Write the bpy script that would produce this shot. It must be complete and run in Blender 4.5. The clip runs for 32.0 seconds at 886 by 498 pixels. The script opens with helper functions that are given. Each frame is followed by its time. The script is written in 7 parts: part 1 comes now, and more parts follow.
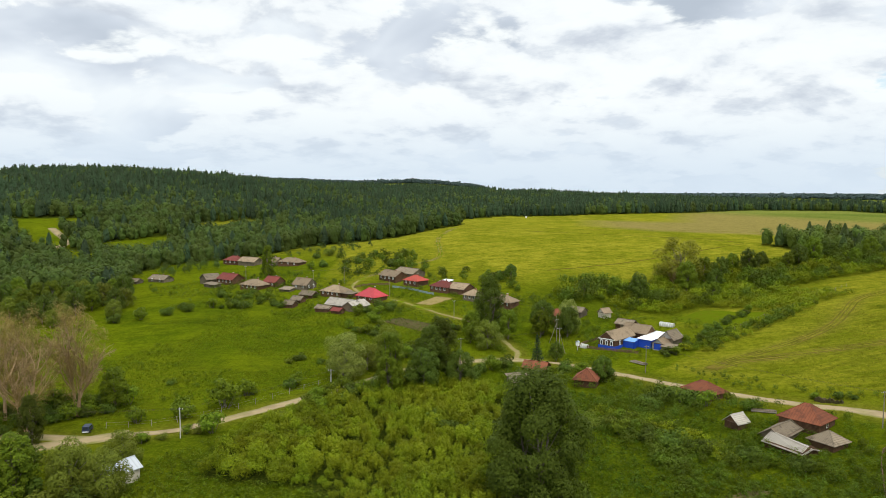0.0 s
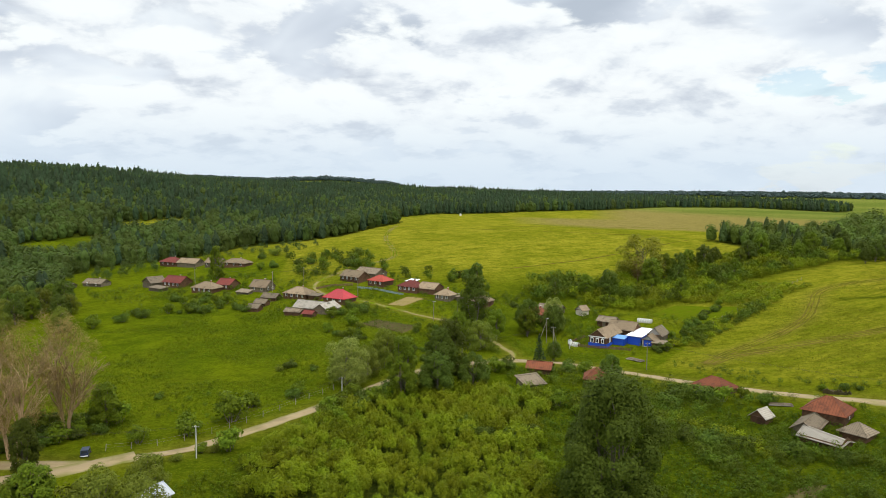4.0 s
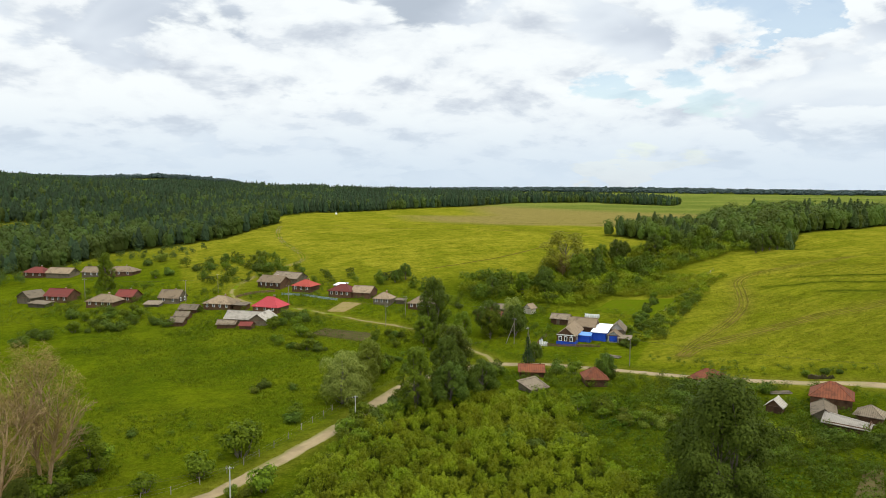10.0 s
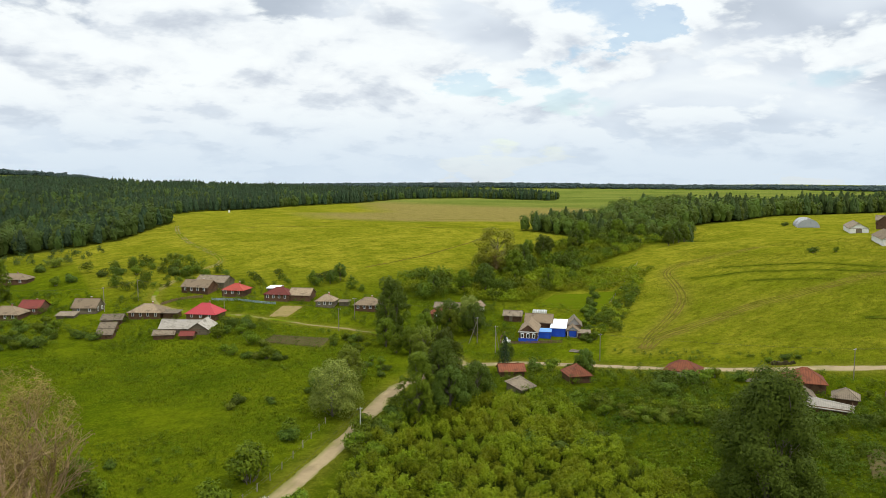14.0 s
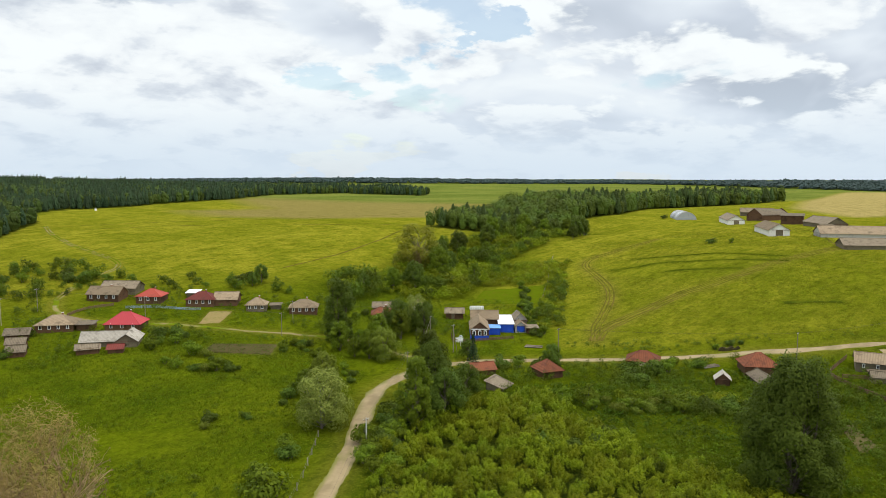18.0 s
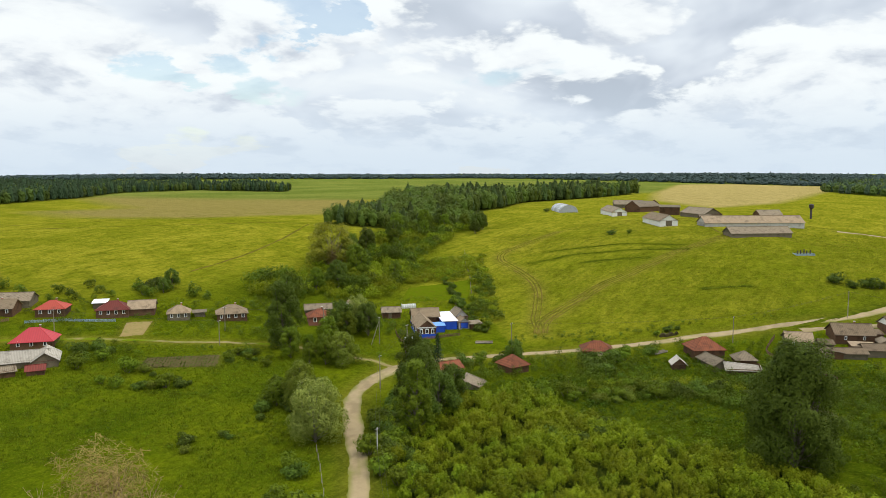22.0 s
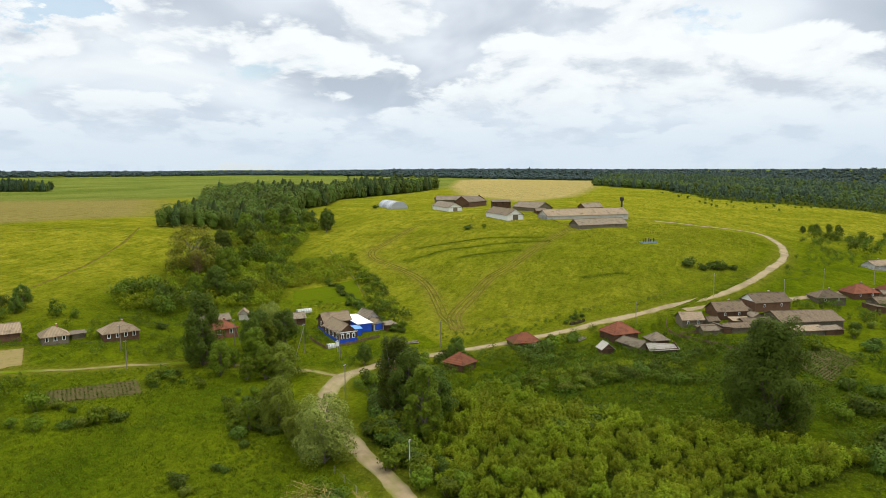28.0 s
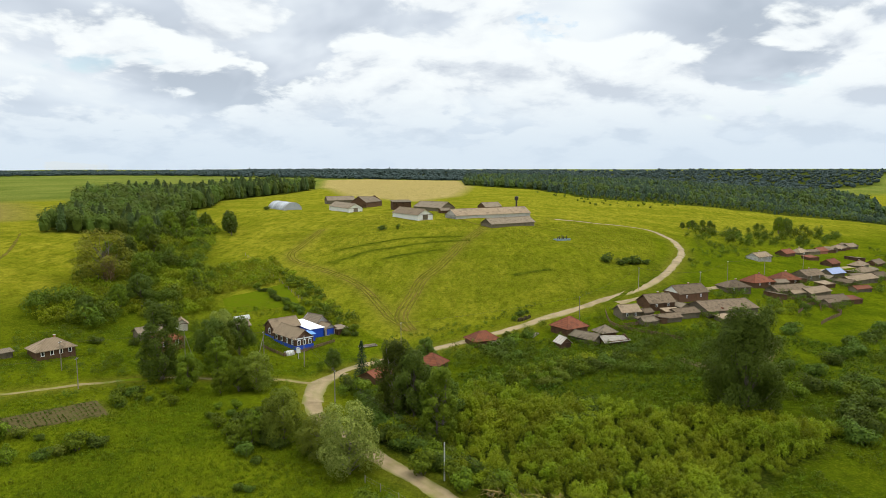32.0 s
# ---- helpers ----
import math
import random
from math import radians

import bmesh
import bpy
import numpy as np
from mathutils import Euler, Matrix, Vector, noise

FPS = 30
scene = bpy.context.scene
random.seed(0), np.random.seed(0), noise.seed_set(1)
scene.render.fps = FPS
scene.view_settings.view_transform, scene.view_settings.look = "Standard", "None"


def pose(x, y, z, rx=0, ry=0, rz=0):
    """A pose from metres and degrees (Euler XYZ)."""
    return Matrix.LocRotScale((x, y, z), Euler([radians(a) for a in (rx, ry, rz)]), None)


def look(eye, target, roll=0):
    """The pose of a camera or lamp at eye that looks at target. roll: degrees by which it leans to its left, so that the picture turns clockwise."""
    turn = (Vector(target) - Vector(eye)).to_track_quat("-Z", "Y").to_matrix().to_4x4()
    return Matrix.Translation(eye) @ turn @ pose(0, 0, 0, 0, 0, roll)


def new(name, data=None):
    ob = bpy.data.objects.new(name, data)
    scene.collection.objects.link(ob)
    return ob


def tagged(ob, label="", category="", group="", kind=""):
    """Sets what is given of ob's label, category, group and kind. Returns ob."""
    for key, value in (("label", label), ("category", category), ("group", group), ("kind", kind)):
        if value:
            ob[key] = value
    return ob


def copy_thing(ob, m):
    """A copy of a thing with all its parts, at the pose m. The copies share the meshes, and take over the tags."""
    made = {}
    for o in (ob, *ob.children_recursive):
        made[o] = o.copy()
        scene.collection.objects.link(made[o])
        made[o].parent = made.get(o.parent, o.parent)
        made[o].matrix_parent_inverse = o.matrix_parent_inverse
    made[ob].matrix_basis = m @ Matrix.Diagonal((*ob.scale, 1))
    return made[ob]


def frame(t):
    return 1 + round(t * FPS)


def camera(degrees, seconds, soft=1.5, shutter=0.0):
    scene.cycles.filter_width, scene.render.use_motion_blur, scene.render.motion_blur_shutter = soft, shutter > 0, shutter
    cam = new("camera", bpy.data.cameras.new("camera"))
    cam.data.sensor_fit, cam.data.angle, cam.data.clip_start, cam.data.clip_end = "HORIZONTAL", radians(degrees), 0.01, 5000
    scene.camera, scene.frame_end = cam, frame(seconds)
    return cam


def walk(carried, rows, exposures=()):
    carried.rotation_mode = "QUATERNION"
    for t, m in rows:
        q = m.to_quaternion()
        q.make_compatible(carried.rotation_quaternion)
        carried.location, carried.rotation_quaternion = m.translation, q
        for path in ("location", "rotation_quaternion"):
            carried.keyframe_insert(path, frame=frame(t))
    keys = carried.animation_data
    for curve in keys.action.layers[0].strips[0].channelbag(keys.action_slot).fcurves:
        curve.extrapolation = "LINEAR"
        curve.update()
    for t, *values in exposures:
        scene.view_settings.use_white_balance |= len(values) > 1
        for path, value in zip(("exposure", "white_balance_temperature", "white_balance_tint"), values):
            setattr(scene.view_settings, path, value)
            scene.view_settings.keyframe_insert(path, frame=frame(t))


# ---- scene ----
cam = camera(62.3, 32.0, soft=0.65)
METRES, EYE, TILT, LEAN, TURN = 242.3, 55.0, 1.56, -1.68, 0.0
ROWS = [
    (0.0, 0.0, 0.0, 0.0, -0.13, -6.42, 1.18),
    (0.5, -0.0134, 0.0028, 0.0001, -1.01, -6.47, 1.12),
    (1.0, -0.027, 0.0057, 0.0003, -1.93, -6.53, 1.07),
    (1.5, -0.0406, 0.0091, 0.0005, -2.84, -6.6, 1.01),
    (2.0, -0.0546, 0.0131, 0.0006, -3.78, -6.62, 0.96),
    (2.5, -0.0685, 0.0176, 0.001, -4.7, -6.67, 0.94),
    (3.0, -0.0824, 0.0227, 0.0011, -5.62, -6.69, 0.92),
    (3.5, -0.0963, 0.0282, 0.0014, -6.55, -6.73, 0.9),
    (5.5, -0.1515, 0.0532, 0.0018, -10.55, -6.78, 0.86),
    (6.0, -0.1651, 0.06, 0.0021, -11.58, -6.83, 0.85),
    (6.5, -0.1785, 0.0672, 0.0023, -12.64, -6.87, 0.83),
    (7.0, -0.1918, 0.0745, 0.0024, -13.71, -6.91, 0.82),
    (7.5, -0.205, 0.0822, 0.0027, -14.85, -6.96, 0.83),
    (8.0, -0.2181, 0.09, 0.0031, -15.98, -7.02, 0.81),
    (8.5, -0.2313, 0.0981, 0.0033, -17.16, -7.05, 0.82),
    (9.0, -0.2442, 0.1061, 0.0037, -18.33, -7.11, 0.8),
    (9.5, -0.2569, 0.1146, 0.0038, -19.51, -7.13, 0.8),
    (10.0, -0.2701, 0.1233, 0.004, -20.72, -7.17, 0.74),
    (10.5, -0.2826, 0.1322, 0.004, -21.94, -7.21, 0.73),
    (11.0, -0.2953, 0.1416, 0.0043, -23.2, -7.28, 0.72),
    (11.5, -0.3078, 0.151, 0.0044, -24.44, -7.33, 0.67),
    (12.0, -0.3198, 0.1608, 0.005, -25.72, -7.42, 0.67),
    (12.5, -0.3311, 0.1702, 0.0052, -26.94, -7.46, 0.64),
    (13.0, -0.3433, 0.1803, 0.0054, -28.33, -7.51, 0.59),
    (13.5, -0.3551, 0.1907, 0.0056, -29.67, -7.56, 0.56),
    (14.0, -0.367, 0.2012, 0.0059, -31.04, -7.62, 0.52),
    (14.5, -0.3785, 0.2118, 0.006, -32.45, -7.67, 0.48),
    (16.5, -0.4237, 0.2569, 0.0074, -38.13, -7.93, 0.27),
    (17.0, -0.4343, 0.2688, 0.0076, -39.56, -7.98, 0.22),
    (17.5, -0.4448, 0.2808, 0.0077, -41.0, -8.03, 0.13),
    (18.0, -0.4549, 0.2932, 0.0078, -42.44, -8.08, 0.08),
    (18.5, -0.4648, 0.3058, 0.0079, -43.91, -8.12, -0.0),
    (19.0, -0.4741, 0.3185, 0.0079, -45.36, -8.19, -0.06),
    (19.5, -0.4836, 0.3316, 0.0081, -46.85, -8.24, -0.14),
    (20.0, -0.4925, 0.3448, 0.0082, -48.33, -8.3, -0.15),
    (20.5, -0.5011, 0.3582, 0.0084, -49.84, -8.35, -0.13),
    (21.0, -0.5096, 0.3719, 0.0085, -51.35, -8.4, -0.1),
    (21.5, -0.5179, 0.3856, 0.0086, -52.88, -8.43, -0.11),
    (22.0, -0.5256, 0.3996, 0.0085, -54.41, -8.47, -0.12),
    (22.5, -0.5333, 0.4136, 0.0083, -55.93, -8.48, -0.15),
    (23.0, -0.5407, 0.4277, 0.0084, -57.47, -8.51, -0.17),
    (23.5, -0.5477, 0.4422, 0.0084, -59.04, -8.52, -0.19),
    (24.0, -0.5543, 0.4567, 0.0084, -60.59, -8.53, -0.2),
    (24.5, -0.5606, 0.4715, 0.0082, -62.14, -8.54, -0.27),
    (25.0, -0.5667, 0.4864, 0.0083, -63.7, -8.57, -0.3),
    (25.5, -0.5726, 0.5016, 0.0084, -65.27, -8.59, -0.37),
    (27.5, -0.5927, 0.5633, 0.0082, -71.1, -8.61, -0.64),
    (28.0, -0.597, 0.5787, 0.0082, -72.58, -8.63, -0.7),
    (28.5, -0.6009, 0.5944, 0.0081, -74.08, -8.63, -0.77),
    (29.0, -0.6045, 0.61, 0.0078, -75.58, -8.61, -0.84),
    (29.5, -0.6078, 0.6256, 0.0075, -77.1, -8.59, -0.91),
    (30.0, -0.6109, 0.6414, 0.0074, -78.64, -8.57, -0.98),
    (30.5, -0.6136, 0.6569, 0.0071, -80.14, -8.53, -1.05),
    (31.0, -0.6161, 0.6728, 0.0067, -81.67, -8.5, -1.12),
    (31.5, -0.6183, 0.6892, 0.0064, -83.03, -8.46, -1.18),
    (32.0, -0.62, 0.7044, 0.0061, -84.02, -8.43, -1.24),
]
EXPOSURES = [(0.0, 0.0), (8.0, -0.02), (18.0, -0.03), (32.0, -0.02)]
walk(cam, [(t, pose(0, 0, EYE, TILT, LEAN, TURN) @ pose(METRES * x, METRES * y, METRES * z, 90 + pitch, roll, yaw)) for t, x, y, z, yaw, pitch, roll in ROWS], EXPOSURES)

# ---- light ----
world = bpy.data.worlds.new("sky")
scene.world = world
world.use_nodes = True
SUN_ELEV, SUN_AZ = 54.0, 160.0   # degrees above the horizon; clockwise from +y


def mixc(nt, fac, a, b, mode="MIX"):
    n = nt.nodes.new("ShaderNodeMix")
    n.data_type, n.blend_type = "RGBA", mode
    for i, v in ((0, fac), (6, a), (7, b)):
        if isinstance(v, (int, float)):
            n.inputs[i].default_value = v
        elif isinstance(v, tuple):
            n.inputs[i].default_value = (*v, 1)
        else:
            nt.links.new(v, n.inputs[i])
    return n.outputs[2]


def ramp(nt, fac, stops):
    r = nt.nodes.new("ShaderNodeValToRGB")
    while len(r.color_ramp.elements) < len(stops):
        r.color_ramp.elements.new(0.5)
    for e, (p, c) in zip(r.color_ramp.elements, stops):
        e.position, e.color = p, (*c, 1)
    nt.links.new(fac, r.inputs[0])
    return r.outputs[0]


def build_sky():
    nt = world.node_tree
    nt.nodes.clear()
    N, L = nt.nodes.new, nt.links.new

    def math_(op, a, b=None, clamp=False):
        n = N("ShaderNodeMath")
        n.operation, n.use_clamp = op, clamp
        for i, v in enumerate((a, b)):
            if v is None:
                continue
            if isinstance(v, (int, float)):
                n.inputs[i].default_value = v
            else:
                L(v, n.inputs[i])
        return n.outputs[0]

    def vec(op, a, b):
        n = N("ShaderNodeVectorMath")
        n.operation = op
        for i, v in enumerate((a, b)):
            if isinstance(v, tuple):
                n.inputs[i].default_value = v
            else:
                L(v, n.inputs[i])
        return n

    def smooth(v, lo, hi, a=0.0, b=1.0):
        n = N("ShaderNodeMapRange")
        n.interpolation_type = "SMOOTHSTEP"
        L(v, n.inputs[0])
        for i, q in enumerate((lo, hi, a, b)):
            n.inputs[i + 1].default_value = q
        return n.outputs[0]

    def noise_(v, scale, detail, rough, distort=0.0):
        n = N("ShaderNodeTexNoise")
        n.inputs["Scale"].default_value, n.inputs["Detail"].default_value = scale, detail
        n.inputs["Roughness"].default_value, n.inputs["Distortion"].default_value = rough, distort
        L(v, n.inputs["Vector"])
        return n.outputs["Fac"]

    def billow(v):
        n = N("ShaderNodeTexVoronoi")
        n.feature, n.normalize = "F1", True
        for key, val in (("Scale", 6.5), ("Detail", 4.0), ("Roughness", 0.55), ("Lacunarity", 2.1)):
            n.inputs[key].default_value = val
        w = N("ShaderNodeTexNoise")
        w.inputs["Scale"].default_value, w.inputs["Detail"].default_value = 5.0, 4.0
        L(v, w.inputs["Vector"])
        L(vec("ADD", v, vec("MULTIPLY", w.outputs["Color"], (0.16, 0.16, 0.10)).outputs[0]).outputs[0], n.inputs["Vector"])
        return math_("SUBTRACT", 1.0, n.outputs["Distance"])

    out = N("ShaderNodeOutputWorld")
    sky = N("ShaderNodeTexSky")
    sky.sky_type, sky.sun_disc = "NISHITA", False
    sky.sun_elevation, sky.sun_rotation = radians(SUN_ELEV), radians(SUN_AZ)
    sky.air_density, sky.dust_density, sky.ozone_density = 1.2, 0.3, 2.0
    blue = N("ShaderNodeBackground")
    L(sky.outputs[0], blue.inputs[0])
    blue.inputs[1].default_value = 0.15
    ray = N("ShaderNodeTexCoord").outputs["Generated"]
    sep = N("ShaderNodeSeparateXYZ")
    L(ray, sep.inputs[0])
    up = math_("MAXIMUM", sep.outputs[2], 0.0)

    def layer(rise):
        # the cloud layer overhead, smaller and flatter towards the horizon
        d = math_("MULTIPLY", math_("ADD", up, 0.30 + rise), 2.27)
        c = N("ShaderNodeCombineXYZ")
        L(math_("DIVIDE", sep.outputs[0], d), c.inputs[0])
        L(math_("DIVIDE", sep.outputs[1], d), c.inputs[1])
        return c.outputs[0]
    deck, above = layer(0.0), layer(0.024)
    # billowed cumulus: large fields broken up by smaller puffs
    big = noise_(deck, 3.1, 3.0, 0.5)
    puff = math_("ADD", math_("MULTIPLY", noise_(deck, 8.5, 8.0, 0.55, 0.3), 0.5), math_("MULTIPLY", billow(deck), 0.42))
    cover = math_("ADD", math_("MULTIPLY", big, 0.75), math_("MULTIPLY", puff, 0.55))
    # open gaps between the clouds
    ragged = math_("MULTIPLY", math_("SUBTRACT", noise_(deck, 10.0, 6.0, 0.6), 0.5), 0.22)
    for (x, y, z), size, push in SKY_SPOTS:
        d = vec("DISTANCE", vec("MULTIPLY", ray, (1.0, 1.0, 1.9)).outputs[0], (x, y, z * 1.9)).outputs["Value"]
        cover = math_("ADD", cover, smooth(math_("ADD", d, ragged), 0.0, size, push, 0.0))
    mask = smooth(cover, 0.515, 0.575, 0.36, 1.0)
    # a high pale deck, streaked grey and white, with heavy parts
    high = noise_(deck, 3.6, 4.0, 0.55, 0.4)
    for (x, y, z), size, push in SKY_BELLIES:
        d = vec("DISTANCE", vec("MULTIPLY", ray, (1.0, 1.0, 2.4)).outputs[0], (x, y, z * 2.4)).outputs["Value"]
        high = math_("SUBTRACT", high, smooth(d, 0.0, size, push * 0.55, 0.0))
    deck_tone = ramp(nt, high, ((0.28, (0.50, 0.57, 0.66)), (0.42, (0.65, 0.72, 0.81)), (0.53, (0.80, 0.87, 0.94)), (0.64, (0.92, 0.98, 1.01))))
    # heaped clouds with crisp edges: white crowns, grey-blue feet
    heap = math_("SUBTRACT", math_("ADD", math_("MULTIPLY", noise_(above, 8.5, 8.0, 0.55, 0.3), 0.5), math_("MULTIPLY", billow(above), 0.42)), puff)
    crown = ramp(nt, math_("ADD", math_("MULTIPLY", heap, 2.4), 0.46), ((0.34, (0.97, 1.02, 1.03)), (0.5, (0.91, 0.96, 0.99)), (0.60, (0.77, 0.83, 0.89)), (0.74, (0.63, 0.69, 0.77))))
    lump = math_("ADD", math_("MULTIPLY", noise_(vec("ADD", deck, (3.0, 1.0, 0.0)).outputs[0], 3.3, 3.0, 0.5), 0.7), math_("MULTIPLY", puff, 0.9))
    for (x, y, z), size, push in SKY_BELLIES:
        d = vec("DISTANCE", vec("MULTIPLY", ray, (1.0, 1.0, 2.4)).outputs[0], (x, y, z * 2.4)).outputs["Value"]
        lump = math_("SUBTRACT", lump, smooth(d, 0.0, size, push * 0.3, 0.0))
    tone = mixc(nt, smooth(lump, 0.745, 0.80), deck_tone, crown)
    # thin bright veil low over the horizon
    veil = N("ShaderNodeMix")
    veil.data_type = "RGBA"
    veil.inputs[7].default_value = (0.67, 0.785, 0.90, 1)
    L(tone, veil.inputs[6])
    L(smooth(up, 0.0, 0.13, 0.85, 0.0), veil.inputs[0])
    cloud = N("ShaderNodeBackground")
    L(veil.outputs[2], cloud.inputs[0])
    L(smooth(up, 0.3, 1.0, 1.0, 2.3), cloud.inputs[1])   # an overcast sky is brightest overhead
    mix = N("ShaderNodeMixShader")
    L(math_("MAXIMUM", mask, smooth(up, 0.02, 0.09, 0.85, 0.0)), mix.inputs[0])
    L(blue.outputs[0], mix.inputs[1])
    L(cloud.outputs[0], mix.inputs[2])
    L(mix.outputs[0], out.inputs[0])


# direction, reach, push: open gaps, and heavy or bright parts of the cloud
SKY_SPOTS = [((0.533, 0.839, 0.112), 0.10, -0.18), ((0.624, 0.772, 0.121), 0.09, -0.14), ((0.663, 0.717, 0.216), 0.16, -0.21), ((0.72, 0.67, 0.18), 0.07, -0.16), ((0.984, -0.012, 0.175), 0.09, -0.175),
             ((-0.494, 0.856, 0.151), 0.09, -0.112), ((0.963, -0.214, 0.16), 0.09, -0.099), ((0.99, -0.057, 0.125), 0.05, -0.093), ((0.04, 0.98, 0.1), 0.4, 0.10), ((0.99, 0.1, 0.08), 0.25, 0.14)]
SKY_BELLIES = [((0.929, 0.356, 0.102), 0.17, 0.42), ((0.893, 0.437, 0.107), 0.12, 0.30), ((0.962, 0.207, 0.176), 0.15, 0.32), ((0.95, -0.257, 0.185), 0.22, 0.55), ((0.813, 0.579, 0.064), 0.10, 0.3),
               ((0.607, 0.775, 0.178), 0.12, 0.12), ((0.041, 0.979, 0.2), 0.20, 0.36), ((-0.387, 0.909, 0.155), 0.13, 0.2), ((-0.449, 0.871, 0.199), 0.15, 0.3), ((0.31, 0.924, 0.222), 0.15, 0.3),
               ((0.583, 0.791, 0.183), 0.10, 0.08), ((0.77, 0.601, 0.215), 0.14, 0.25), ((0.99, -0.02, 0.085), 0.16, -0.3), ((-0.27, 0.955, 0.105), 0.14, -0.3), ((0.65, 0.75, 0.115), 0.12, -0.25), ((0.35, 0.93, 0.12), 0.35, -0.16)]
build_sky()

sun = new("sun", bpy.data.lights.new("sun", "SUN"))
sun.data.energy, sun.data.angle, sun.data.color = 1.5, radians(14), (1.0, 0.93, 0.80)
az, el = radians(SUN_AZ), radians(SUN_ELEV)
sun.matrix_world = look((300 * math.sin(az) * math.cos(el), 300 * math.cos(az) * math.cos(el), 300 * math.sin(el)), (0, 0, 0))


# ---- materials ----
def material(name):
    m = bpy.data.materials.new(name)
    m.use_nodes = True
    nt = m.node_tree
    return m, nt, nt.nodes["Principled BSDF"]


def tex(nt, scale, detail=4.0, rough=0.55, stretch=None, coord="Object"):
    tc = nt.nodes.new("ShaderNodeTexCoord")
    n = nt.nodes.new("ShaderNodeTexNoise")
    n.inputs["Scale"].default_value, n.inputs["Detail"].default_value, n.inputs["Roughness"].default_value = scale, detail, rough
    v = tc.outputs[coord]
    if stretch:
        mp = nt.nodes.new("ShaderNodeMapping")
        mp.inputs["Scale"].default_value = stretch
        nt.links.new(v, mp.inputs[0])
        v = mp.outputs[0]
    nt.links.new(v, n.inputs["Vector"])
    return n.outputs["Fac"]


def rand_object(nt):
    return nt.nodes.new("ShaderNodeObjectInfo").outputs["Random"]


def rand_island(nt):
    return nt.nodes.new("ShaderNodeNewGeometry").outputs["Random Per Island"]


def attr(nt, name):
    n = nt.nodes.new("ShaderNodeAttribute")
    n.attribute_name = name
    return n.outputs["Fac"]


def maprange(nt, v, a, b, c, d):
    n = nt.nodes.new("ShaderNodeMapRange")
    nt.links.new(v, n.inputs[0])
    for i, q in enumerate((a, b, c, d)):
        n.inputs[i + 1].default_value = q
    return n.outputs[0]


def bump(nt, bsdf, height, strength, dist):
    b = nt.nodes.new("ShaderNodeBump")
    b.inputs["Strength"].default_value, b.inputs["Distance"].default_value = strength, dist
    nt.links.new(height, b.inputs["Height"])
    nt.links.new(b.outputs[0], bsdf.inputs["Normal"])


def foliage(name, dark, light, warm, through_=0.35, tint=False, patch=0.12, vary=0.26):
    """Leaves: tone varies leaf by leaf, spray by spray and plant by plant; thin leaves let light through."""
    m, nt, b = material(name)
    c = mixc(nt, maprange(nt, rand_island(nt), 0, 1, 0.14, 0.86), dark, light)
    c = mixc(nt, maprange(nt, tex(nt, patch, 3), 0.4, 0.68, 0, 0.6), c, warm)
    who = attr(nt, "tint") if tint else rand_object(nt)
    hsv = nt.nodes.new("ShaderNodeHueSaturation")
    nt.links.new(maprange(nt, who, 0, 1, 0.485, 0.512), hsv.inputs["Hue"])
    nt.links.new(maprange(nt, who, 0, 1, 0.9 - vary, 0.9 + vary), hsv.inputs["Value"])
    nt.links.new(c, hsv.inputs["Color"])
    c = hsv.outputs[0]
    nt.links.new(c, b.inputs["Base Color"])
    b.inputs["Roughness"].default_value = 0.62
    b.inputs["Specular IOR Level"].default_value = 0.06
    t = nt.nodes.new("ShaderNodeBsdfTranslucent")
    nt.links.new(mixc(nt, 0.3, c, (0.14, 0.2, 0.01), "MIX"), t.inputs[0])
    mx = nt.nodes.new("ShaderNodeMixShader")
    mx.inputs[0].default_value = through_
    nt.links.new(b.outputs[0], mx.inputs[1])
    nt.links.new(t.outputs[0], mx.inputs[2])
    nt.links.new(mx.outputs[0], nt.nodes["Material Output"].inputs[0])
    return m


def weathered(name, c1, c2, stain, scale=1.0, rough=0.85, metal=0.0, ribs=None, stainlo=0.52, vary=0.25):
    """A worn building surface: two tones, blotchy stains, faint ribs or boards along one axis."""
    m, nt, b = material(name)
    c = mixc(nt, tex(nt, 0.9 * scale, 6, 0.65), c1, c2)
    c = mixc(nt, maprange(nt, tex(nt, 0.35 * scale, 5, 0.7), stainlo, stainlo + 0.16, 0, 0.85), c, stain)
    hsv = nt.nodes.new("ShaderNodeHueSaturation")
    nt.links.new(maprange(nt, rand_object(nt), 0, 1, 1 - vary, 1 + vary), hsv.inputs["Value"])
    nt.links.new(c, hsv.inputs["Color"])
    c = hsv.outputs[0]
    if ribs:
        axis, width = ribs
        tc = nt.nodes.new("ShaderNodeTexCoord")
        w = nt.nodes.new("ShaderNodeTexWave")
        w.wave_type, w.bands_direction = "BANDS", axis
        w.inputs["Scale"].default_value, w.inputs["Distortion"].default_value = 0.314 / width, 0.3
        nt.links.new(tc.outputs["Object"], w.inputs["Vector"])
        c = mixc(nt, maprange(nt, w.outputs["Fac"], 0, 0.25, 0.45, 0), c, stain)
        bump(nt, b, w.outputs["Fac"], 0.6, 0.04)
    else:
        bump(nt, b, tex(nt, 6 * scale, 4), 0.35, 0.03)
    nt.links.new(c, b.inputs["Base Color"])
    b.inputs["Roughness"].default_value, b.inputs["Metallic"].default_value = rough, metal
    b.inputs["Specular IOR Level"].default_value = 0.15 if rough > 0.55 else 0.35
    return m


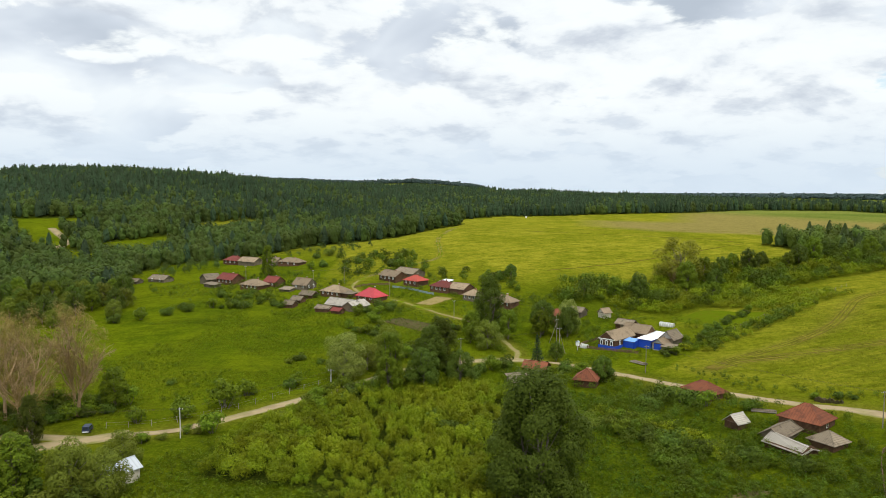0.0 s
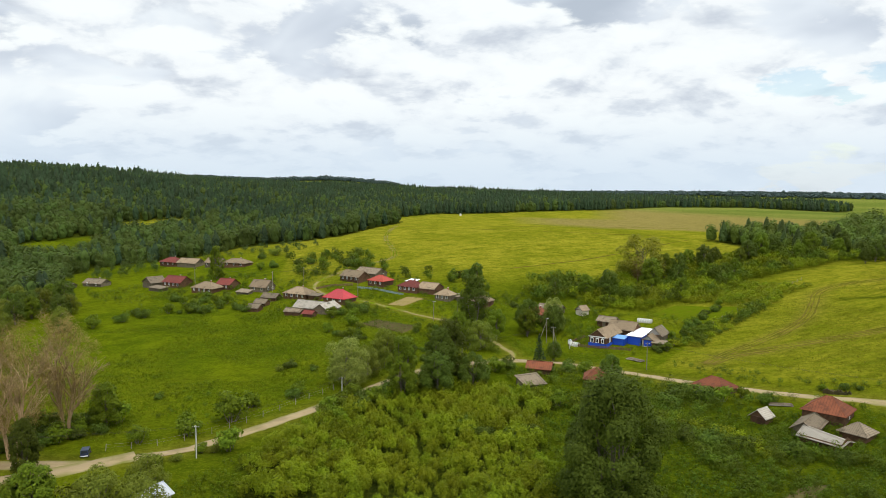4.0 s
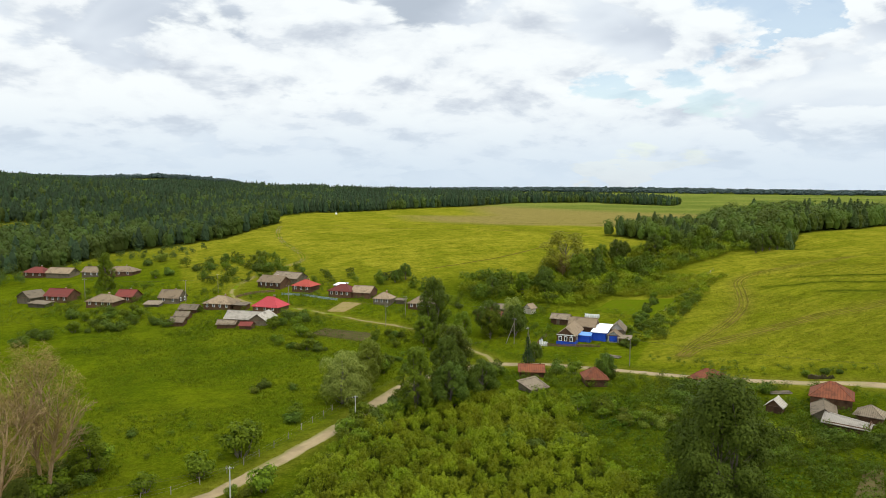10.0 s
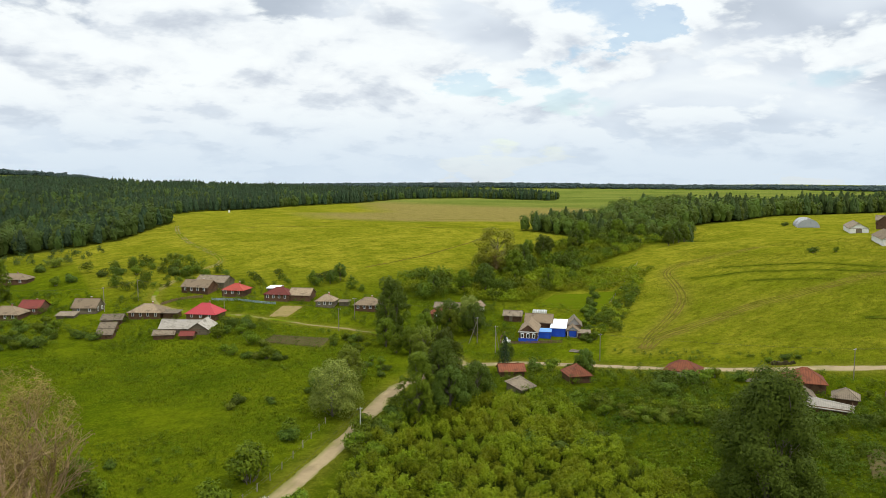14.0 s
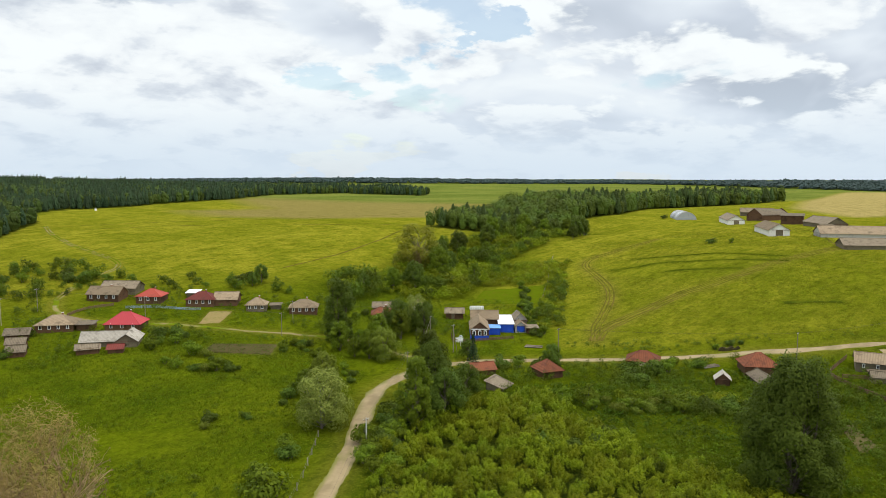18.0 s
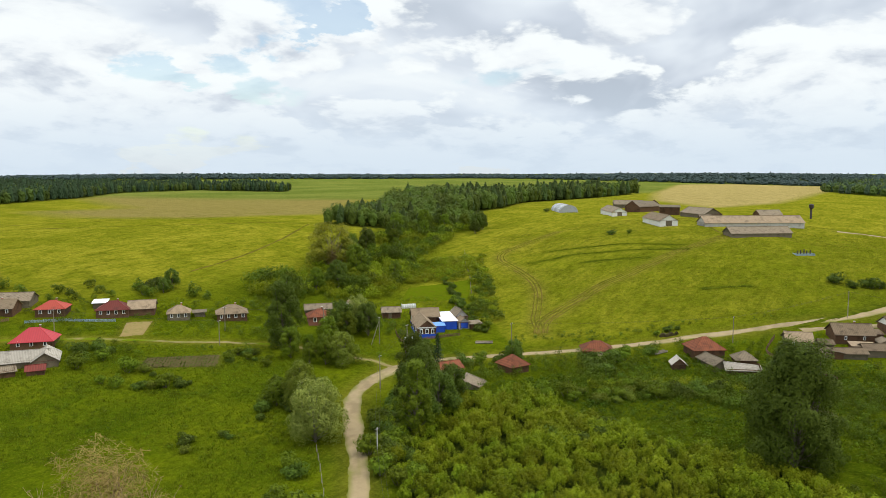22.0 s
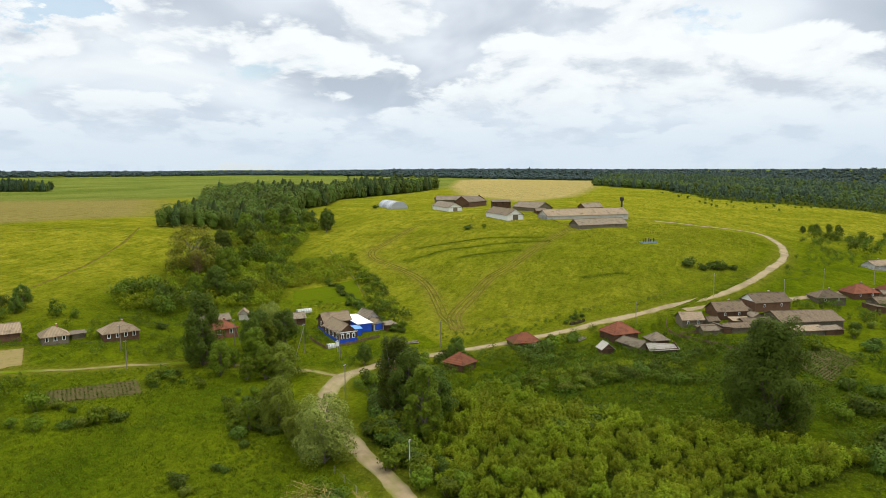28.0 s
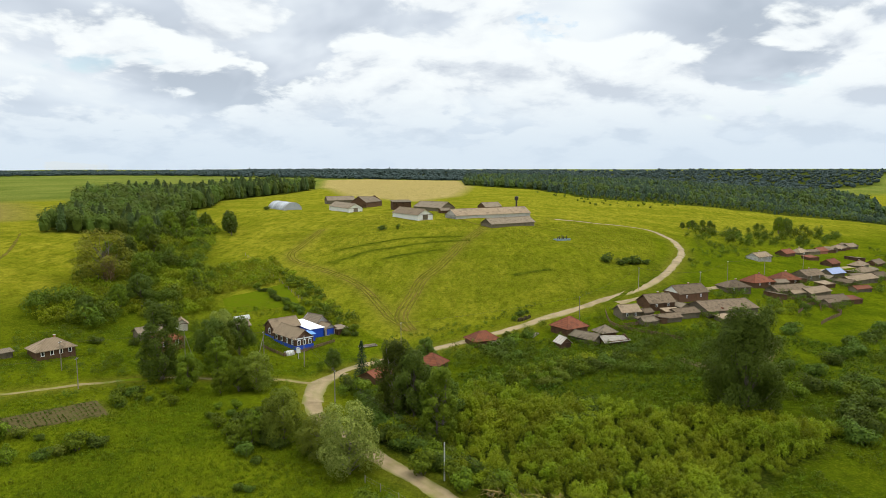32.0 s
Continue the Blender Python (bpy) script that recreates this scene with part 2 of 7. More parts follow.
M = {}
M["slate"] = weathered("slate_roof", (0.185, 0.135, 0.082), (0.295, 0.222, 0.145), (0.095, 0.070, 0.044), ribs=("X", 0.35))
M["slate_y"] = weathered("slate_roof_cross", (0.185, 0.135, 0.082), (0.295, 0.222, 0.145), (0.095, 0.070, 0.044), ribs=("Y", 0.35))
M["dark_boards"] = weathered("dark_roof_boards", (0.095, 0.067, 0.040), (0.175, 0.130, 0.084), (0.045, 0.032, 0.020), ribs=("X", 0.5), scale=1.6)
M["pale_slate"] = weathered("pale_slate_roof", (0.30, 0.27, 0.22), (0.44, 0.40, 0.34), (0.17, 0.145, 0.11), ribs=("X", 0.35))
M["old_boards"] = weathered("old_roof_boards", (0.125, 0.096, 0.064), (0.255, 0.205, 0.142), (0.055, 0.041, 0.027), ribs=("X", 0.4), scale=1.8)
M["red_tin"] = weathered("red_painted_tin", (0.33, 0.016, 0.024), (0.40, 0.026, 0.034), (0.24, 0.018, 0.022), rough=0.5, ribs=("X", 0.6), stainlo=0.62)
M["maroon_tin"] = weathered("dark_red_tin", (0.120, 0.024, 0.018), (0.170, 0.036, 0.026), (0.075, 0.024, 0.017), rough=0.65, ribs=("X", 0.6))
M["orange_tin"] = weathered("orange_red_tin", (0.27, 0.040, 0.026), (0.33, 0.056, 0.036), (0.18, 0.036, 0.022), rough=0.6, ribs=("X", 0.6))
M["rust_tin"] = weathered("rusty_tin", (0.140, 0.043, 0.021), (0.195, 0.066, 0.032), (0.088, 0.034, 0.019), rough=0.8, ribs=("X", 0.6), stainlo=0.48, scale=1.5)
M["bright_tin"] = weathered("galvanised_tin", (0.36, 0.38, 0.40), (0.48, 0.50, 0.52), (0.24, 0.25, 0.25), rough=0.5, ribs=("X", 0.8), stainlo=0.58)
M["white_sheet"] = weathered("white_roof_sheet", (0.80, 0.84, 0.88), (0.88, 0.90, 0.92), (0.7, 0.75, 0.8), rough=0.5, stainlo=0.7, vary=0.03)
M["logs"] = weathered("dark_log_wall", (0.085, 0.045, 0.024), (0.135, 0.076, 0.042), (0.042, 0.024, 0.014), ribs=("Z", 0.26))
M["grey_logs"] = weathered("grey_log_wall", (0.118, 0.096, 0.062), (0.195, 0.162, 0.108), (0.07, 0.058, 0.042), ribs=("Z", 0.26))
M["brown_boards"] = weathered("brown_board_wall", (0.12, 0.062, 0.036), (0.175, 0.098, 0.058), (0.07, 0.038, 0.024), ribs=("X", 0.2))
M["blue_paint"] = weathered("blue_paint", (0.010, 0.055, 0.42), (0.014, 0.075, 0.5), (0.008, 0.04, 0.3), rough=0.5, ribs=("X", 0.4), stainlo=0.68, vary=0.08)
M["light_blue"] = weathered("pale_blue_roof_sheet", (0.10, 0.26, 0.62), (0.14, 0.32, 0.68), (0.08, 0.2, 0.5), rough=0.45, ribs=("Y", 0.4), stainlo=0.66, vary=0.05)
M["white_wall"] = weathered("limewashed_wall", (0.66, 0.65, 0.60), (0.76, 0.75, 0.71), (0.42, 0.40, 0.35), stainlo=0.56, vary=0.08)
M["white_paint"] = weathered("white_paint", (0.74, 0.75, 0.74), (0.82, 0.82, 0.81), (0.58, 0.57, 0.54), rough=0.6, stainlo=0.62, vary=0.06)
M["cream_wall"] = weathered("cream_plaster", (0.46, 0.42, 0.33), (0.56, 0.51, 0.41), (0.30, 0.26, 0.19), stainlo=0.54, vary=0.05)
M["plaster_grey"] = weathered("grey_plaster", (0.34, 0.33, 0.31), (0.44, 0.42, 0.39), (0.2, 0.19, 0.17))
M["concrete"] = weathered("concrete", (0.42, 0.41, 0.38), (0.52, 0.5, 0.47), (0.3, 0.29, 0.26), vary=0.1)
M["wood_pole"] = weathered("grey_pole_wood", (0.20, 0.17, 0.13), (0.30, 0.26, 0.205), (0.12, 0.10, 0.075))
M["fence_wood"] = weathered("fence_boards", (0.13, 0.075, 0.05), (0.2, 0.12, 0.085), (0.08, 0.05, 0.035))
M["dark_iron"] = weathered("dark_iron", (0.035, 0.03, 0.03), (0.06, 0.05, 0.045), (0.09, 0.045, 0.03), rough=0.6)
M["brick"] = weathered("chimney_brick", (0.24, 0.095, 0.06), (0.32, 0.14, 0.095), (0.15, 0.08, 0.055))
M["navy"] = weathered("navy_car_paint", (0.015, 0.025, 0.06), (0.02, 0.032, 0.075), (0.012, 0.018, 0.04), rough=0.35, stainlo=0.7, vary=0.02)
M["plot_blue"] = weathered("faded_blue_rail", (0.22, 0.30, 0.36), (0.30, 0.38, 0.44), (0.2, 0.22, 0.22), rough=0.6)
M["tarp"] = weathered("blue_tarpaulin", (0.17, 0.23, 0.42), (0.25, 0.31, 0.50), (0.12, 0.15, 0.28), rough=0.45)
M["bark"] = weathered("bark", (0.12, 0.10, 0.08), (0.21, 0.18, 0.15), (0.06, 0.05, 0.04), scale=3)
M["dead_bark"] = weathered("dead_bark", (0.28, 0.185, 0.10), (0.40, 0.28, 0.16), (0.18, 0.115, 0.06), scale=3, vary=0.1)
m_, nt_, b_ = material("window_glass")
b_.inputs["Base Color"].default_value = (0.02, 0.025, 0.03, 1)
b_.inputs["Roughness"].default_value = 0.12
M["glass"] = m_
m_, nt_, b_ = material("greenhouse_film")
b_.inputs["Base Color"].default_value = (0.36, 0.36, 0.31, 1)
b_.inputs["Roughness"].default_value = 0.35
M["film"] = m_

M["leaf"] = foliage("shrub_leaves", (0.049, 0.082, 0.003), (0.257, 0.316, 0.010), (0.265, 0.288, 0.011), through_=0.25, tint=True, patch=0.07)
M["leaf_dark"] = foliage("dark_leaves", (0.036, 0.064, 0.009), (0.114, 0.159, 0.019), (0.095, 0.127, 0.012), through_=0.2)
M["leaf_poplar"] = foliage("poplar_leaves", (0.036, 0.053, 0.006), (0.092, 0.114, 0.014), (0.063, 0.080, 0.008), through_=0.2)
M["leaf_mid"] = foliage("bush_leaves", (0.050, 0.084, 0.006), (0.165, 0.221, 0.013), (0.144, 0.180, 0.011), through_=0.2)
M["leaf_silver"] = foliage("silver_willow_leaves", (0.097, 0.147, 0.018), (0.401, 0.472, 0.098), (0.247, 0.312, 0.050), through_=0.15)
M["leaf_yellow"] = foliage("yellow_green_leaves", (0.074, 0.098, 0.010), (0.20, 0.235, 0.028), (0.16, 0.175, 0.018), through_=0.2)
M["leaf_olive"] = foliage("olive_brown_leaves", (0.086, 0.093, 0.007), (0.204, 0.198, 0.018), (0.183, 0.142, 0.018), through_=0.2)
M["leaf_dry"] = foliage("dry_leaves", (0.17, 0.11, 0.055), (0.30, 0.20, 0.11), (0.17, 0.16, 0.04), through_=0.2)
M["twig"] = foliage("dry_twigs", (0.165, 0.113, 0.034), (0.300, 0.206, 0.071), (0.200, 0.163, 0.038), through_=0.1)
M["needles"] = foliage("spruce_needles", (0.014, 0.034, 0.013), (0.032, 0.06, 0.02), (0.02, 0.045, 0.015), through_=0.1)
M["forest"] = foliage("forest_leaves", (0.063, 0.098, 0.020), (0.096, 0.136, 0.026), (0.038, 0.061, 0.014), through_=0.2, tint=True, patch=0.02, vary=0.17)
M["conifer"] = foliage("conifer_forest", (0.039, 0.067, 0.031), (0.053, 0.085, 0.036), (0.024, 0.044, 0.021), through_=0.1, tint=True, patch=0.02, vary=0.17)
M["grove"] = foliage("grove_leaves", (0.053, 0.089, 0.015), (0.122, 0.168, 0.026), (0.103, 0.138, 0.017), through_=0.18, tint=True, patch=0.03)
M["grove_pine"] = foliage("grove_pines", (0.037, 0.063, 0.019), (0.072, 0.102, 0.027), (0.058, 0.085, 0.021), through_=0.1, tint=True, patch=0.03)
# bluer than the near woods: distance haze is put into these leaf colours
M["east_wood_hazed"] = foliage("eastern_forest_hazed", (0.049, 0.080, 0.046), (0.080, 0.119, 0.062), (0.035, 0.056, 0.035), through_=0.15, tint=True, patch=0.012, vary=0.17)
M["far_wood_hazed"] = foliage("far_forest_hazed", (0.043, 0.065, 0.061), (0.054, 0.081, 0.074), (0.050, 0.075, 0.067), through_=0.1, tint=True, patch=0.004, vary=0.06)
M["scrub"] = foliage("scrub_leaves", (0.031, 0.057, 0.005), (0.121, 0.170, 0.013), (0.106, 0.142, 0.010), through_=0.2, tint=True, patch=0.07)
M["weed"] = foliage("tall_weeds", (0.046, 0.078, 0.003), (0.124, 0.170, 0.007), (0.120, 0.147, 0.008), through_=0.25, tint=True, patch=0.06)
M["nettle"] = foliage("nettle_leaves", (0.028, 0.056, 0.005), (0.083, 0.134, 0.006), (0.083, 0.118, 0.008), through_=0.22, tint=True, patch=0.06)
M["meadow"] = foliage("meadow_blades", (0.074, 0.117, 0.003), (0.166, 0.218, 0.008), (0.181, 0.199, 0.009), tint=True, patch=0.05)
M["dry_grass"] = foliage("dry_grass_tufts", (0.13, 0.145, 0.008), (0.235, 0.24, 0.018), (0.22, 0.20, 0.02), tint=True, patch=0.05)


def ground_material():
    m, nt, b = material("meadow_ground")
    c = mixc(nt, maprange(nt, tex(nt, 0.06, 6, 0.65), 0.38, 0.62, 0, 1), (0.066, 0.102, 0.003), (0.126, 0.162, 0.004))
    c = mixc(nt, maprange(nt, tex(nt, 0.018, 5, 0.62), 0.46, 0.6, 0, 0.75), c, (0.138, 0.165, 0.005))
    dry = mixc(nt, maprange(nt, tex(nt, 0.06, 6, 0.66, stretch=(1, 2.2, 1)), 0.4, 0.6, 0, 1), (0.226, 0.222, 0.014), (0.330, 0.302, 0.024))
    dry = mixc(nt, maprange(nt, tex(nt, 0.022, 6, 0.7, stretch=(1.7, 0.7, 1)), 0.47, 0.6, 0, 0.75), dry, (0.180, 0.192, 0.010))
    dry = mixc(nt, maprange(nt, tex(nt, 0.16, 5, 0.6, stretch=(0.8, 2.6, 1)), 0.5, 0.62, 0, 0.5), dry, (0.10, 0.13, 0.006))
    c = mixc(nt, attr(nt, "dry"), c, dry)
    wheat = mixc(nt, tex(nt, 0.03, 5, 0.6, stretch=(1, 4, 1)), (0.40, 0.30, 0.10), (0.47, 0.36, 0.14))
    c = mixc(nt, attr(nt, "wheat"), c, wheat)
    stubble = mixc(nt, tex(nt, 0.02, 5, 0.6, stretch=(3, 0.6, 1)), (0.245, 0.19, 0.055), (0.33, 0.25, 0.09))
    c = mixc(nt, attr(nt, "stubble"), c, stubble)
    crop = mixc(nt, maprange(nt, tex(nt, 0.006, 5, 0.6, stretch=(1, 2, 1)), 0.4, 0.6, 0, 1), (0.125, 0.165, 0.028), (0.2, 0.22, 0.045))
    c = mixc(nt, attr(nt, "crop"), c, crop)
    soil = mixc(nt, tex(nt, 0.5, 5, 0.6), (0.075, 0.058, 0.026), (0.12, 0.09, 0.045))
    c = mixc(nt, attr(nt, "soil"), c, soil)
    worn = mixc(nt, tex(nt, 0.3, 5, 0.6), (0.20, 0.165, 0.02), (0.28, 0.22, 0.045))
    c = mixc(nt, attr(nt, "worn"), c, worn)
    deep = mixc(nt, maprange(nt, tex(nt, 0.25, 5, 0.6), 0.4, 0.6, 0, 1), (0.034, 0.058, 0.003), (0.074, 0.106, 0.004))
    c = mixc(nt, attr(nt, "lush"), c, deep)
    # much darker green ground inside the woods and the thicket
    dark_floor = mixc(nt, tex(nt, 0.3, 5, 0.6), (0.018, 0.028, 0.005), (0.036, 0.048, 0.008))
    c = mixc(nt, attr(nt, "dark_floor"), c, dark_floor)
    # lodged swathes, tufts and mottling
    c = mixc(nt, maprange(nt, tex(nt, 0.17, 5, 0.62, stretch=(1.0, 1.5, 1.0)), 0.38, 0.5, 0.42, 0.0), c, mixc(nt, 0.7, c, (0.03, 0.05, 0.003)))
    fine = tex(nt, 0.7, 6, 0.72)
    c = mixc(nt, maprange(nt, fine, 0.40, 0.57, 0.5, 0.0), c, mixc(nt, 0.7, c, (0.026, 0.036, 0.002)))
    c = mixc(nt, maprange(nt, tex(nt, 1.7, 5, 0.72), 0.5, 0.64, 0.0, 0.45), c, mixc(nt, 0.6, c, (0.27, 0.27, 0.02)))
    c = mixc(nt, 1.0, c, (0.89, 0.90, 0.92), "MULTIPLY")
    nt.links.new(c, b.inputs["Base Color"])
    b.inputs["Roughness"].default_value = 1.0
    b.inputs["Specular IOR Level"].default_value = 0.0
    lodged = tex(nt, 0.17, 5, 0.62, stretch=(1.0, 1.5, 1.0))
    bump(nt, b, mixc(nt, 0.45, mixc(nt, 0.5, fine, tex(nt, 2.0, 4, 0.7)), lodged), 1.0, 2.4)
    return m


M["soil"] = weathered("tilled_soil", (0.070, 0.056, 0.018), (0.105, 0.082, 0.030), (0.055, 0.070, 0.008), scale=1.6, rough=0.95, vary=0.1)
M["sand"] = weathered("bare_sandy_ground", (0.175, 0.132, 0.042), (0.255, 0.190, 0.072), (0.12, 0.13, 0.02), scale=1.2, rough=0.95, vary=0.05)
M["dark_earth"] = weathered("dark_bare_earth", (0.040, 0.034, 0.014), (0.075, 0.058, 0.024), (0.030, 0.034, 0.008), scale=2.0, rough=1.0, vary=0.2)
M["garden_green"] = weathered("garden_greens", (0.064, 0.098, 0.003), (0.112, 0.142, 0.005), (0.105, 0.108, 0.008), scale=1.1, rough=1.0, vary=0.2)
M["garden_green"].node_tree.nodes["Principled BSDF"].inputs["Specular IOR Level"].default_value = 0.0
M["ground"] = ground_material()
m_, nt_, b_ = material("pale_gravel_road")
cc = mixc(nt_, tex(nt_, 0.35, 6, 0.65), (0.215, 0.155, 0.075), (0.345, 0.262, 0.142))
cc = mixc(nt_, maprange(nt_, tex(nt_, 0.12, 5, 0.6), 0.48, 0.6, 0, 0.75), cc, (0.185, 0.132, 0.062))
cc = mixc(nt_, maprange(nt_, attr(nt_, "verge"), 0.15, 0.8, 0, 1), cc, (0.135, 0.135, 0.014))
nt_.links.new(cc, b_.inputs["Base Color"])
b_.inputs["Roughness"].default_value = 0.95
bump(nt_, b_, tex(nt_, 2.5, 5, 0.7), 0.5, 0.08)
M["road"] = m_
m_, nt_, b_ = material("wheel_rut")
cc = mixc(nt_, maprange(nt_, tex(nt_, 0.25, 5, 0.65), 0.4, 0.6, 0, 1), (0.080, 0.080, 0.009), (0.135, 0.104, 0.022))
cc = mixc(nt_, maprange(nt_, attr(nt_, "verge"), 0.2, 0.85, 0, 1), cc, (0.15, 0.162, 0.007))
nt_.links.new(cc, b_.inputs["Base Color"])
b_.inputs["Roughness"].default_value = 1.0
b_.inputs["Specular IOR Level"].default_value = 0.0
M["rut"] = m_
m_, nt_, b_ = material("long_dark_grass")
cc = mixc(nt_, maprange(nt_, tex(nt_, 0.3, 5, 0.65), 0.4, 0.6, 0, 1), (0.040, 0.054, 0.004), (0.080, 0.094, 0.006))
cc = mixc(nt_, maprange(nt_, attr(nt_, "verge"), 0.45, 1.1, 0, 1), cc, (0.120, 0.132, 0.007))
nt_.links.new(cc, b_.inputs["Base Color"])
b_.inputs["Roughness"].default_value = 1.0
b_.inputs["Specular IOR Level"].default_value = 0.0
M["crease"] = m_
m_, nt_, b_ = material("overgrown_lane")
cc = mixc(nt_, tex(nt_, 0.5, 5, 0.65), (0.17, 0.14, 0.055), (0.27, 0.22, 0.10))
cc = mixc(nt_, maprange(nt_, tex(nt_, 0.07, 4, 0.6), 0.45, 0.56, 0, 1), cc, (0.105, 0.14, 0.006))
cc = mixc(nt_, maprange(nt_, attr(nt_, "verge"), 0.2, 0.85, 0, 1), cc, (0.12, 0.15, 0.006))
nt_.links.new(cc, b_.inputs["Base Color"])
b_.inputs["Roughness"].default_value = 1.0
b_.inputs["Specular IOR Level"].default_value = 0.0
M["lane"] = m_


# ---- the lie of the land ----
# each: x, y, spread, height
KNOLLS = [(-60, 240, 70, -0.4), (-60, 160, 60, -1.4), (60, 225, 60, -6.8), (110, 150, 50, -0.0), (130, 90, 55, -1.6), (215, 210, 80, 4.6), (220, 60, 80, 3.0), (0, 340, 60, -0.3), (-90, 350, 70, 0.8), (130, 310, 55, -2.0), (200, 380, 80, -6.5), (20, 120, 60, 0.2), (-140, 430, 60, -0.5), (170, 140, 45, 3.8), (10, 200, 50, 3.0)]
HILLS = [(320, 190, 100, 6.1), (40, 430, 90, 1.8), (350, 340, 110, -0.7), (80, 690, 160, 0.7), (-200, 560, 150, -11.3), (-250, 1050, 300, -14.1), (150, 950, 260, 5.1), (560, 120, 200, 5.4), (780, 260, 260, 1.7), (350, -60, 150, -9.9), (600, 800, 300, -5.9), (-450, 850, 230, 44.0), (-340, 560, 90, 13.4), (60, 480, 90, 5.0)]
HILLS += [(1900, -1000, 650, -48), (2600, 600, 500, 6), (1500, 2500, 600, 8), (-900, 1500, 500, 30), (-140, 1330, 330, 19), (950, -520, 330, -24), (780, -360, 170, -28)]
HILLS += [(185, 410, 60, 8.5), (400, 520, 110, 4.5), (268, 366, 24, -9.0), (725, 420, 120, 3.5), (118, 318, 24, -3.5), (84, 264, 12, -1.4), (835, 225, 100, 3.0), (1230, 20, 230, 11.0), (2700, -300, 500, -9.0),
          (-620, 2050, 230, 29.0), (-300, 2080, 210, 13.0), (-20, 2090, 150, 29.0)]


def value_noise(x, y, size, seed):
    """Smooth noise in -1..1 on a lattice of that size."""
    x, y = np.asarray(x, float) / size, np.asarray(y, float) / size
    i, j = np.floor(x).astype(np.int64), np.floor(y).astype(np.int64)
    f, g = x - i, y - j
    f, g = f * f * (3 - 2 * f), g * g * (3 - 2 * g)

    def h(a, b):
        n = (a * 374761393 + b * 668265263 + seed * 974634777) & 0x7FFFFFFF
        n = ((n ^ (n >> 13)) * 1274126177) & 0x7FFFFFFF
        return ((n ^ (n >> 16)) & 0xFFFF) / 32767.5 - 1
    return (h(i, j) * (1 - f) + h(i + 1, j) * f) * (1 - g) + (h(i, j + 1) * (1 - f) + h(i + 1, j + 1) * f) * g


def lie(x, y):
    x, y = np.asarray(x, float), np.asarray(y, float)
    s = 0.73 * x + 0.68 * y
    z = 24 / (1 + np.exp(-np.clip((s - 230) / 70, -50, 50))) - 1
    for a, b, c, q in KNOLLS + HILLS:
        z = z + q * np.exp(-((x - a) ** 2 + (y - b) ** 2) / (2 * c * c))
    far = np.clip((np.hypot(x, y) - 900) / 900, 0, 1)
    z = z + far * 4 * value_noise(x, y, 620, 3)
    z = z + 0.28 * value_noise(x, y, 14, 5) + 0.13 * value_noise(x, y, 4.5, 6)
    return z


def stretched(centre, n, lo, hi, k):
    a, b = math.asinh((lo - centre) / k), math.asinh((hi - centre) / k)
    return centre + k * np.sinh(np.linspace(a, b, n))


GX = stretched(30, 450, -3600, 4700, 70)
GY = stretched(200, 450, -2600, 4700, 70)
GZ = lie(GX[None, :], GY[:, None])


def ground_z(x, y):
    """Height of the ground sheet."""
    x, y = np.asarray(x, float), np.asarray(y, float)
    i = np.clip(np.searchsorted(GX, x) - 1, 0, len(GX) - 2)
    j = np.clip(np.searchsorted(GY, y) - 1, 0, len(GY) - 2)
    f = (x - GX[i]) / (GX[i + 1] - GX[i])
    g = (y - GY[j]) / (GY[j + 1] - GY[j])
    return (GZ[j, i] * (1 - f) + GZ[j, i + 1] * f) * (1 - g) + (GZ[j + 1, i] * (1 - f) + GZ[j + 1, i + 1] * f) * g


def gz(x, y):
    return float(ground_z(x, y))


def inside(poly, x, y):
    x, y = np.asarray(x, float), np.asarray(y, float)
    r = np.zeros(np.broadcast(x, y).shape, bool)
    for (x0, y0), (x1, y1) in zip(poly, poly[1:] + poly[:1]):
        if y0 == y1:
            continue
        c = ((y0 > y) != (y1 > y)) & (x < (x1 - x0) * (y - y0) / (y1 - y0) + x0)
        r ^= c
    return r


def line_distance(line, x, y):
    d = np.full(np.broadcast(x, y).shape, 1e9)
    for (x0, y0), (x1, y1) in zip(line, line[1:]):
        dx, dy = x1 - x0, y1 - y0
        t = np.clip(((x - x0) * dx + (y - y0) * dy) / (dx * dx + dy * dy), 0, 1)
        d = np.minimum(d, np.hypot(x - x0 - t * dx, y - y0 - t * dy))
    return d


def smooth_line(points, step=2.0):
    """A Catmull-Rom line through the points, about step metres a piece."""
    p = [np.array(q, float) for q in points]
    p = [2 * p[0] - p[1]] + p + [2 * p[-1] - p[-2]]
    out = []
    for a, b, c, d in zip(p, p[1:], p[2:], p[3:]):
        n = max(2, int(np.linalg.norm(c - b) / step))
        for k in range(n):
            t = k / n
            out.append(0.5 * (2 * b + (c - a) * t + (2 * a - 5 * b + 4 * c - d) * t * t + (3 * b - a - 3 * c + d) * t ** 3))
    out.append(p[-2])
    return [(float(q[0]), float(q[1])) for q in out]


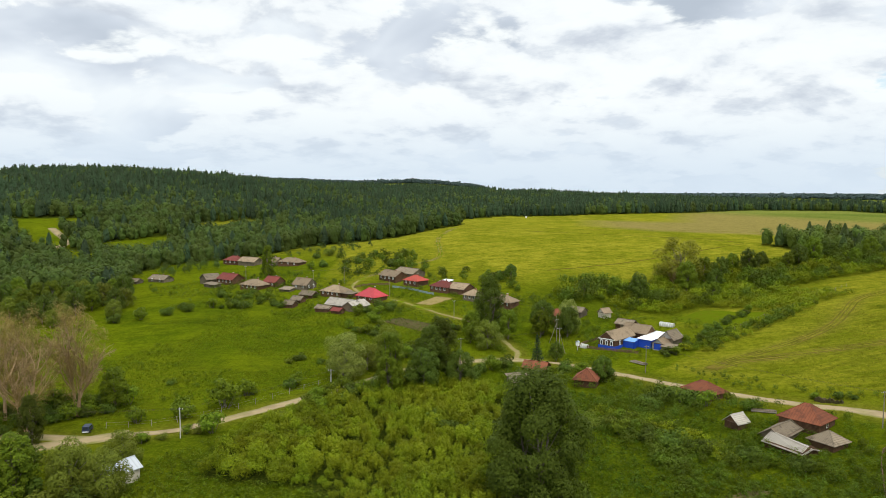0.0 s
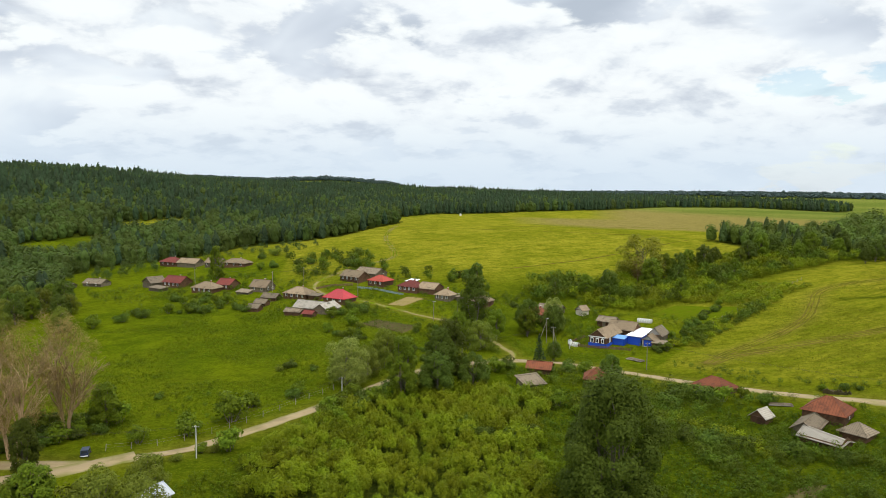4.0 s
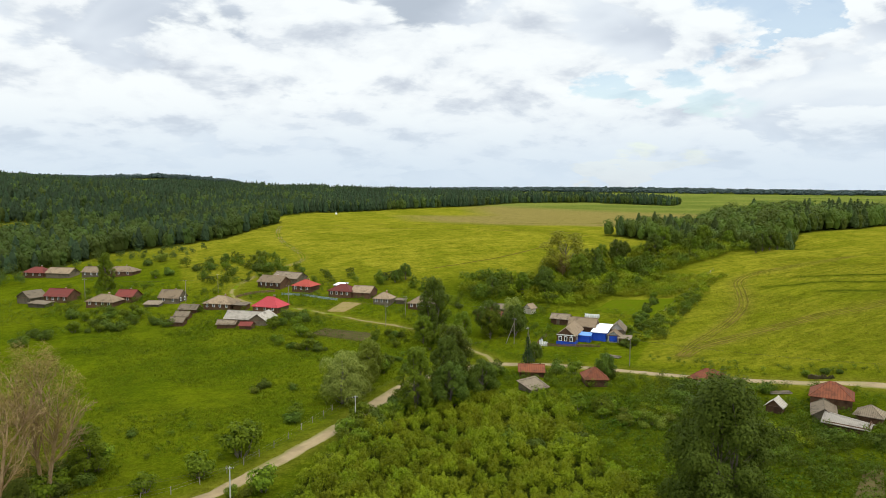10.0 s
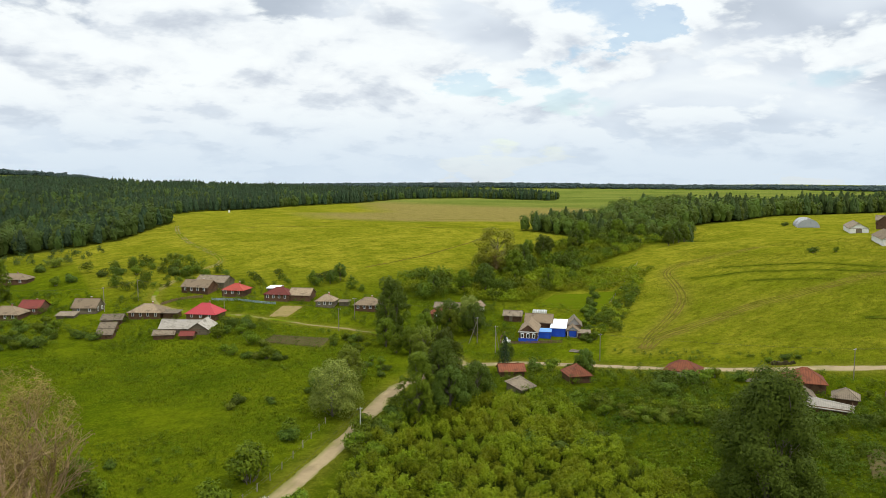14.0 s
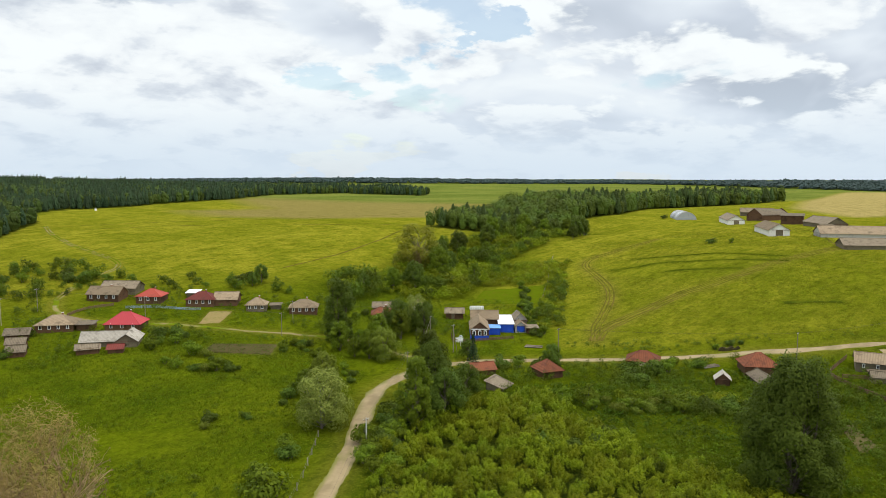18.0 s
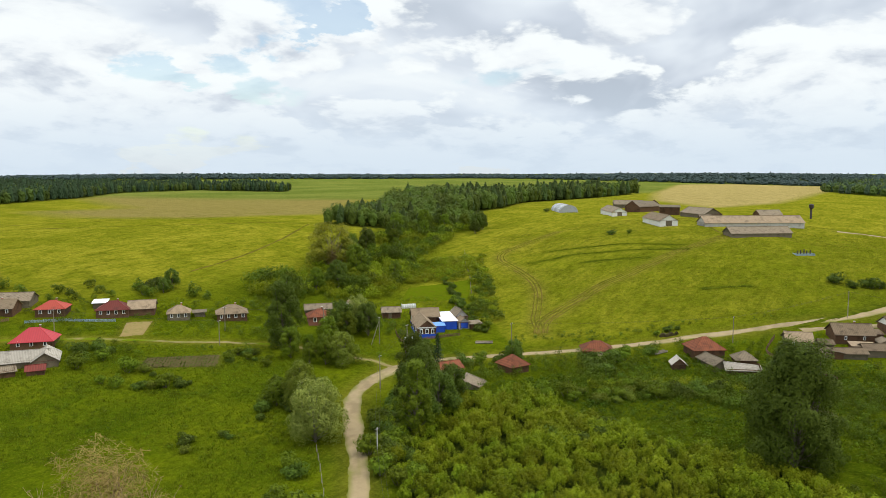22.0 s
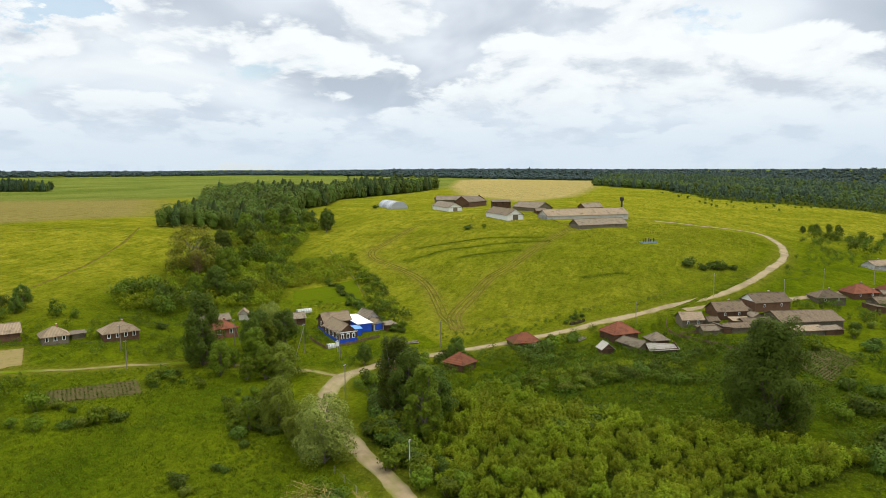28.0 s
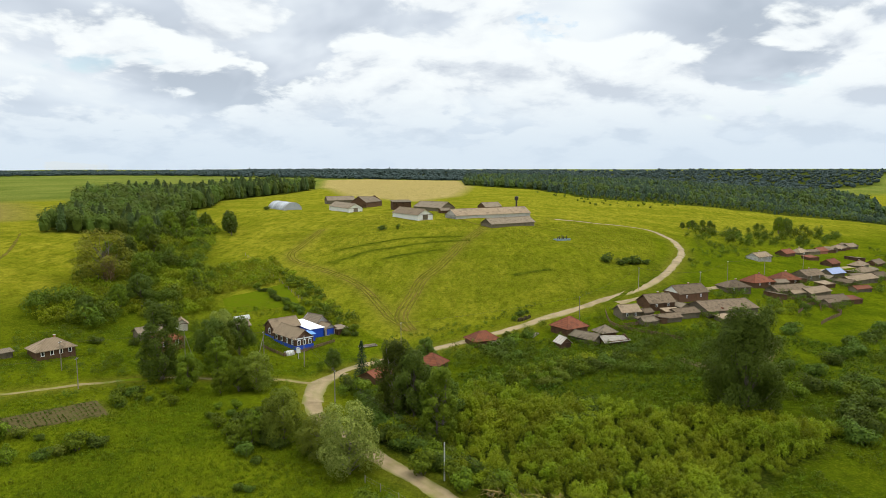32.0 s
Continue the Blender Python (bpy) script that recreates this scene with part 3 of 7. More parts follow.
VALLEY_ROAD = smooth_line([(-140, 160), (-110, 158.5), (-90, 158), (-79, 156.5), (-68, 158), (-57, 163), (-45, 173), (-31, 185), (-22.5, 194), (-15, 201.2), (-7, 208.8), (1, 214.3), (12, 218.3), (23, 221)])
STREET_EAST = smooth_line([(23, 221), (36.9, 215.6), (45.2, 209.2), (53, 202.1), (59.5, 195.5), (66, 188.5), (73.6, 181.5), (83, 171.5), (95, 160.3), (107, 147.5), (124, 131.5), (141, 118.8), (163, 108.3), (187, 99.8), (212, 92.5), (240, 88.8), (265, 88), (290, 91.5), (300, 101), (296, 120), (290, 150)])
STREET_WEST = smooth_line([(23, 221), (24.5, 229), (23.1, 236.3), (20.5, 249), (19.2, 258), (15, 265.5), (6.7, 274.5), (-3, 286), (-12, 297), (-19, 305), (-25, 311), (-35, 322), (-39.5, 332), (-41, 344), (-37, 358)])
HILL_TRACK = smooth_line([(-37, 358), (-29, 369.5), (-20, 377.5), (-10.5, 387), (-4, 393), (-0.5, 404), (-1, 432), (-2, 470), (3, 518), (12, 566)])
EAST_LANE = smooth_line([(112, 135.5), (123, 123), (132, 111), (145, 95), (155, 84), (175, 66), (200, 42), (230, 16), (270, -20)])
HILL_A = smooth_line([(77, 205), (88, 213), (98.9, 218.4), (116.4, 227.4), (128.5, 236.3), (138.6, 248), (151.9, 264.7), (164.4, 271.8), (177.5, 271.8), (196.6, 272.4), (225, 274)], 4)
HILL_B = smooth_line([(77, 205), (86, 209), (95.7, 210.5), (112.1, 209.3), (129.8, 208.4), (142.8, 204.5), (155.8, 201.6), (171.8, 198.9), (189.1, 195.4), (232, 187)], 4)
FIELD_TRACKS = [smooth_line(q, 5) for q in (
    [(51, 350), (75, 357), (101, 367), (130, 380), (148, 390), (166, 401)],
    [(18.6, 515), (48.5, 494.5), (84, 468.6), (119, 439), (148.6, 420.4), (167, 402.5)],
    [(15, 550), (42, 534.8), (88, 504.6), (141, 490), (179, 511), (253, 521.6)],
    [(232, 190), (262, 206), (300, 215)], [(296, 120), (300, 170), (330, 200)])]
CREASES = [smooth_line(q, 4) for q in (
    [(151, 251), (160, 243.5), (169.6, 237), (177, 227), (182.8, 214.8), (191, 193.7)], [(171, 251.5), (182, 242), (190.8, 231), (196, 215), (199.4, 198.3)], [(157, 229), (166, 219), (172, 205)],
    [(138, 173), (143, 166), (147, 158)], [(110, 140), (135, 125), (160, 112)], [(250, 75), (300, 65), (340, 40)])]
GARDEN = [(86, 271), (101, 279), (125, 261), (99, 245.5), (84, 259)]
LEFT_WOOD = [(-300, 300), (-240, 330), (-185, 345), (-150, 340), (-176, 415), (-174, 455), (-150, 464), (-121, 472), (-95, 502), (-62, 503), (-31, 510),
             (6, 577), (20, 610), (2, 645), (55, 703), (114, 726), (193, 800), (290, 880), (456, 1072), (620, 1130), (688, 1003), (745, 1040), (800, 1160), (700, 1320), (400, 1450),
             (0, 1550), (-200, 1550), (-270, 1420), (-340, 1300), (-470, 1200), (-500, 1065), (-610, 940), (-570, 860), (-460, 715), (-400, 600), (-370, 490), (-320, 370)]
PINE_WOOD = [(174, 395), (182, 382), (190, 367), (212, 358), (238, 350), (264, 352), (285, 362), (297, 376), (320, 393), (345, 404), (382, 402), (406, 410), (472, 432), (545, 429), (629, 420), (737, 421), (735, 430), (640, 486), (560, 516), (480, 528), (402, 517), (355, 490), (300, 461), (248, 430), (205, 412)]
EAST_WOOD = [(872, 230), (808, 216), (756, 150), (690, 141), (655, 118), (592, 116), (568, 80), (562, 30), (548, -40), (532, -60), (560, -200), (760, -300), (1000, -380), (1300, -470), (1700, -560), (1900, -480), (1750, -150), (1560, 0), (1371, 280), (1150, 270), (900, 250)]
WOOD_GAPS = ((-189, 586, 22), (-178, 608, 24), (-164, 622, 24), (-214, 496, 20), (-214, 518, 22), (-204, 538, 18), (-314, 550, 20), (-300, 558, 20), (-286, 570, 16), (-240, 472, 14), (-258, 478, 14), (-270, 505, 15), (-285, 522, 15), (-300, 540, 18), (-222, 448, 10), (-222, 375, 16))
THICKET = [(-12, 200), (-2, 191), (10, 190), (20, 183), (28, 178.5), (20, 172), (14, 165), (13, 150), (9.5, 131), (12, 120), (5, 104), (-1, 108), (-12, 118), (-25, 129), (-45, 135), (-47, 150), (-42, 165), (-30, 177), (-20, 190)]
FAR_WOOD = [(-900, 1900), (-500, 1980), (30, 2010), (120, 2080), (240, 2300), (900, 2150), (1550, 1880), (1980, 1560), (1800, 1000), (1640, 664), (1450, 330), (1600, 150), (1780, -150), (1950, -420), (2100, -640), (2400, -980), (3000, -1300), (3000, -1800), (3600, -1800), (3400, 800), (3200, 2200), (2000, 3200), (200, 3400), (-900, 2600)]
POTATOES = [(73, 110), (90, 96), (80, 90), (56, 101)]
PLOTS = [[(-22, 270.5), (-15.8, 276.6), (-1, 263.6), (-7.4, 257)], POTATOES, [(43, 118), (55, 126), (59, 125), (48, 116)]]
DIRT = [(-10.5, 298.6), (-1.1, 310), (5.9, 306.1), (-4.8, 295.4)]
WHEAT = [(930, 470), (570, 345), (450, 255), (560, 232), (690, 232), (890, 240), (1400, 300), (1600, 520), (1400, 590)]
STUBBLE = [(137, 658), (120, 560), (150, 480), (200, 470), (262, 470), (330, 520), (480, 640), (660, 800), (760, 990), (560, 1120), (456, 1060), (294, 883), (215, 664)]


def make_ground():
    ny, nx = GZ.shape
    X, Y = np.meshgrid(GX, GY)
    v = np.stack([X, Y, GZ], -1).reshape(-1, 3)
    idx = np.arange(nx * ny).reshape(ny, nx)
    q = np.stack([idx[:-1, :-1], idx[:-1, 1:], idx[1:, 1:], idx[1:, :-1]], -1).reshape(-1, 4)
    me = quads_mesh("ground", v, q, smooth=True)
    wob = 14 * value_noise(X, Y, 40, 9) + 6 * value_noise(X, Y, 15, 10)

    def soft(poly, edge):
        # 1 inside, fading over the edge width
        d = line_distance(poly + poly[:1], X, Y)
        s = np.where(inside(poly, X, Y), d, -d)
        return np.clip(0.5 + s / edge, 0, 1)
    hill = 1 / (1 + np.exp(-(0.73 * X + 0.68 * Y + wob - 262) / 14))
    hill = np.maximum(hill, 1 / (1 + np.exp(-(Y - 345 + 0.3 * X + wob) / 10)) * (X > -60))
    # the eastern slope above the lane
    slope = np.clip((line_distance(STREET_EAST, X, Y) - 4) / 12, 0, 1) * inside([(60, 205), (80, 178), (110, 146), (165, 110), (300, 92), (310, 300), (150, 300), (90, 235)], X, Y)
    hill = np.maximum(hill, 0.6 * slope)
    gully = np.exp(-(line_distance([(55, 306), (100, 305), (150, 325), (200, 348), (270, 362)], X, Y) / 20) ** 2)
    hill = hill * (1 - 0.8 * gully)
    far_crop = np.clip((0.73 * X + 0.68 * Y - 800) / 150, 0, 1)
    worn = np.zeros_like(X)
    for ln in [HILL_TRACK]:
        worn = np.maximum(worn, 0.75 * np.exp(-(line_distance(ln, X, Y) / 1.7) ** 2))
    for ln in (HILL_A, HILL_B):
        worn = np.maximum(worn, 0.6 * np.exp(-(line_distance(ln, X, Y) / 3.4) ** 2))
    for ln, w in ((VALLEY_ROAD, 4.2), (STREET_EAST, 4.5), (STREET_WEST, 3.0)):
        worn = np.maximum(worn, 0.55 * np.exp(-(line_distance(ln, X, Y) / w) ** 2))
    lush = np.zeros_like(X)
    for ln in CREASES:
        lush = np.maximum(lush, 0.8 * np.exp(-(line_distance(ln, X, Y) / 2.2) ** 2))
    lush = np.maximum(lush, 0.85 * gully)
    rank = [(-20, 205), (30, 195), (70, 170), (100, 120), (60, 90), (10, 90), (-40, 120), (-60, 140), (-50, 158), (-30, 178)]
    lush = np.maximum(lush, 0.7 * soft(rank, 20))
    patch = soft(GARDEN, 5)
    lush, hill = lush * (1 - patch), np.maximum(hill, 0.55 * patch)
    worn = np.maximum(worn, 0.8 * soft(DIRT, 4))
    # mask of the darker ground: wood and thicket outlines, less the clearings
    dark_floor = np.zeros_like(X)
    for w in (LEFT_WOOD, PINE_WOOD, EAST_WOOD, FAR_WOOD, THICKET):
        dark_floor = np.maximum(dark_floor, inside(w, X, Y) * 0.9)
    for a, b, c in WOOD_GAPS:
        dark_floor[np.hypot(X - a, Y - b) < c + 2] = 0
    soil = np.zeros_like(X)
    for q in PLOTS:
        soil = np.maximum(soil, 0.75 * soft(q, 2.5))
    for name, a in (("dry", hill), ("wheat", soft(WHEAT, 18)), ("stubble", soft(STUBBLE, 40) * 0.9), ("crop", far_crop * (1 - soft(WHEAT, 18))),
                    ("soil", soil), ("worn", worn), ("lush", lush), ("dark_floor", dark_floor)):
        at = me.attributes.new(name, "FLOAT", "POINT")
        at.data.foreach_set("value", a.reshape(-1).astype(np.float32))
    me.materials.append(M["ground"])
    tagged(new("ground", me), "rolling green meadow ground with mown and dry grass", "ground", kind="structure")


def quads_mesh(name, v, q, smooth=False):
    me = bpy.data.meshes.new(name)
    v, q = np.asarray(v, np.float32), np.asarray(q, np.int32)
    me.vertices.add(len(v))
    me.vertices.foreach_set("co", v.reshape(-1))
    me.loops.add(q.size)
    me.loops.foreach_set("vertex_index", q.reshape(-1))
    me.polygons.add(len(q))
    me.polygons.foreach_set("loop_start", np.arange(0, q.size, q.shape[1], dtype=np.int32))
    me.polygons.foreach_set("loop_total", np.full(len(q), q.shape[1], np.int32))
    if smooth:
        me.polygons.foreach_set("use_smooth", np.ones(len(q), bool))
    me.update(calc_edges=True)
    return me


make_ground()


def make_road(name, line, width, label, mat="road", lift=0.07, ragged=0.7):
    p = np.array(line)
    tan = np.gradient(p, axis=0)
    tan /= np.linalg.norm(tan, axis=1)[:, None]
    nor = np.stack([-tan[:, 1], tan[:, 0]], 1)
    cols = np.linspace(-1, 1, 9)
    w = width / 2 * (1 + 0.18 * value_noise(p[:, 0], p[:, 1], 9, 21))
    rows = []
    for c in cols:
        e = ragged * abs(c) ** 3 * value_noise(p[:, 0] + 50 * c, p[:, 1], 3.0, 22)
        xy = p + nor * (c * w + e)[:, None]
        z = ground_z(xy[:, 0], xy[:, 1]) + lift * (1 - 1.6 * abs(c) ** 6) - 0.05 * math.exp(-((abs(c) - 0.45) / 0.18) ** 2)
        rows.append(np.column_stack([xy, z]))
    v = np.stack(rows, 1)
    n, k = v.shape[:2]
    idx = np.arange(n * k).reshape(n, k)
    q = np.stack([idx[:-1, :-1], idx[:-1, 1:], idx[1:, 1:], idx[1:, :-1]], -1).reshape(-1, 4)
    me = quads_mesh(name, v.reshape(-1, 3), q, smooth=True)
    at = me.attributes.new("verge", "FLOAT", "POINT")
    edge = np.abs(cols)[None, :] ** 2.5 + 0.35 * value_noise(v[..., 0], v[..., 1], 2.2, 23) + 0.22 * np.exp(-(cols / 0.2) ** 2)[None, :] * (value_noise(v[..., 0], v[..., 1], 8, 24) > 0)
    at.data.foreach_set("value", edge.reshape(-1).astype(np.float32))
    me.materials.append(M[mat])
    tagged(new(name, me), label, "road", kind="structure")


make_road("road", smooth_line([(8, 217), (14, 218.8), (21, 219.6), (27, 218.4), (33, 216.4)]), 5.6, "broad trodden road junction", lift=0.12)
make_road("road", VALLEY_ROAD, 4.4, "pale rutted gravel road through the meadow")
make_road("road", STREET_EAST, 3.9, "pale gravel village road curving up the hill", lift=0.10)
make_road("road", STREET_WEST, 2.0, "narrow half-overgrown dirt lane between the village houses", "lane")
make_road("road", smooth_line([(-97, 149), (-90, 150), (-83, 152.5), (-76, 156), (-69, 159)]), 6.5, "trodden sandy turning place beside the road", lift=0.16)
make_road("road", EAST_LANE, 3.6, "dirt lane along the eastern houses", lift=0.09)
make_road("road", smooth_line([(-290, 545), (-275, 528), (-262, 511), (-259, 498), (-264, 488)]), 6.5, "bare sandy track on the wooded slope", lift=0.3)


def shifted(line, by):
    p = np.array(line)
    tan = np.gradient(p, axis=0)
    tan /= np.linalg.norm(tan, axis=1)[:, None]
    return [tuple(k) for k in p + np.stack([-tan[:, 1], tan[:, 0]], 1) * by]


for ln, offs in ((HILL_A, (-1.5, 0.1, 1.3)), (HILL_B, (-2.0, -0.6, 1.0, 2.2))):
    for by in offs:
        make_road("track", shifted(ln, by), 0.7, "worn brown wheel rut up the hill", "rut", 0.13, 0.4)
for by in (-0.8, 0.8):
    make_road("track", shifted(HILL_TRACK, by), 0.8, "pale wheel rut climbing the field", "lane", 0.16, 0.3)
for ln in FIELD_TRACKS:
    make_road("track", ln, 1.5, "faint worn track across the grass", "rut", 0.14, 0.6)
for ln in CREASES:
    make_road("track", ln, 2.6, "dark crease of longer grass along the slope", "crease", 0.14, 1.2)


def make_plot(name, label, corners, rows, mat, furrow=0.12, lift=0.16):
    """A tilled plot over the ground: rows run from the first side to the third."""
    a, b, c, d = [np.array(q, float) for q in corners]
    nu, nv = rows * 4 + 1, 30
    u, v = np.meshgrid(np.linspace(0, 1, nu), np.linspace(0, 1, nv), indexing="ij")
    xy = (a * (1 - u[..., None]) + b * u[..., None]) * (1 - v[..., None]) + (d * (1 - u[..., None]) + c * u[..., None]) * v[..., None]
    edge = np.minimum(np.minimum(u, 1 - u), np.minimum(v, 1 - v))
    xy = xy + (np.clip(0.06 - edge, 0, 1) / 0.06 * 0.5 * value_noise(xy[..., 0], xy[..., 1], 2.2, 83))[..., None]
    z = ground_z(xy[..., 0], xy[..., 1]) + lift - 0.3 * (edge < 0.001) + furrow * np.sin(u * rows * 2 * np.pi) + 0.05 * value_noise(xy[..., 0], xy[..., 1], 0.8, 84)
    idx = np.arange(nu * nv).reshape(nu, nv)
    q = np.stack([idx[:-1, :-1], idx[1:, :-1], idx[1:, 1:], idx[:-1, 1:]], -1).reshape(-1, 4)
    me = quads_mesh(name, np.concatenate([xy, z[..., None]], -1).reshape(-1, 3), q, smooth=True)
    me.materials.append(M[mat])
    tagged(new(name, me), label, "garden plot", kind="structure")


for q, n, lab in zip(PLOTS, (9, 16, 8), ("dark tilled vegetable plot below the street", "dark potato plot in ridged rows", "small ploughed plot in the rank meadow")):
    make_plot("garden_plot", lab, q, n, "soil")
make_plot("garden_plot", "mown green kitchen garden in faint rows", [(86.5, 270), (101, 278), (123.5, 261), (99, 247)], 12, "garden_green", 0.05, 0.12)
make_plot("garden_plot", "bare sandy yard before the maroon house", DIRT, 3, "sand", 0.03, 0.14)


# ---- plants ----
rng = np.random.default_rng(7)


def leaves_at(c, n, length, width):
    """Pointed leaf sprays at centres c, facing n. Gives vertices (N, 3, 3)."""
    k = len(c)
    r = rng.normal(size=(k, 3))
    t = np.cross(n, r)
    t /= np.linalg.norm(t, axis=1)[:, None] + 1e-9
    b = np.cross(n, t)
    b /= np.linalg.norm(b, axis=1)[:, None] + 1e-9
    ln = (length * rng.uniform(0.65, 1.35, k))[:, None]
    wd = (width * rng.uniform(0.65, 1.35, k))[:, None]
    nn = n / (np.linalg.norm(n, axis=1)[:, None] + 1e-9)
    return np.stack([c - t * ln * 0.42 + b * wd * 0.5, c + t * ln * 0.58 - nn * ln * 0.15, c - t * ln * 0.42 - b * wd * 0.5], 1)


def lobe_leaves(lobes, count, length, width, shell=0.62, drop=0.0, up=0.35, stray=0.4, whole=0.45, rough=0.05):
    """Leaves over a set of lobes (x, y, z, rx, rz), shared out by their surface."""
    lobes = np.array(lobes, float)
    area = lobes[:, 3] * (lobes[:, 3] + lobes[:, 4])
    pick = rng.choice(len(lobes), count, p=area / area.sum())
    d = rng.normal(size=(count, 3))
    d /= np.linalg.norm(d, axis=1)[:, None]
    flip = (d[:, 2] < -0.25) & (rng.random(count) < 0.6)
    d[flip, 2] *= -1
    rad = rng.uniform(shell, 1.0, count) ** 0.7
    rad *= 1 + 0.14 * np.sin(d[:, 0] * 5 + pick) * np.sin(d[:, 1] * 6 + 2 * pick) + rng.normal(0, rough, count)
    L = lobes[pick]
    c = L[:, :3] + d * rad[:, None] * L[:, [3, 3, 4]]
    out = c - (lobes * area[:, None]).sum(0)[:3] / area.sum()
    n = d + rng.normal(0, stray, (count, 3)) + np.array([0, 0, up]) + whole * out / (np.linalg.norm(out, axis=1)[:, None] + 1e-6)
    n[:, 2] -= drop
    n /= np.linalg.norm(n, axis=1)[:, None]
    return leaves_at(c, n, length, width)


def tube_quads(path, radii, sides=6):
    """Vertices (N, 4, 3) of the sides of a tapering tube."""
    p = np.array(path, float)
    tan = np.gradient(p, axis=0)
    tan /= np.linalg.norm(tan, axis=1)[:, None] + 1e-9
    ref = np.where(np.abs(tan[:, :1]) < 0.8, np.array([[1.0, 0, 0]]), np.array([[0, 1.0, 0]]))
    u = np.cross(tan, ref)
    u /= np.linalg.norm(u, axis=1)[:, None] + 1e-9
    w = np.cross(tan, u)
    a = np.arange(sides) / sides * 2 * np.pi
    ring = p[:, None] + np.array(radii)[:, None, None] * (u[:, None] * np.cos(a)[None, :, None] + w[:, None] * np.sin(a)[None, :, None])
    nxt = np.roll(ring, -1, axis=1)
    return np.stack([ring[:-1], nxt[:-1], nxt[1:], ring[1:]], 2).reshape(-1, 4, 3)


def quad_soup(name, quads, mat, tints=None):
    q = np.asarray(quads, np.float32)
    me = quads_mesh(name, q.reshape(-1, 3), np.arange(q.shape[0] * q.shape[1]).reshape(-1, q.shape[1]))
    if tints is not None:
        at = me.attributes.new("tint", "FLOAT", "FACE")
        at.data.foreach_set("value", np.asarray(tints, np.float32))
    me.materials.append(mat)
    return me


def part(name, data, mat, parent, label=""):
    """Links a mesh, or a Geo, as one part under a thing or a part."""
    me = data.mesh(name, mat) if isinstance(data, Geo) else data
    ob = new(name, me)
    ob.parent = parent
    if label:
        ob["label"] = label
    return ob


class Geo:
    """A small mesh in the making: boxes, thick panels, prisms, tubes."""

    def __init__(self):
        self.v, self.f = [], []

    def add(self, v, f):
        k = len(self.v)
        self.v += [tuple(map(float, q)) for q in v]
        self.f += [tuple(i + k for i in q) for q in f]
        return self

    def box(self, x0, x1, y0, y1, z0, z1):
        v = [(x, y, z) for z in (z0, z1) for y in (y0, y1) for x in (x0, x1)]
        return self.add(v, [(0, 2, 3, 1), (4, 5, 7, 6), (0, 1, 5, 4), (2, 6, 7, 3), (0, 4, 6, 2), (1, 3, 7, 5)])

    def panel(self, pts, thick=0.1):
        """A flat panel through the points (seen from above, anticlockwise), so thick, downwards."""
        n = len(pts)
        lo = [(x, y, z - thick) for x, y, z in pts]
        return self.add(list(pts) + lo, [tuple(range(n)), tuple(range(2 * n - 1, n - 1, -1))] + [(i, i + n, (i + 1) % n + n, (i + 1) % n) for i in range(n)])

    def prism_y(self, outline, y0, y1):
        """An outline of (x, z) points drawn out from y0 to y1."""
        n = len(outline)
        v = [(x, y0, z) for x, z in outline] + [(x, y1, z) for x, z in outline]
        return self.add(v, [tuple(range(n)), tuple(range(2 * n - 1, n - 1, -1))] + [(i, i + n, (i + 1) % n + n, (i + 1) % n) for i in range(n)])

    def prism_x(self, outline, x0, x1):
        n = len(outline)
        v = [(x0, y, z) for y, z in outline] + [(x1, y, z) for y, z in outline]
        return self.add(v, [tuple(range(n - 1, -1, -1)), tuple(range(n, 2 * n))] + [(i, (i + 1) % n, (i + 1) % n + n, i + n) for i in range(n)])

    def tube(self, path, radii, sides=6):
        for q in tube_quads(path, radii, sides):
            self.add(q, [(0, 1, 2, 3)])
        p = path[-1]
        r = radii[-1]
        self.add([(p[0] + r * math.cos(6.283 * i / sides), p[1] + r * math.sin(6.283 * i / sides), p[2]) for i in range(sides)], [tuple(range(sides))])
        return self

    def mesh(self, name, mat):
        me = bpy.data.meshes.new(name)
        me.from_pydata(self.v, [], self.f)
        bm = bmesh.new()
        bm.from_mesh(me)
        bmesh.ops.recalc_face_normals(bm, faces=bm.faces)
        bm.to_mesh(me)
        bm.free()
        me.materials.append(mat)
        return me


def limb(a, b, r0, r1, bend=0.08, sides=5, n=4):
    a, b = np.array(a, float), np.array(b, float)
    ln = np.linalg.norm(b - a)
    off = rng.normal(0, bend * ln, 3)
    t = np.linspace(0, 1, n + 1)[:, None]
    return tube_quads(a + (b - a) * t + off * (np.sin(t * np.pi)), np.linspace(r0, r1, n + 1), sides)


def plant(name, category, crown, wood, crown_mat, wood_mat="bark", crown_name="crown", wood_name="trunk"):
    """A plant made once, far below the ground, to be copied."""
    e = new(name)
    part(wood_name, quad_soup(wood_name, wood, M[wood_mat]), None, e)
    part(crown_name, quad_soup(crown_name, crown, M[crown_mat]), None, e)
    e["category"] = category
    return e


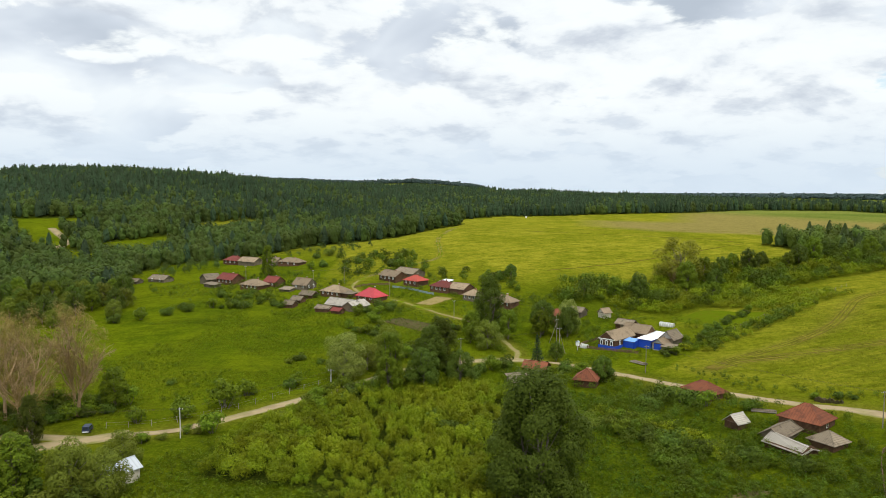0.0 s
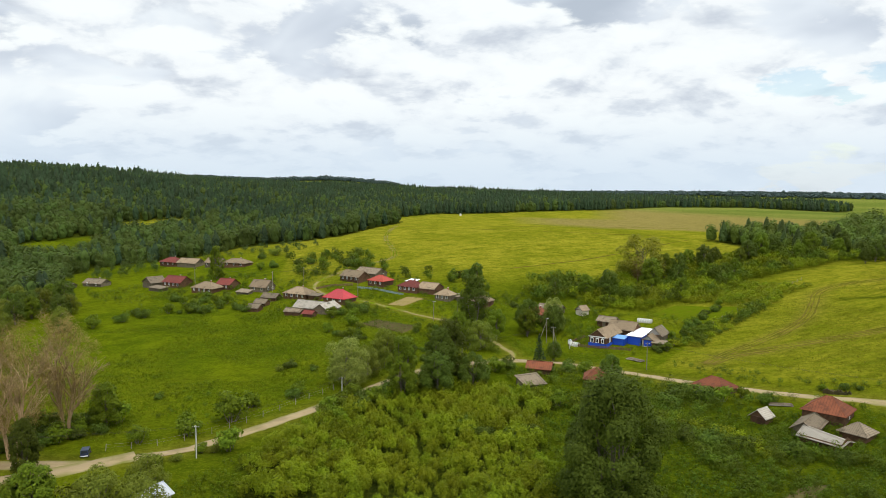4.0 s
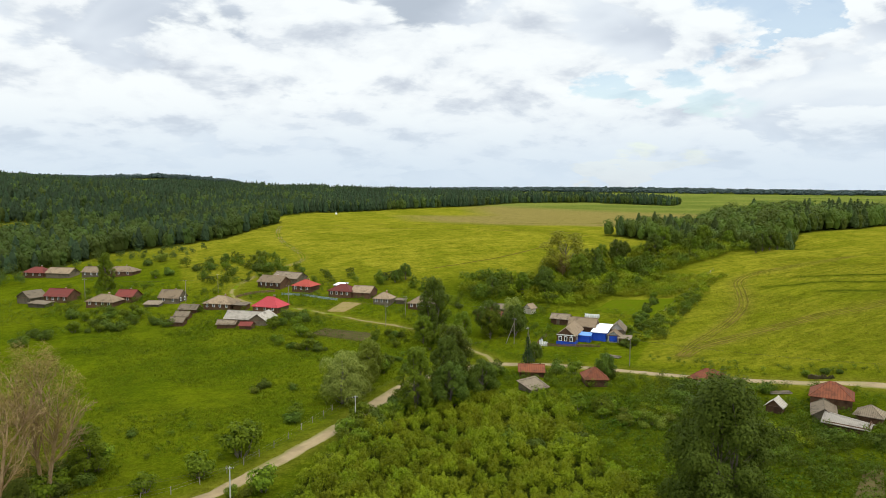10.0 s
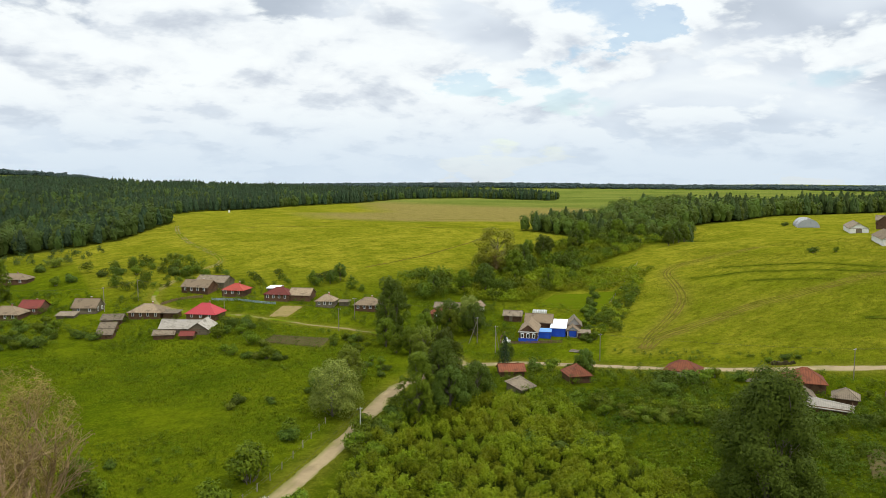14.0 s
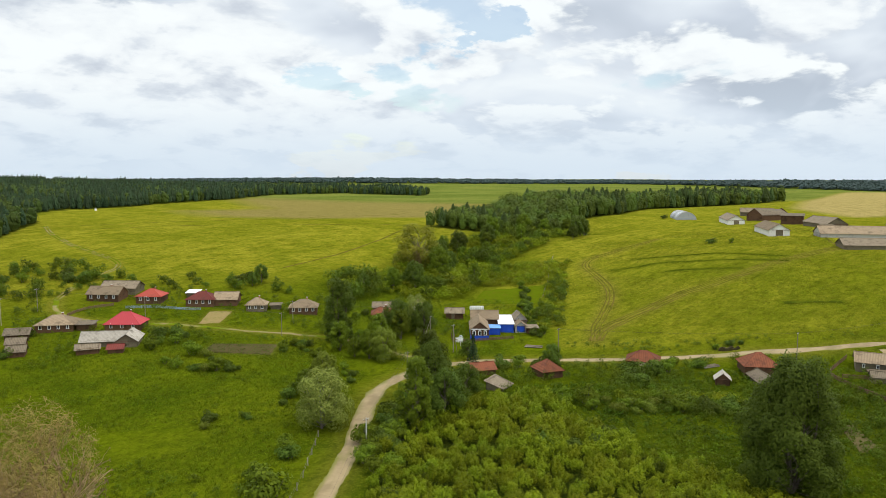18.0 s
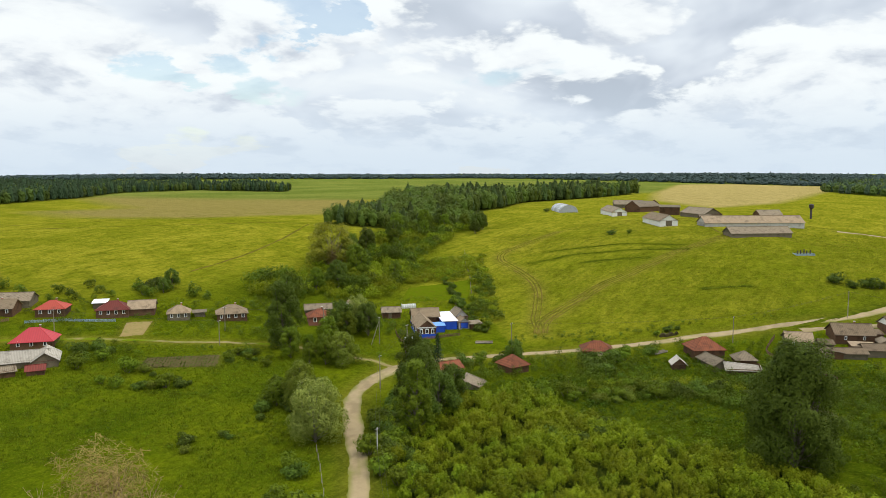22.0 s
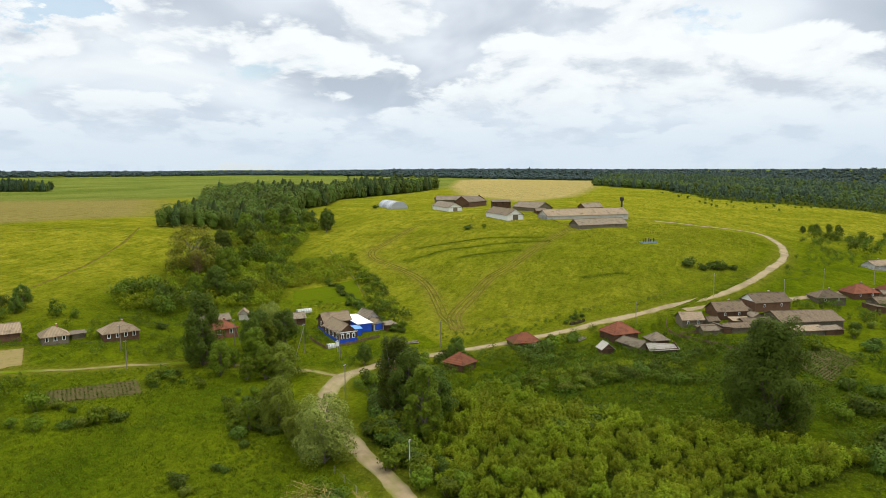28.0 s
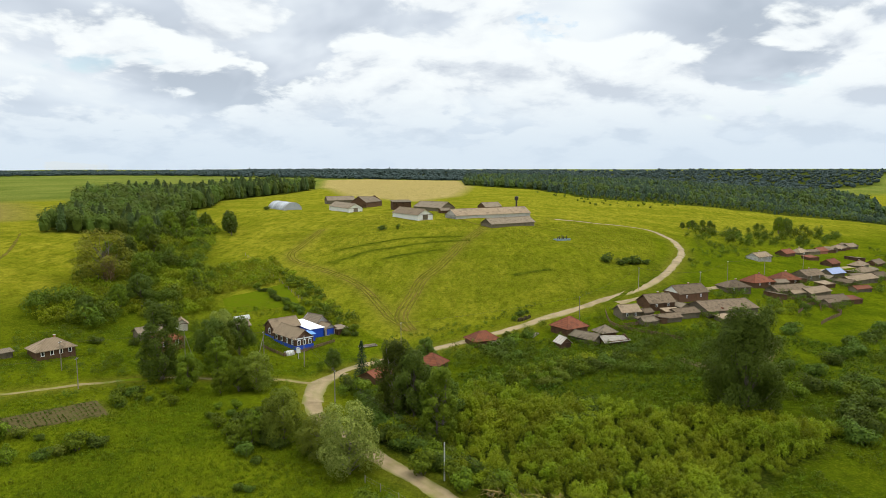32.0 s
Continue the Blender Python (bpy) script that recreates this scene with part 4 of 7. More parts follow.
def make_poplar(h, r, count, mat="leaf_poplar", stems=3, leaf=0.55, name="poplar_tree", low=0.04):
    """A dense oval tree on several stems, leafy almost to the ground."""
    wood, lobes = [], []
    tops = []
    for s in range(stems):
        a = s * 2.4 + rng.uniform(0, 1)
        foot = np.array((0.35 * math.cos(a), 0.35 * math.sin(a), -0.4))
        lean = r * rng.uniform(0.15, 0.5) * (stems > 1)
        top = np.array((lean * math.cos(a), lean * math.sin(a), h * rng.uniform(0.84, 0.95)))
        wood.append(limb(foot, top, 0.010 * h + 0.08, 0.05, 0.02, 7, 8))
        tops.append((foot, top))
        lobes.append((*top, r * 0.22, r * 0.42))
    m = 62
    for k in range(m):
        u = (k + 0.5) / m
        z = h * (low + (0.93 - low) * u)
        prof = (0.62 + 0.38 * math.sin(math.pi * min(1, 0.15 + 0.9 * u))) * math.sqrt(max(0.03, 1 - max(0, (u - 0.45) / 0.56) ** 2.2))
        a = k * 2.4 + rng.normal(0, 0.35)
        d = r * prof * rng.uniform(0.4, 0.82)
        lr = r * rng.uniform(0.16, 0.27)
        c = np.array((d * math.cos(a), d * math.sin(a), z))
        lobes.append((*c, lr, lr * rng.uniform(1.0, 1.7)))
        foot, top = tops[k % stems]
        t = min(0.95, max(0.05, (z - d * 0.9) / h))
        wood.append(limb(foot + (top - foot) * t, c, 0.08, 0.025, 0.06, 4, 3))
    crown = lobe_leaves(lobes, count, leaf, leaf * 0.62, shell=0.62, up=0.25)
    return plant(name, "tree", crown, np.concatenate(wood), mat)


def make_round_tree(h, r, count, mat, name, leaf=0.5, low=0.22, droop=0.0, m=26, puff=1.0, shell=0.55):
    wood, lobes = [], []
    wood.append(limb((0, 0, -0.4), (0, 0, h * 0.6), 0.014 * h + 0.1, 0.12, 0.02, 7, 5))
    for k in range(m):
        u = (k + 0.5) / m
        z = h * (low + (0.93 - low) * u)
        prof = math.sqrt(max(0.02, 1 - ((u - 0.36) / 0.68) ** 2))
        a = k * 2.4 + rng.normal(0, 0.3)
        d = r * prof * rng.uniform(0.45, 0.78)
        lr = puff * r * rng.uniform(0.27, 0.42) * (1.05 - 0.3 * u)
        c = (d * math.cos(a), d * math.sin(a), z)
        lobes.append((*c, lr, lr * rng.uniform(0.8, 1.15)))
        wood.append(limb((0, 0, max(0.2, z - h * 0.25) * 0.8), c, 0.09, 0.03, 0.08, 4, 3))
    crown = lobe_leaves(lobes, count, leaf, leaf * 0.6, shell=shell, drop=droop)
    return plant(name, "tree", crown, np.concatenate(wood), mat)


def make_bush(h, r, count, mat, name="bush", leaf=0.47, n=9):
    wood, lobes = [], []
    for k in range(n):
        a = k * 2.4 + rng.uniform(0, 0.6)
        d = r * rng.uniform(0.15, 0.68)
        lr = r * rng.uniform(0.32, 0.5)
        c = (d * math.cos(a), d * math.sin(a), max(lr * 0.5, h * rng.uniform(0.3, 1) - lr * 0.6))
        lobes.append((*c, lr, lr * rng.uniform(0.7, 1.15)))
        wood.append(limb((0.2 * math.cos(a), 0.2 * math.sin(a), -0.25), c, 0.05, 0.02, 0.06, 4, 2))
    crown = lobe_leaves(lobes, count, leaf, leaf * 0.62, shell=0.6)
    return plant(name, "bush", crown, np.concatenate(wood), mat, crown_name="leaves", wood_name="stem")


def make_spruce(h, r, name="spruce_tree"):
    wood = [limb((0, 0, -0.3), (0, 0, h), 0.16, 0.03, 0.0, 6, 4)]
    cs, ns = [], []
    for k in range(26):
        t = k / 26
        z, rr = h * (0.06 + 0.92 * t), r * (1 - t) ** 0.85 + 0.08
        m = max(5, int(16 * (1 - t)))
        for i in range(m):
            a = 6.283 * (i + 0.5 * (k % 2)) / m + rng.normal(0, 0.15)
            for f in (0.4, 0.72, 1.0):
                q = rr * f * rng.uniform(0.85, 1.12)
                cs.append((q * math.cos(a), q * math.sin(a), z - 0.28 * q + rng.normal(0, 0.05)))
                ns.append((math.cos(a) * 0.5 + rng.normal(0, 0.3), math.sin(a) * 0.5 + rng.normal(0, 0.3), 0.9))
    ns = np.array(ns)
    ns /= np.linalg.norm(ns, axis=1)[:, None]
    return plant(name, "tree", leaves_at(np.array(cs), ns, 0.62, 0.34), np.concatenate(wood), "needles")


def make_dead_tree(h, r, leaves, name="dying_birch_tree", stems=2):
    """A dying tree: bare forked limbs with fine twigs and scraps of dry leaf."""
    wood, cs = [], []

    def fork(a, way, length, rad, level):
        b = a + way * length
        wood.append(limb(a, b, rad, rad * 0.5, 0.05, 5 if level < 2 else 3, 3 if level < 2 else 2))
        if level == 3:
            cs.append(b)
            return
        for k in range((9, 6, 5)[level]):
            t = rng.uniform(0.35, 1.0) if k else 1.0
            side = rng.normal(0, 1, 3)
            side -= side.dot(way) * way
            side /= np.linalg.norm(side)
            w = way * 0.84 + side * rng.uniform(0.32, 0.66) + np.array([0, 0, 0.16])
            fork(a + (b - a) * t, w / np.linalg.norm(w), length * rng.uniform(0.42, 0.62), rad * 0.42, level + 1)
    for s in range(stems):
        a = 3.1 * s + rng.uniform(0, 1)
        w = np.array([0.16 * math.cos(a), 0.16 * math.sin(a), 1.0])
        fork(np.array([0.4 * math.cos(a), 0.4 * math.sin(a), -0.4]), w / np.linalg.norm(w), h * 0.5, 0.017 * h, 0)
    # fine twigs that fill the outline of the old crown
    lobes = []
    for k in range(46):
        u = (k + 0.5) / 46
        d = r * math.sqrt(max(0.04, 1 - ((u - 0.4) / 0.66) ** 2)) * rng.uniform(0.25, 0.8)
        lr = r * rng.uniform(0.16, 0.3)
        lobes.append((d * math.cos(k * 2.4), d * math.sin(k * 2.4), h * (0.22 + 0.74 * u), lr, lr * 1.5))
    twigs = lobe_leaves(lobes, 5200, 1.2, 0.065, shell=0.2)
    cs = np.array(cs)
    cs = cs[rng.choice(len(cs), min(leaves, len(cs)), replace=False)]
    n = rng.normal(size=(len(cs), 3))
    n /= np.linalg.norm(n, axis=1)[:, None]
    e = plant(name, "tree", leaves_at(cs, n, 0.42, 0.24), np.concatenate(wood), "leaf_dry", "dead_bark")
    part("twig_haze", quad_soup("twig_haze", twigs, M["twig"]), None, e)
    return e


def scatter(poly, spacing, seed, jitter=0.42):
    r = np.random.default_rng(seed)
    xs, ys = [p[0] for p in poly], [p[1] for p in poly]
    X, Y = np.meshgrid(np.arange(min(xs), max(xs), spacing), np.arange(min(ys), max(ys), spacing))
    X = X + r.uniform(-jitter, jitter, X.shape) * spacing
    Y = Y + r.uniform(-jitter, jitter, Y.shape) * spacing
    k = inside(poly, X, Y)
    return X[k], Y[k]


def grow(model, x, y, scale, label, group="", turn=None, flat=1.0):
    """A copy of a plant, rooted in the ground."""
    k = abs(hash((round(x * 10), round(y * 10)))) % 360 if turn is None else turn
    m = pose(x, y, gz(x, y) - 0.05, 0, 0, k) @ Matrix.Diagonal((scale * flat, scale * flat, scale, 1))
    ob = copy_thing(model, m)
    return tagged(ob, label, group=group)


poplars = [make_poplar(20, 6.0, 15000, stems=3, leaf=0.46), make_poplar(18, 5.2, 12000, stems=2, leaf=0.46)]
great_poplar = make_poplar(22, 10.5, 44000, stems=5, leaf=0.46)
broadleaf = [make_round_tree(12, 5.0, 6500, "leaf_dark", "broadleaf_tree", leaf=0.5), make_round_tree(12, 4.6, 6500, "leaf_mid", "broadleaf_tree", leaf=0.5)]
willows = [make_round_tree(12, 6.0, 15000, "leaf_silver", "willow_tree", leaf=0.34, low=0.1, droop=0.15, m=22, puff=1.12, shell=0.78), make_round_tree(10, 5.5, 9000, "leaf_yellow", "willow_tree", leaf=0.4, low=0.08, droop=0.1, m=20, puff=1.1, shell=0.75)]
spruce = make_spruce(9.4, 2.0)
dead_trees = [make_dead_tree(24, 7.5, 900), make_dead_tree(21, 6.5, 700)]
light_poplar = make_poplar(17, 4.6, 12000, mat="leaf_mid", stems=2, leaf=0.42)
ravine_tree = make_round_tree(20, 8.5, 9000, "leaf_olive", "broadleaf_tree", leaf=0.46, low=0.16, puff=0.8, m=34)
bushes = [make_bush(3.0, 2.4, 900, "leaf_mid", leaf=0.39), make_bush(2.4, 2.6, 900, "leaf_dark", leaf=0.39), make_bush(3.4, 2.2, 900, "leaf_mid", leaf=0.39), make_bush(2.2, 2.4, 800, "leaf_yellow", leaf=0.38)]
MODELS = poplars + [great_poplar] + broadleaf + willows + [spruce] + dead_trees + [ravine_tree, light_poplar] + bushes

grow(great_poplar, 16.2, 120.3, 1.0, "huge dark grey-green poplar with several stems in rank weeds", turn=20)
grow(poplars[0], 17.4, 258, 0.95, "tall dark poplar beside the lane", turn=40, flat=1.15)
grow(poplars[0], 0.6, 196.6, 0.86, "tall poplar at the road bend", turn=100, flat=1.05)
grow(poplars[1], -2.6, 192.2, 0.92, "bushy poplar at the edge of the thicket", turn=10, flat=1.1)
grow(light_poplar, -13.0, 186.0, 0.96, "light green poplar beside the gravel road", turn=200, flat=1.1)
grow(broadleaf[0], 5.5, 190.0, 0.85, "dark broadleaf tree at the edge of the thicket", turn=60)
grow(willows[0], -26.8, 200.5, 1.06, "rounded silver willow beside the gravel road", turn=0)
grow(willows[1], -15.8, 216.2, 1.08, "slender pale willow in the meadow edge", turn=120, flat=0.78)
grow(willows[1], -21.0, 208.0, 0.8, "pale low willow between two others beside the road", turn=50)
grow(willows[1], 15.3, 233, 0.9, "round yellow-green willow by the lane", turn=80)
grow(broadleaf[1], 10.0, 240, 0.5, "low green tree by the lane", turn=150)
grow(willows[0], 44.6, 253.6, 1.0, "tall silver-grey willow in a garden", turn=30, flat=0.72)
grow(broadleaf[1], 34.5, 249, 0.8, "leafy garden tree near the blue house", turn=70)
grow(spruce, 28.2, 210.2, 1.08, "slim dark spruce by the road junction", turn=0)
grow(broadleaf[0], 44.2, 195.8, 0.62, "dark round tree beside a red-roofed hut", turn=90)
grow(ravine_tree, 107.0, 325.5, 1.08, "half-bare broad tree above the gully", turn=15, flat=1.5)
grow(dead_trees[1], 103.5, 321.5, 0.6, "bare grey tree standing in the gully", turn=50)
grow(broadleaf[1], 118, 327, 1.05, "large dark tree above the gully", turn=110)
grow(broadleaf[0], 32.3, 334.6, 0.62, "dark tree behind the village street", turn=33)
grow(broadleaf[0], 26.5, 331.5, 0.45, "small dark tree behind the village street", turn=130)
for x, y, size, k in ((212, 318, 0.62, 0), (221, 323, 0.85, 0), (229, 326, 0.95, 0), (238, 330, 0.8, 1)):
    grow(broadleaf[k], x, y, size, "dark round tree in a clump below the wood", "clump trees")
for x, y, size, k in ((128, 333, 0.9, 0), (136, 340, 0.8, 1), (142, 336, 1.0, 0), (150, 342, 0.7, 0), (158, 332, 0.75, 1), (166, 338, 0.95, 0), (176, 345, 1.1, 1), (186, 350, 0.9, 0), (192, 338, 0.7, 1), (204, 347, 1.05, 1), (214, 340, 0.85, 1), (222, 348, 1.1, 0), (240, 344, 0.9, 1), (152, 326, 0.55, 1)):
    grow(broadleaf[k], x, y, size, ("dark leafy tree along the gully bottom", "light leafy tree along the gully bottom")[k], "gully trees")
for x, y, size in ((-1, 160, 1.7), (2.5, 156.5, 1.4), (5, 160, 1.2)):
    grow(bushes[1], x, y, size, "dark round bush standing in the thicket", "thicket bushes")
grow(dead_trees[0], -93.3, 161.2, 1.15, "tall dying birch with bare brown twigs", turn=0)
grow(dead_trees[0], -86.7, 171, 1.15, "tall dying birch with bare brown twigs", turn=140)
grow(dead_trees[1], -102, 168, 1.2, "bare brown birch in the roadside clump", turn=60)
grow(broadleaf[1], -80.5, 178, 0.85, "thinning green tree by the dying birches", turn=220)
grow(poplars[1], -87.5, 153.0, 0.62, "dark young tree at the roadside", turn=20)
for i, (x, y) in enumerate(zip(*scatter([(-182, 345), (-148, 342), (-128, 312), (-126, 285), (-150, 272), (-205, 290), (-250, 310)], 10.5, 36))):
    k = i % 4
    grow((willows[1], broadleaf[1], broadleaf[0], broadleaf[0])[k], x, y, rng.uniform(0.65, 1.0), ("rounded pale willow at the wood's foot", "leafy green tree at the wood's foot", "dark leafy tree at the wood's foot", "dark leafy tree at the wood's foot")[k], "wood edge trees")
for x, y, size, k, lab in ((12.6, 236.6, 0.72, 1, "leafy tree by the lane"), (23.1, 246, 0.85, 1, "leafy garden tree near the lane"), (35.8, 253, 1.0, 0, "dark garden tree behind the willow"), (18.8, 249.5, 0.42, 1, "small green tree by the lane"),
                           (-14.6, 218.6, 0.72, 1, "green tree in the meadow edge"), (-17.8, 222, 0.5, 1, "low tree in the meadow edge"), (-4, 186.5, 0.95, 0, "dark tree in the thicket edge"), (10.5, 248, 0.75, 1, "green tree beside the poplar"),
                           (43.5, 248.5, 0.9, 0, "dark garden tree near the brick house"), (35.3, 219.5, 0.5, 0, "low dark tree by the road junction"), (80.9, 297, 0.95, 0, "dark tree in the gully"), (104, 308, 1.2, 1, "broad tree in the gully"),
                           (120, 318, 0.8, 0, "dark tree in the gully")):
    grow(broadleaf[k], x, y, size, lab, "scattered trees")
for x, y, size, k, lab in ((72, 300, 0.75, 1, "leafy tree in the gully"), (60, 304, 0.6, 0, "dark low tree in the gully"),
                           (110, 292, 0.7, 1, "leafy tree in the gully"), (392, -13, 1.0, 1, "tall tree above the far houses"), (402, -22, 0.9, 0, "dark tree above the far houses"), (352, 56, 0.5, 0, "small tree on the slope"),
                           (362, 47, 0.5, 1, "small tree on the slope"), (372, 40, 0.45, 0, "small tree on the slope"), (345, 60, 0.45, 1, "small tree on the slope"), (336, 66, 0.4, 0, "small tree on the slope")):
    grow(broadleaf[k], x, y, size, lab, "scattered trees")
grow(willows[1], -59.2, 126.2, 0.85, "yellowish tree in front of the white shed", turn=33)
grow(broadleaf[1], -75.5, 126, 1.0, "broad green tree near a white shed", turn=70)
grow(willows[1], -65.8, 127, 0.98, "yellowish tree leaning over a white shed", turn=10)
grow(willows[1], -61.5, 138.5, 0.78, "small pale tree behind the white shed", turn=200)
grow(broadleaf[0], -85, 122, 1.0, "dark green tree by the roadside", turn=160)
grow(light_poplar, -91.0, 384, 1.0, "tall green poplar among the far houses", turn=70)
def bush_row(rows):
    """Single bushes: x, y, size, model."""
    for x, y, size, k in rows:
        grow(bushes[k], x, y, size, ("leafy green bush in the grass", "dark green bush in rank grass", "upright young bush in the meadow", "pale yellow-green bush in the meadow")[k], "meadow bushes")


# single bushes of the western meadow and below the street
bush_row(((-24.9, 294.5, 1.5, 1), (-19.9, 293.1, 1.3, 1), (-32, 282, 1.5, 0), (-29, 286, 1.2, 1), (-2.2, 258.5, 1.1, 0), (4, 259, 1.0, 1), (-25, 270, 1.5, 0), (-22, 267, 0.9, 3), (-25.5, 253, 1.3, 0), (-23, 251, 1.1, 1), (-28, 255, 0.9, 3), (-42.4, 221, 0.9, 1), (-36, 217.5, 0.6, 1), (-38.7, 195, 1.2, 0), (-50, 186, 1.3, 2),
          (-16.4, 219.5, 1.5, 1), (-15, 225, 1.4, 0), (-22.5, 221.5, 1.2, 1), (-11.5, 222, 1.6, 0), (-8, 228, 1.3, 1), (-19, 225, 0.9, 0), (-26, 218, 0.7, 1)))
# dark shrubs between the gravel road and the thicket
bush_row(((-11.7, 196.6, 1.5, 1), (-16.8, 189, 1.5, 1), (-20, 186, 1.3, 0), (-28, 181.5, 1.4, 0), (-23, 184, 1.4, 1), (1, 201.5, 1.6, 1), (5, 203, 1.4, 1), (-4, 199, 1.6, 1), (-8, 195, 1.7, 1), (-32, 175, 1.2, 0), (-13, 192, 1.6, 1), (9, 199, 1.5, 1)))
# behind the houses, on the edge of the field
bush_row(((-23.8, 391, 1.6, 1), (-21.6, 377, 1.9, 1), (-26, 382, 1.7, 1), (-39, 397, 1.5, 0), (-46, 402, 1.7, 1), (-52, 404, 1.5, 1), (-65, 402, 1.6, 1), (-71, 399, 1.4, 0), (-68, 448, 2.0, 3), (-75, 440, 1.6, 1), (30.3, 341.7, 1.5, 1), (24, 338, 1.5, 1), (20, 333, 1.3, 0), (-99, 329, 1.6, 1), (-81, 302, 1.4, 1), (-86, 305, 1.5, 1), (-104, 299, 1.5, 1), (-94, 322, 1.2, 0), (-108, 304, 1.4, 1)))
# along the meadow road
bush_row(((-52.9, 177, 2.1, 2), (-61, 169.8, 1.7, 0), (-70.4, 166.1, 1.2, 2), (-39.9, 192.1, 1.15, 1), (-50.5, 158.8, 1.65, 0), (-48.7, 186.8, 0.8, 0), (-73.7, 197, 0.7, 1), (-13.9, 194.4, 1.3, 0), (-25.4, 187.3, 1.5, 0), (-30.8, 179.7, 1.3, 0), (-43.7, 219.6, 0.85, 1), (-36.2, 215.7, 0.55, 1), (-45.5, 217, 0.7, 3)))
# about the junction and the gardens
bush_row(((11.4, 205.3, 1.3, 1), (19.2, 211.1, 1.5, 1), (15, 207.5, 1.5, 0), (38.6, 287.9, 1, 1), (41.9, 278.1, 1, 1), (45, 197, 1.9, 1), (216.7, 240.2, 1.15, 1), (222, 233, 0.8, 0), (361.8, 352, 1.2, 1), (36, 207, 1.4, 1), (40, 204, 1.3, 0), (30, 206, 1.2, 1), (43, 200, 1.2, 1)))
# in the overgrown ground by the great poplar
bush_row(((34.4, 98.5, 1.9, 1), (15.2, 96.7, 2.2, 1), (1.8, 101.9, 1.9, 1), (36.6, 83.6, 1.7, 1), (91.3, 83.4, 1.7, 1), (10, 98, 1.8, 1), (28, 104, 1.4, 0), (170.2, 116.2, 1, 1), (168.5, 120, 1.2, 1), (52, 98, 1.4, 1), (48, 92, 1.5, 1), (40, 86, 1.6, 1), (33, 92, 1.4, 1), (58, 84, 1.6, 1), (66, 78, 1.7, 1), (72, 72, 1.8, 1), (80, 70, 1.6, 1), (88, 60, 1.8, 1), (100, 52, 1.8, 1), (96, 82, 1.4, 1)))
bush_row(((104, 86, 1.1, 0), (112, 84, 1.2, 1), (118, 78, 1, 3), (128, 66, 1.3, 1), (75, 108, 1.2, 1), (84, 100, 1, 0), (92, 108, 1.1, 1)))
# below the eastern road
bush_row(((164.8, 133.6, 1.6, 1), (162.4, 128.2, 1.2, 1), (166.2, 123.1, 1.7, 1), (94.5, 170, 0.8, 1), (90, 172, 0.6, 0), (97, 168, 0.55, 1), (56, 178, 1.7, 1), (60, 174, 1.9, 1), (52, 175, 1.5, 1), (64, 172, 1.4, 0), (50, 171, 1.4, 1), (73, 168, 1.2, 1), (70, 174, 1, 0), (28, 172, 1.4, 2), (24, 176, 1.3, 2), (68, 133, 1.2, 1), (60, 138, 1.4, 1), (48, 147, 1.5, 1), (44, 150, 1.3, 1), (52, 143, 1.3, 1)))
bush_row(((39, 154, 1.3, 0), (12, 156, 1.5, 1), (8, 153, 1.4, 1)))
# in the western meadow
bush_row(((-33, 262, 1, 2), (-30, 257, 0.9, 1), (-24, 283, 1.2, 0), (-20, 287, 1, 1), (-34, 267, 0.8, 0), (-56, 318, 1.2, 1), (-70, 305, 1.3, 1), (-76, 318, 1.4, 0), (-82, 300, 1.4, 1), (-90, 312, 1.2, 1), (-96, 305, 1.5, 0), (-66, 300, 1.2, 1), (-110, 292, 1.5, 1), (-118, 285, 1.7, 0), (-126, 280, 1.6, 1), (-78, 330, 1.1, 0)))


# bushes of the gully and the garden hedges
GULLY = [(46, 308), (57, 323), (66, 327), (80, 322), (92, 324), (104, 334), (125, 343), (166, 348), (190, 360), (212, 357), (238, 349), (264, 351), (284, 361), (256, 345), (228, 333), (172, 312), (137, 302), (120, 287), (103, 282), (86, 276), (75, 281), (63, 292), (50, 294)]
HEDGE = [(66, 218), (74, 222), (84, 234), (95, 247), (104, 256), (116, 266), (122, 274), (114, 270), (98, 256), (86, 244), (78, 234), (70, 226)]
for i, (x, y) in enumerate(zip(*scatter(HEDGE, 3.8, 32))):
    grow(bushes[(1, 0, 1)[i % 3]], x, y, rng.uniform(0.6, 1.05), "dark hedge bush along the garden fence", "hedge bushes")
for i, (x, y) in enumerate(zip(*scatter([(-104, 152), (-78, 172), (-76, 182), (-96, 184), (-116, 165)], 4.6, 37))):
    grow(bushes[(1, 0)[i % 2]], x, y, rng.uniform(1.1, 1.8), "dark bush under the dying birches", "roadside bushes")
for i, (x, y) in enumerate(zip(*scatter([(-92, 112), (-62, 118), (-56, 128), (-68, 140), (-92, 146)], 6.0, 38))):
    grow(bushes[(1, 0, 3)[i % 3]], x, y, rng.uniform(1.2, 2.0), "leafy bush beside the white shed", "roadside bushes")


# bushes behind the village street, by the meadow road and in the far corner of the thicket
def bush_patch(poly, step, seed, lo, hi, kinds, lab):
    """Bushes scattered over a patch of ground."""
    for i, (x, y) in enumerate(zip(*scatter(poly, step, seed))):
        grow(bushes[kinds[i % len(kinds)]], x, y, rng.uniform(lo, hi), lab, "outlying bushes")


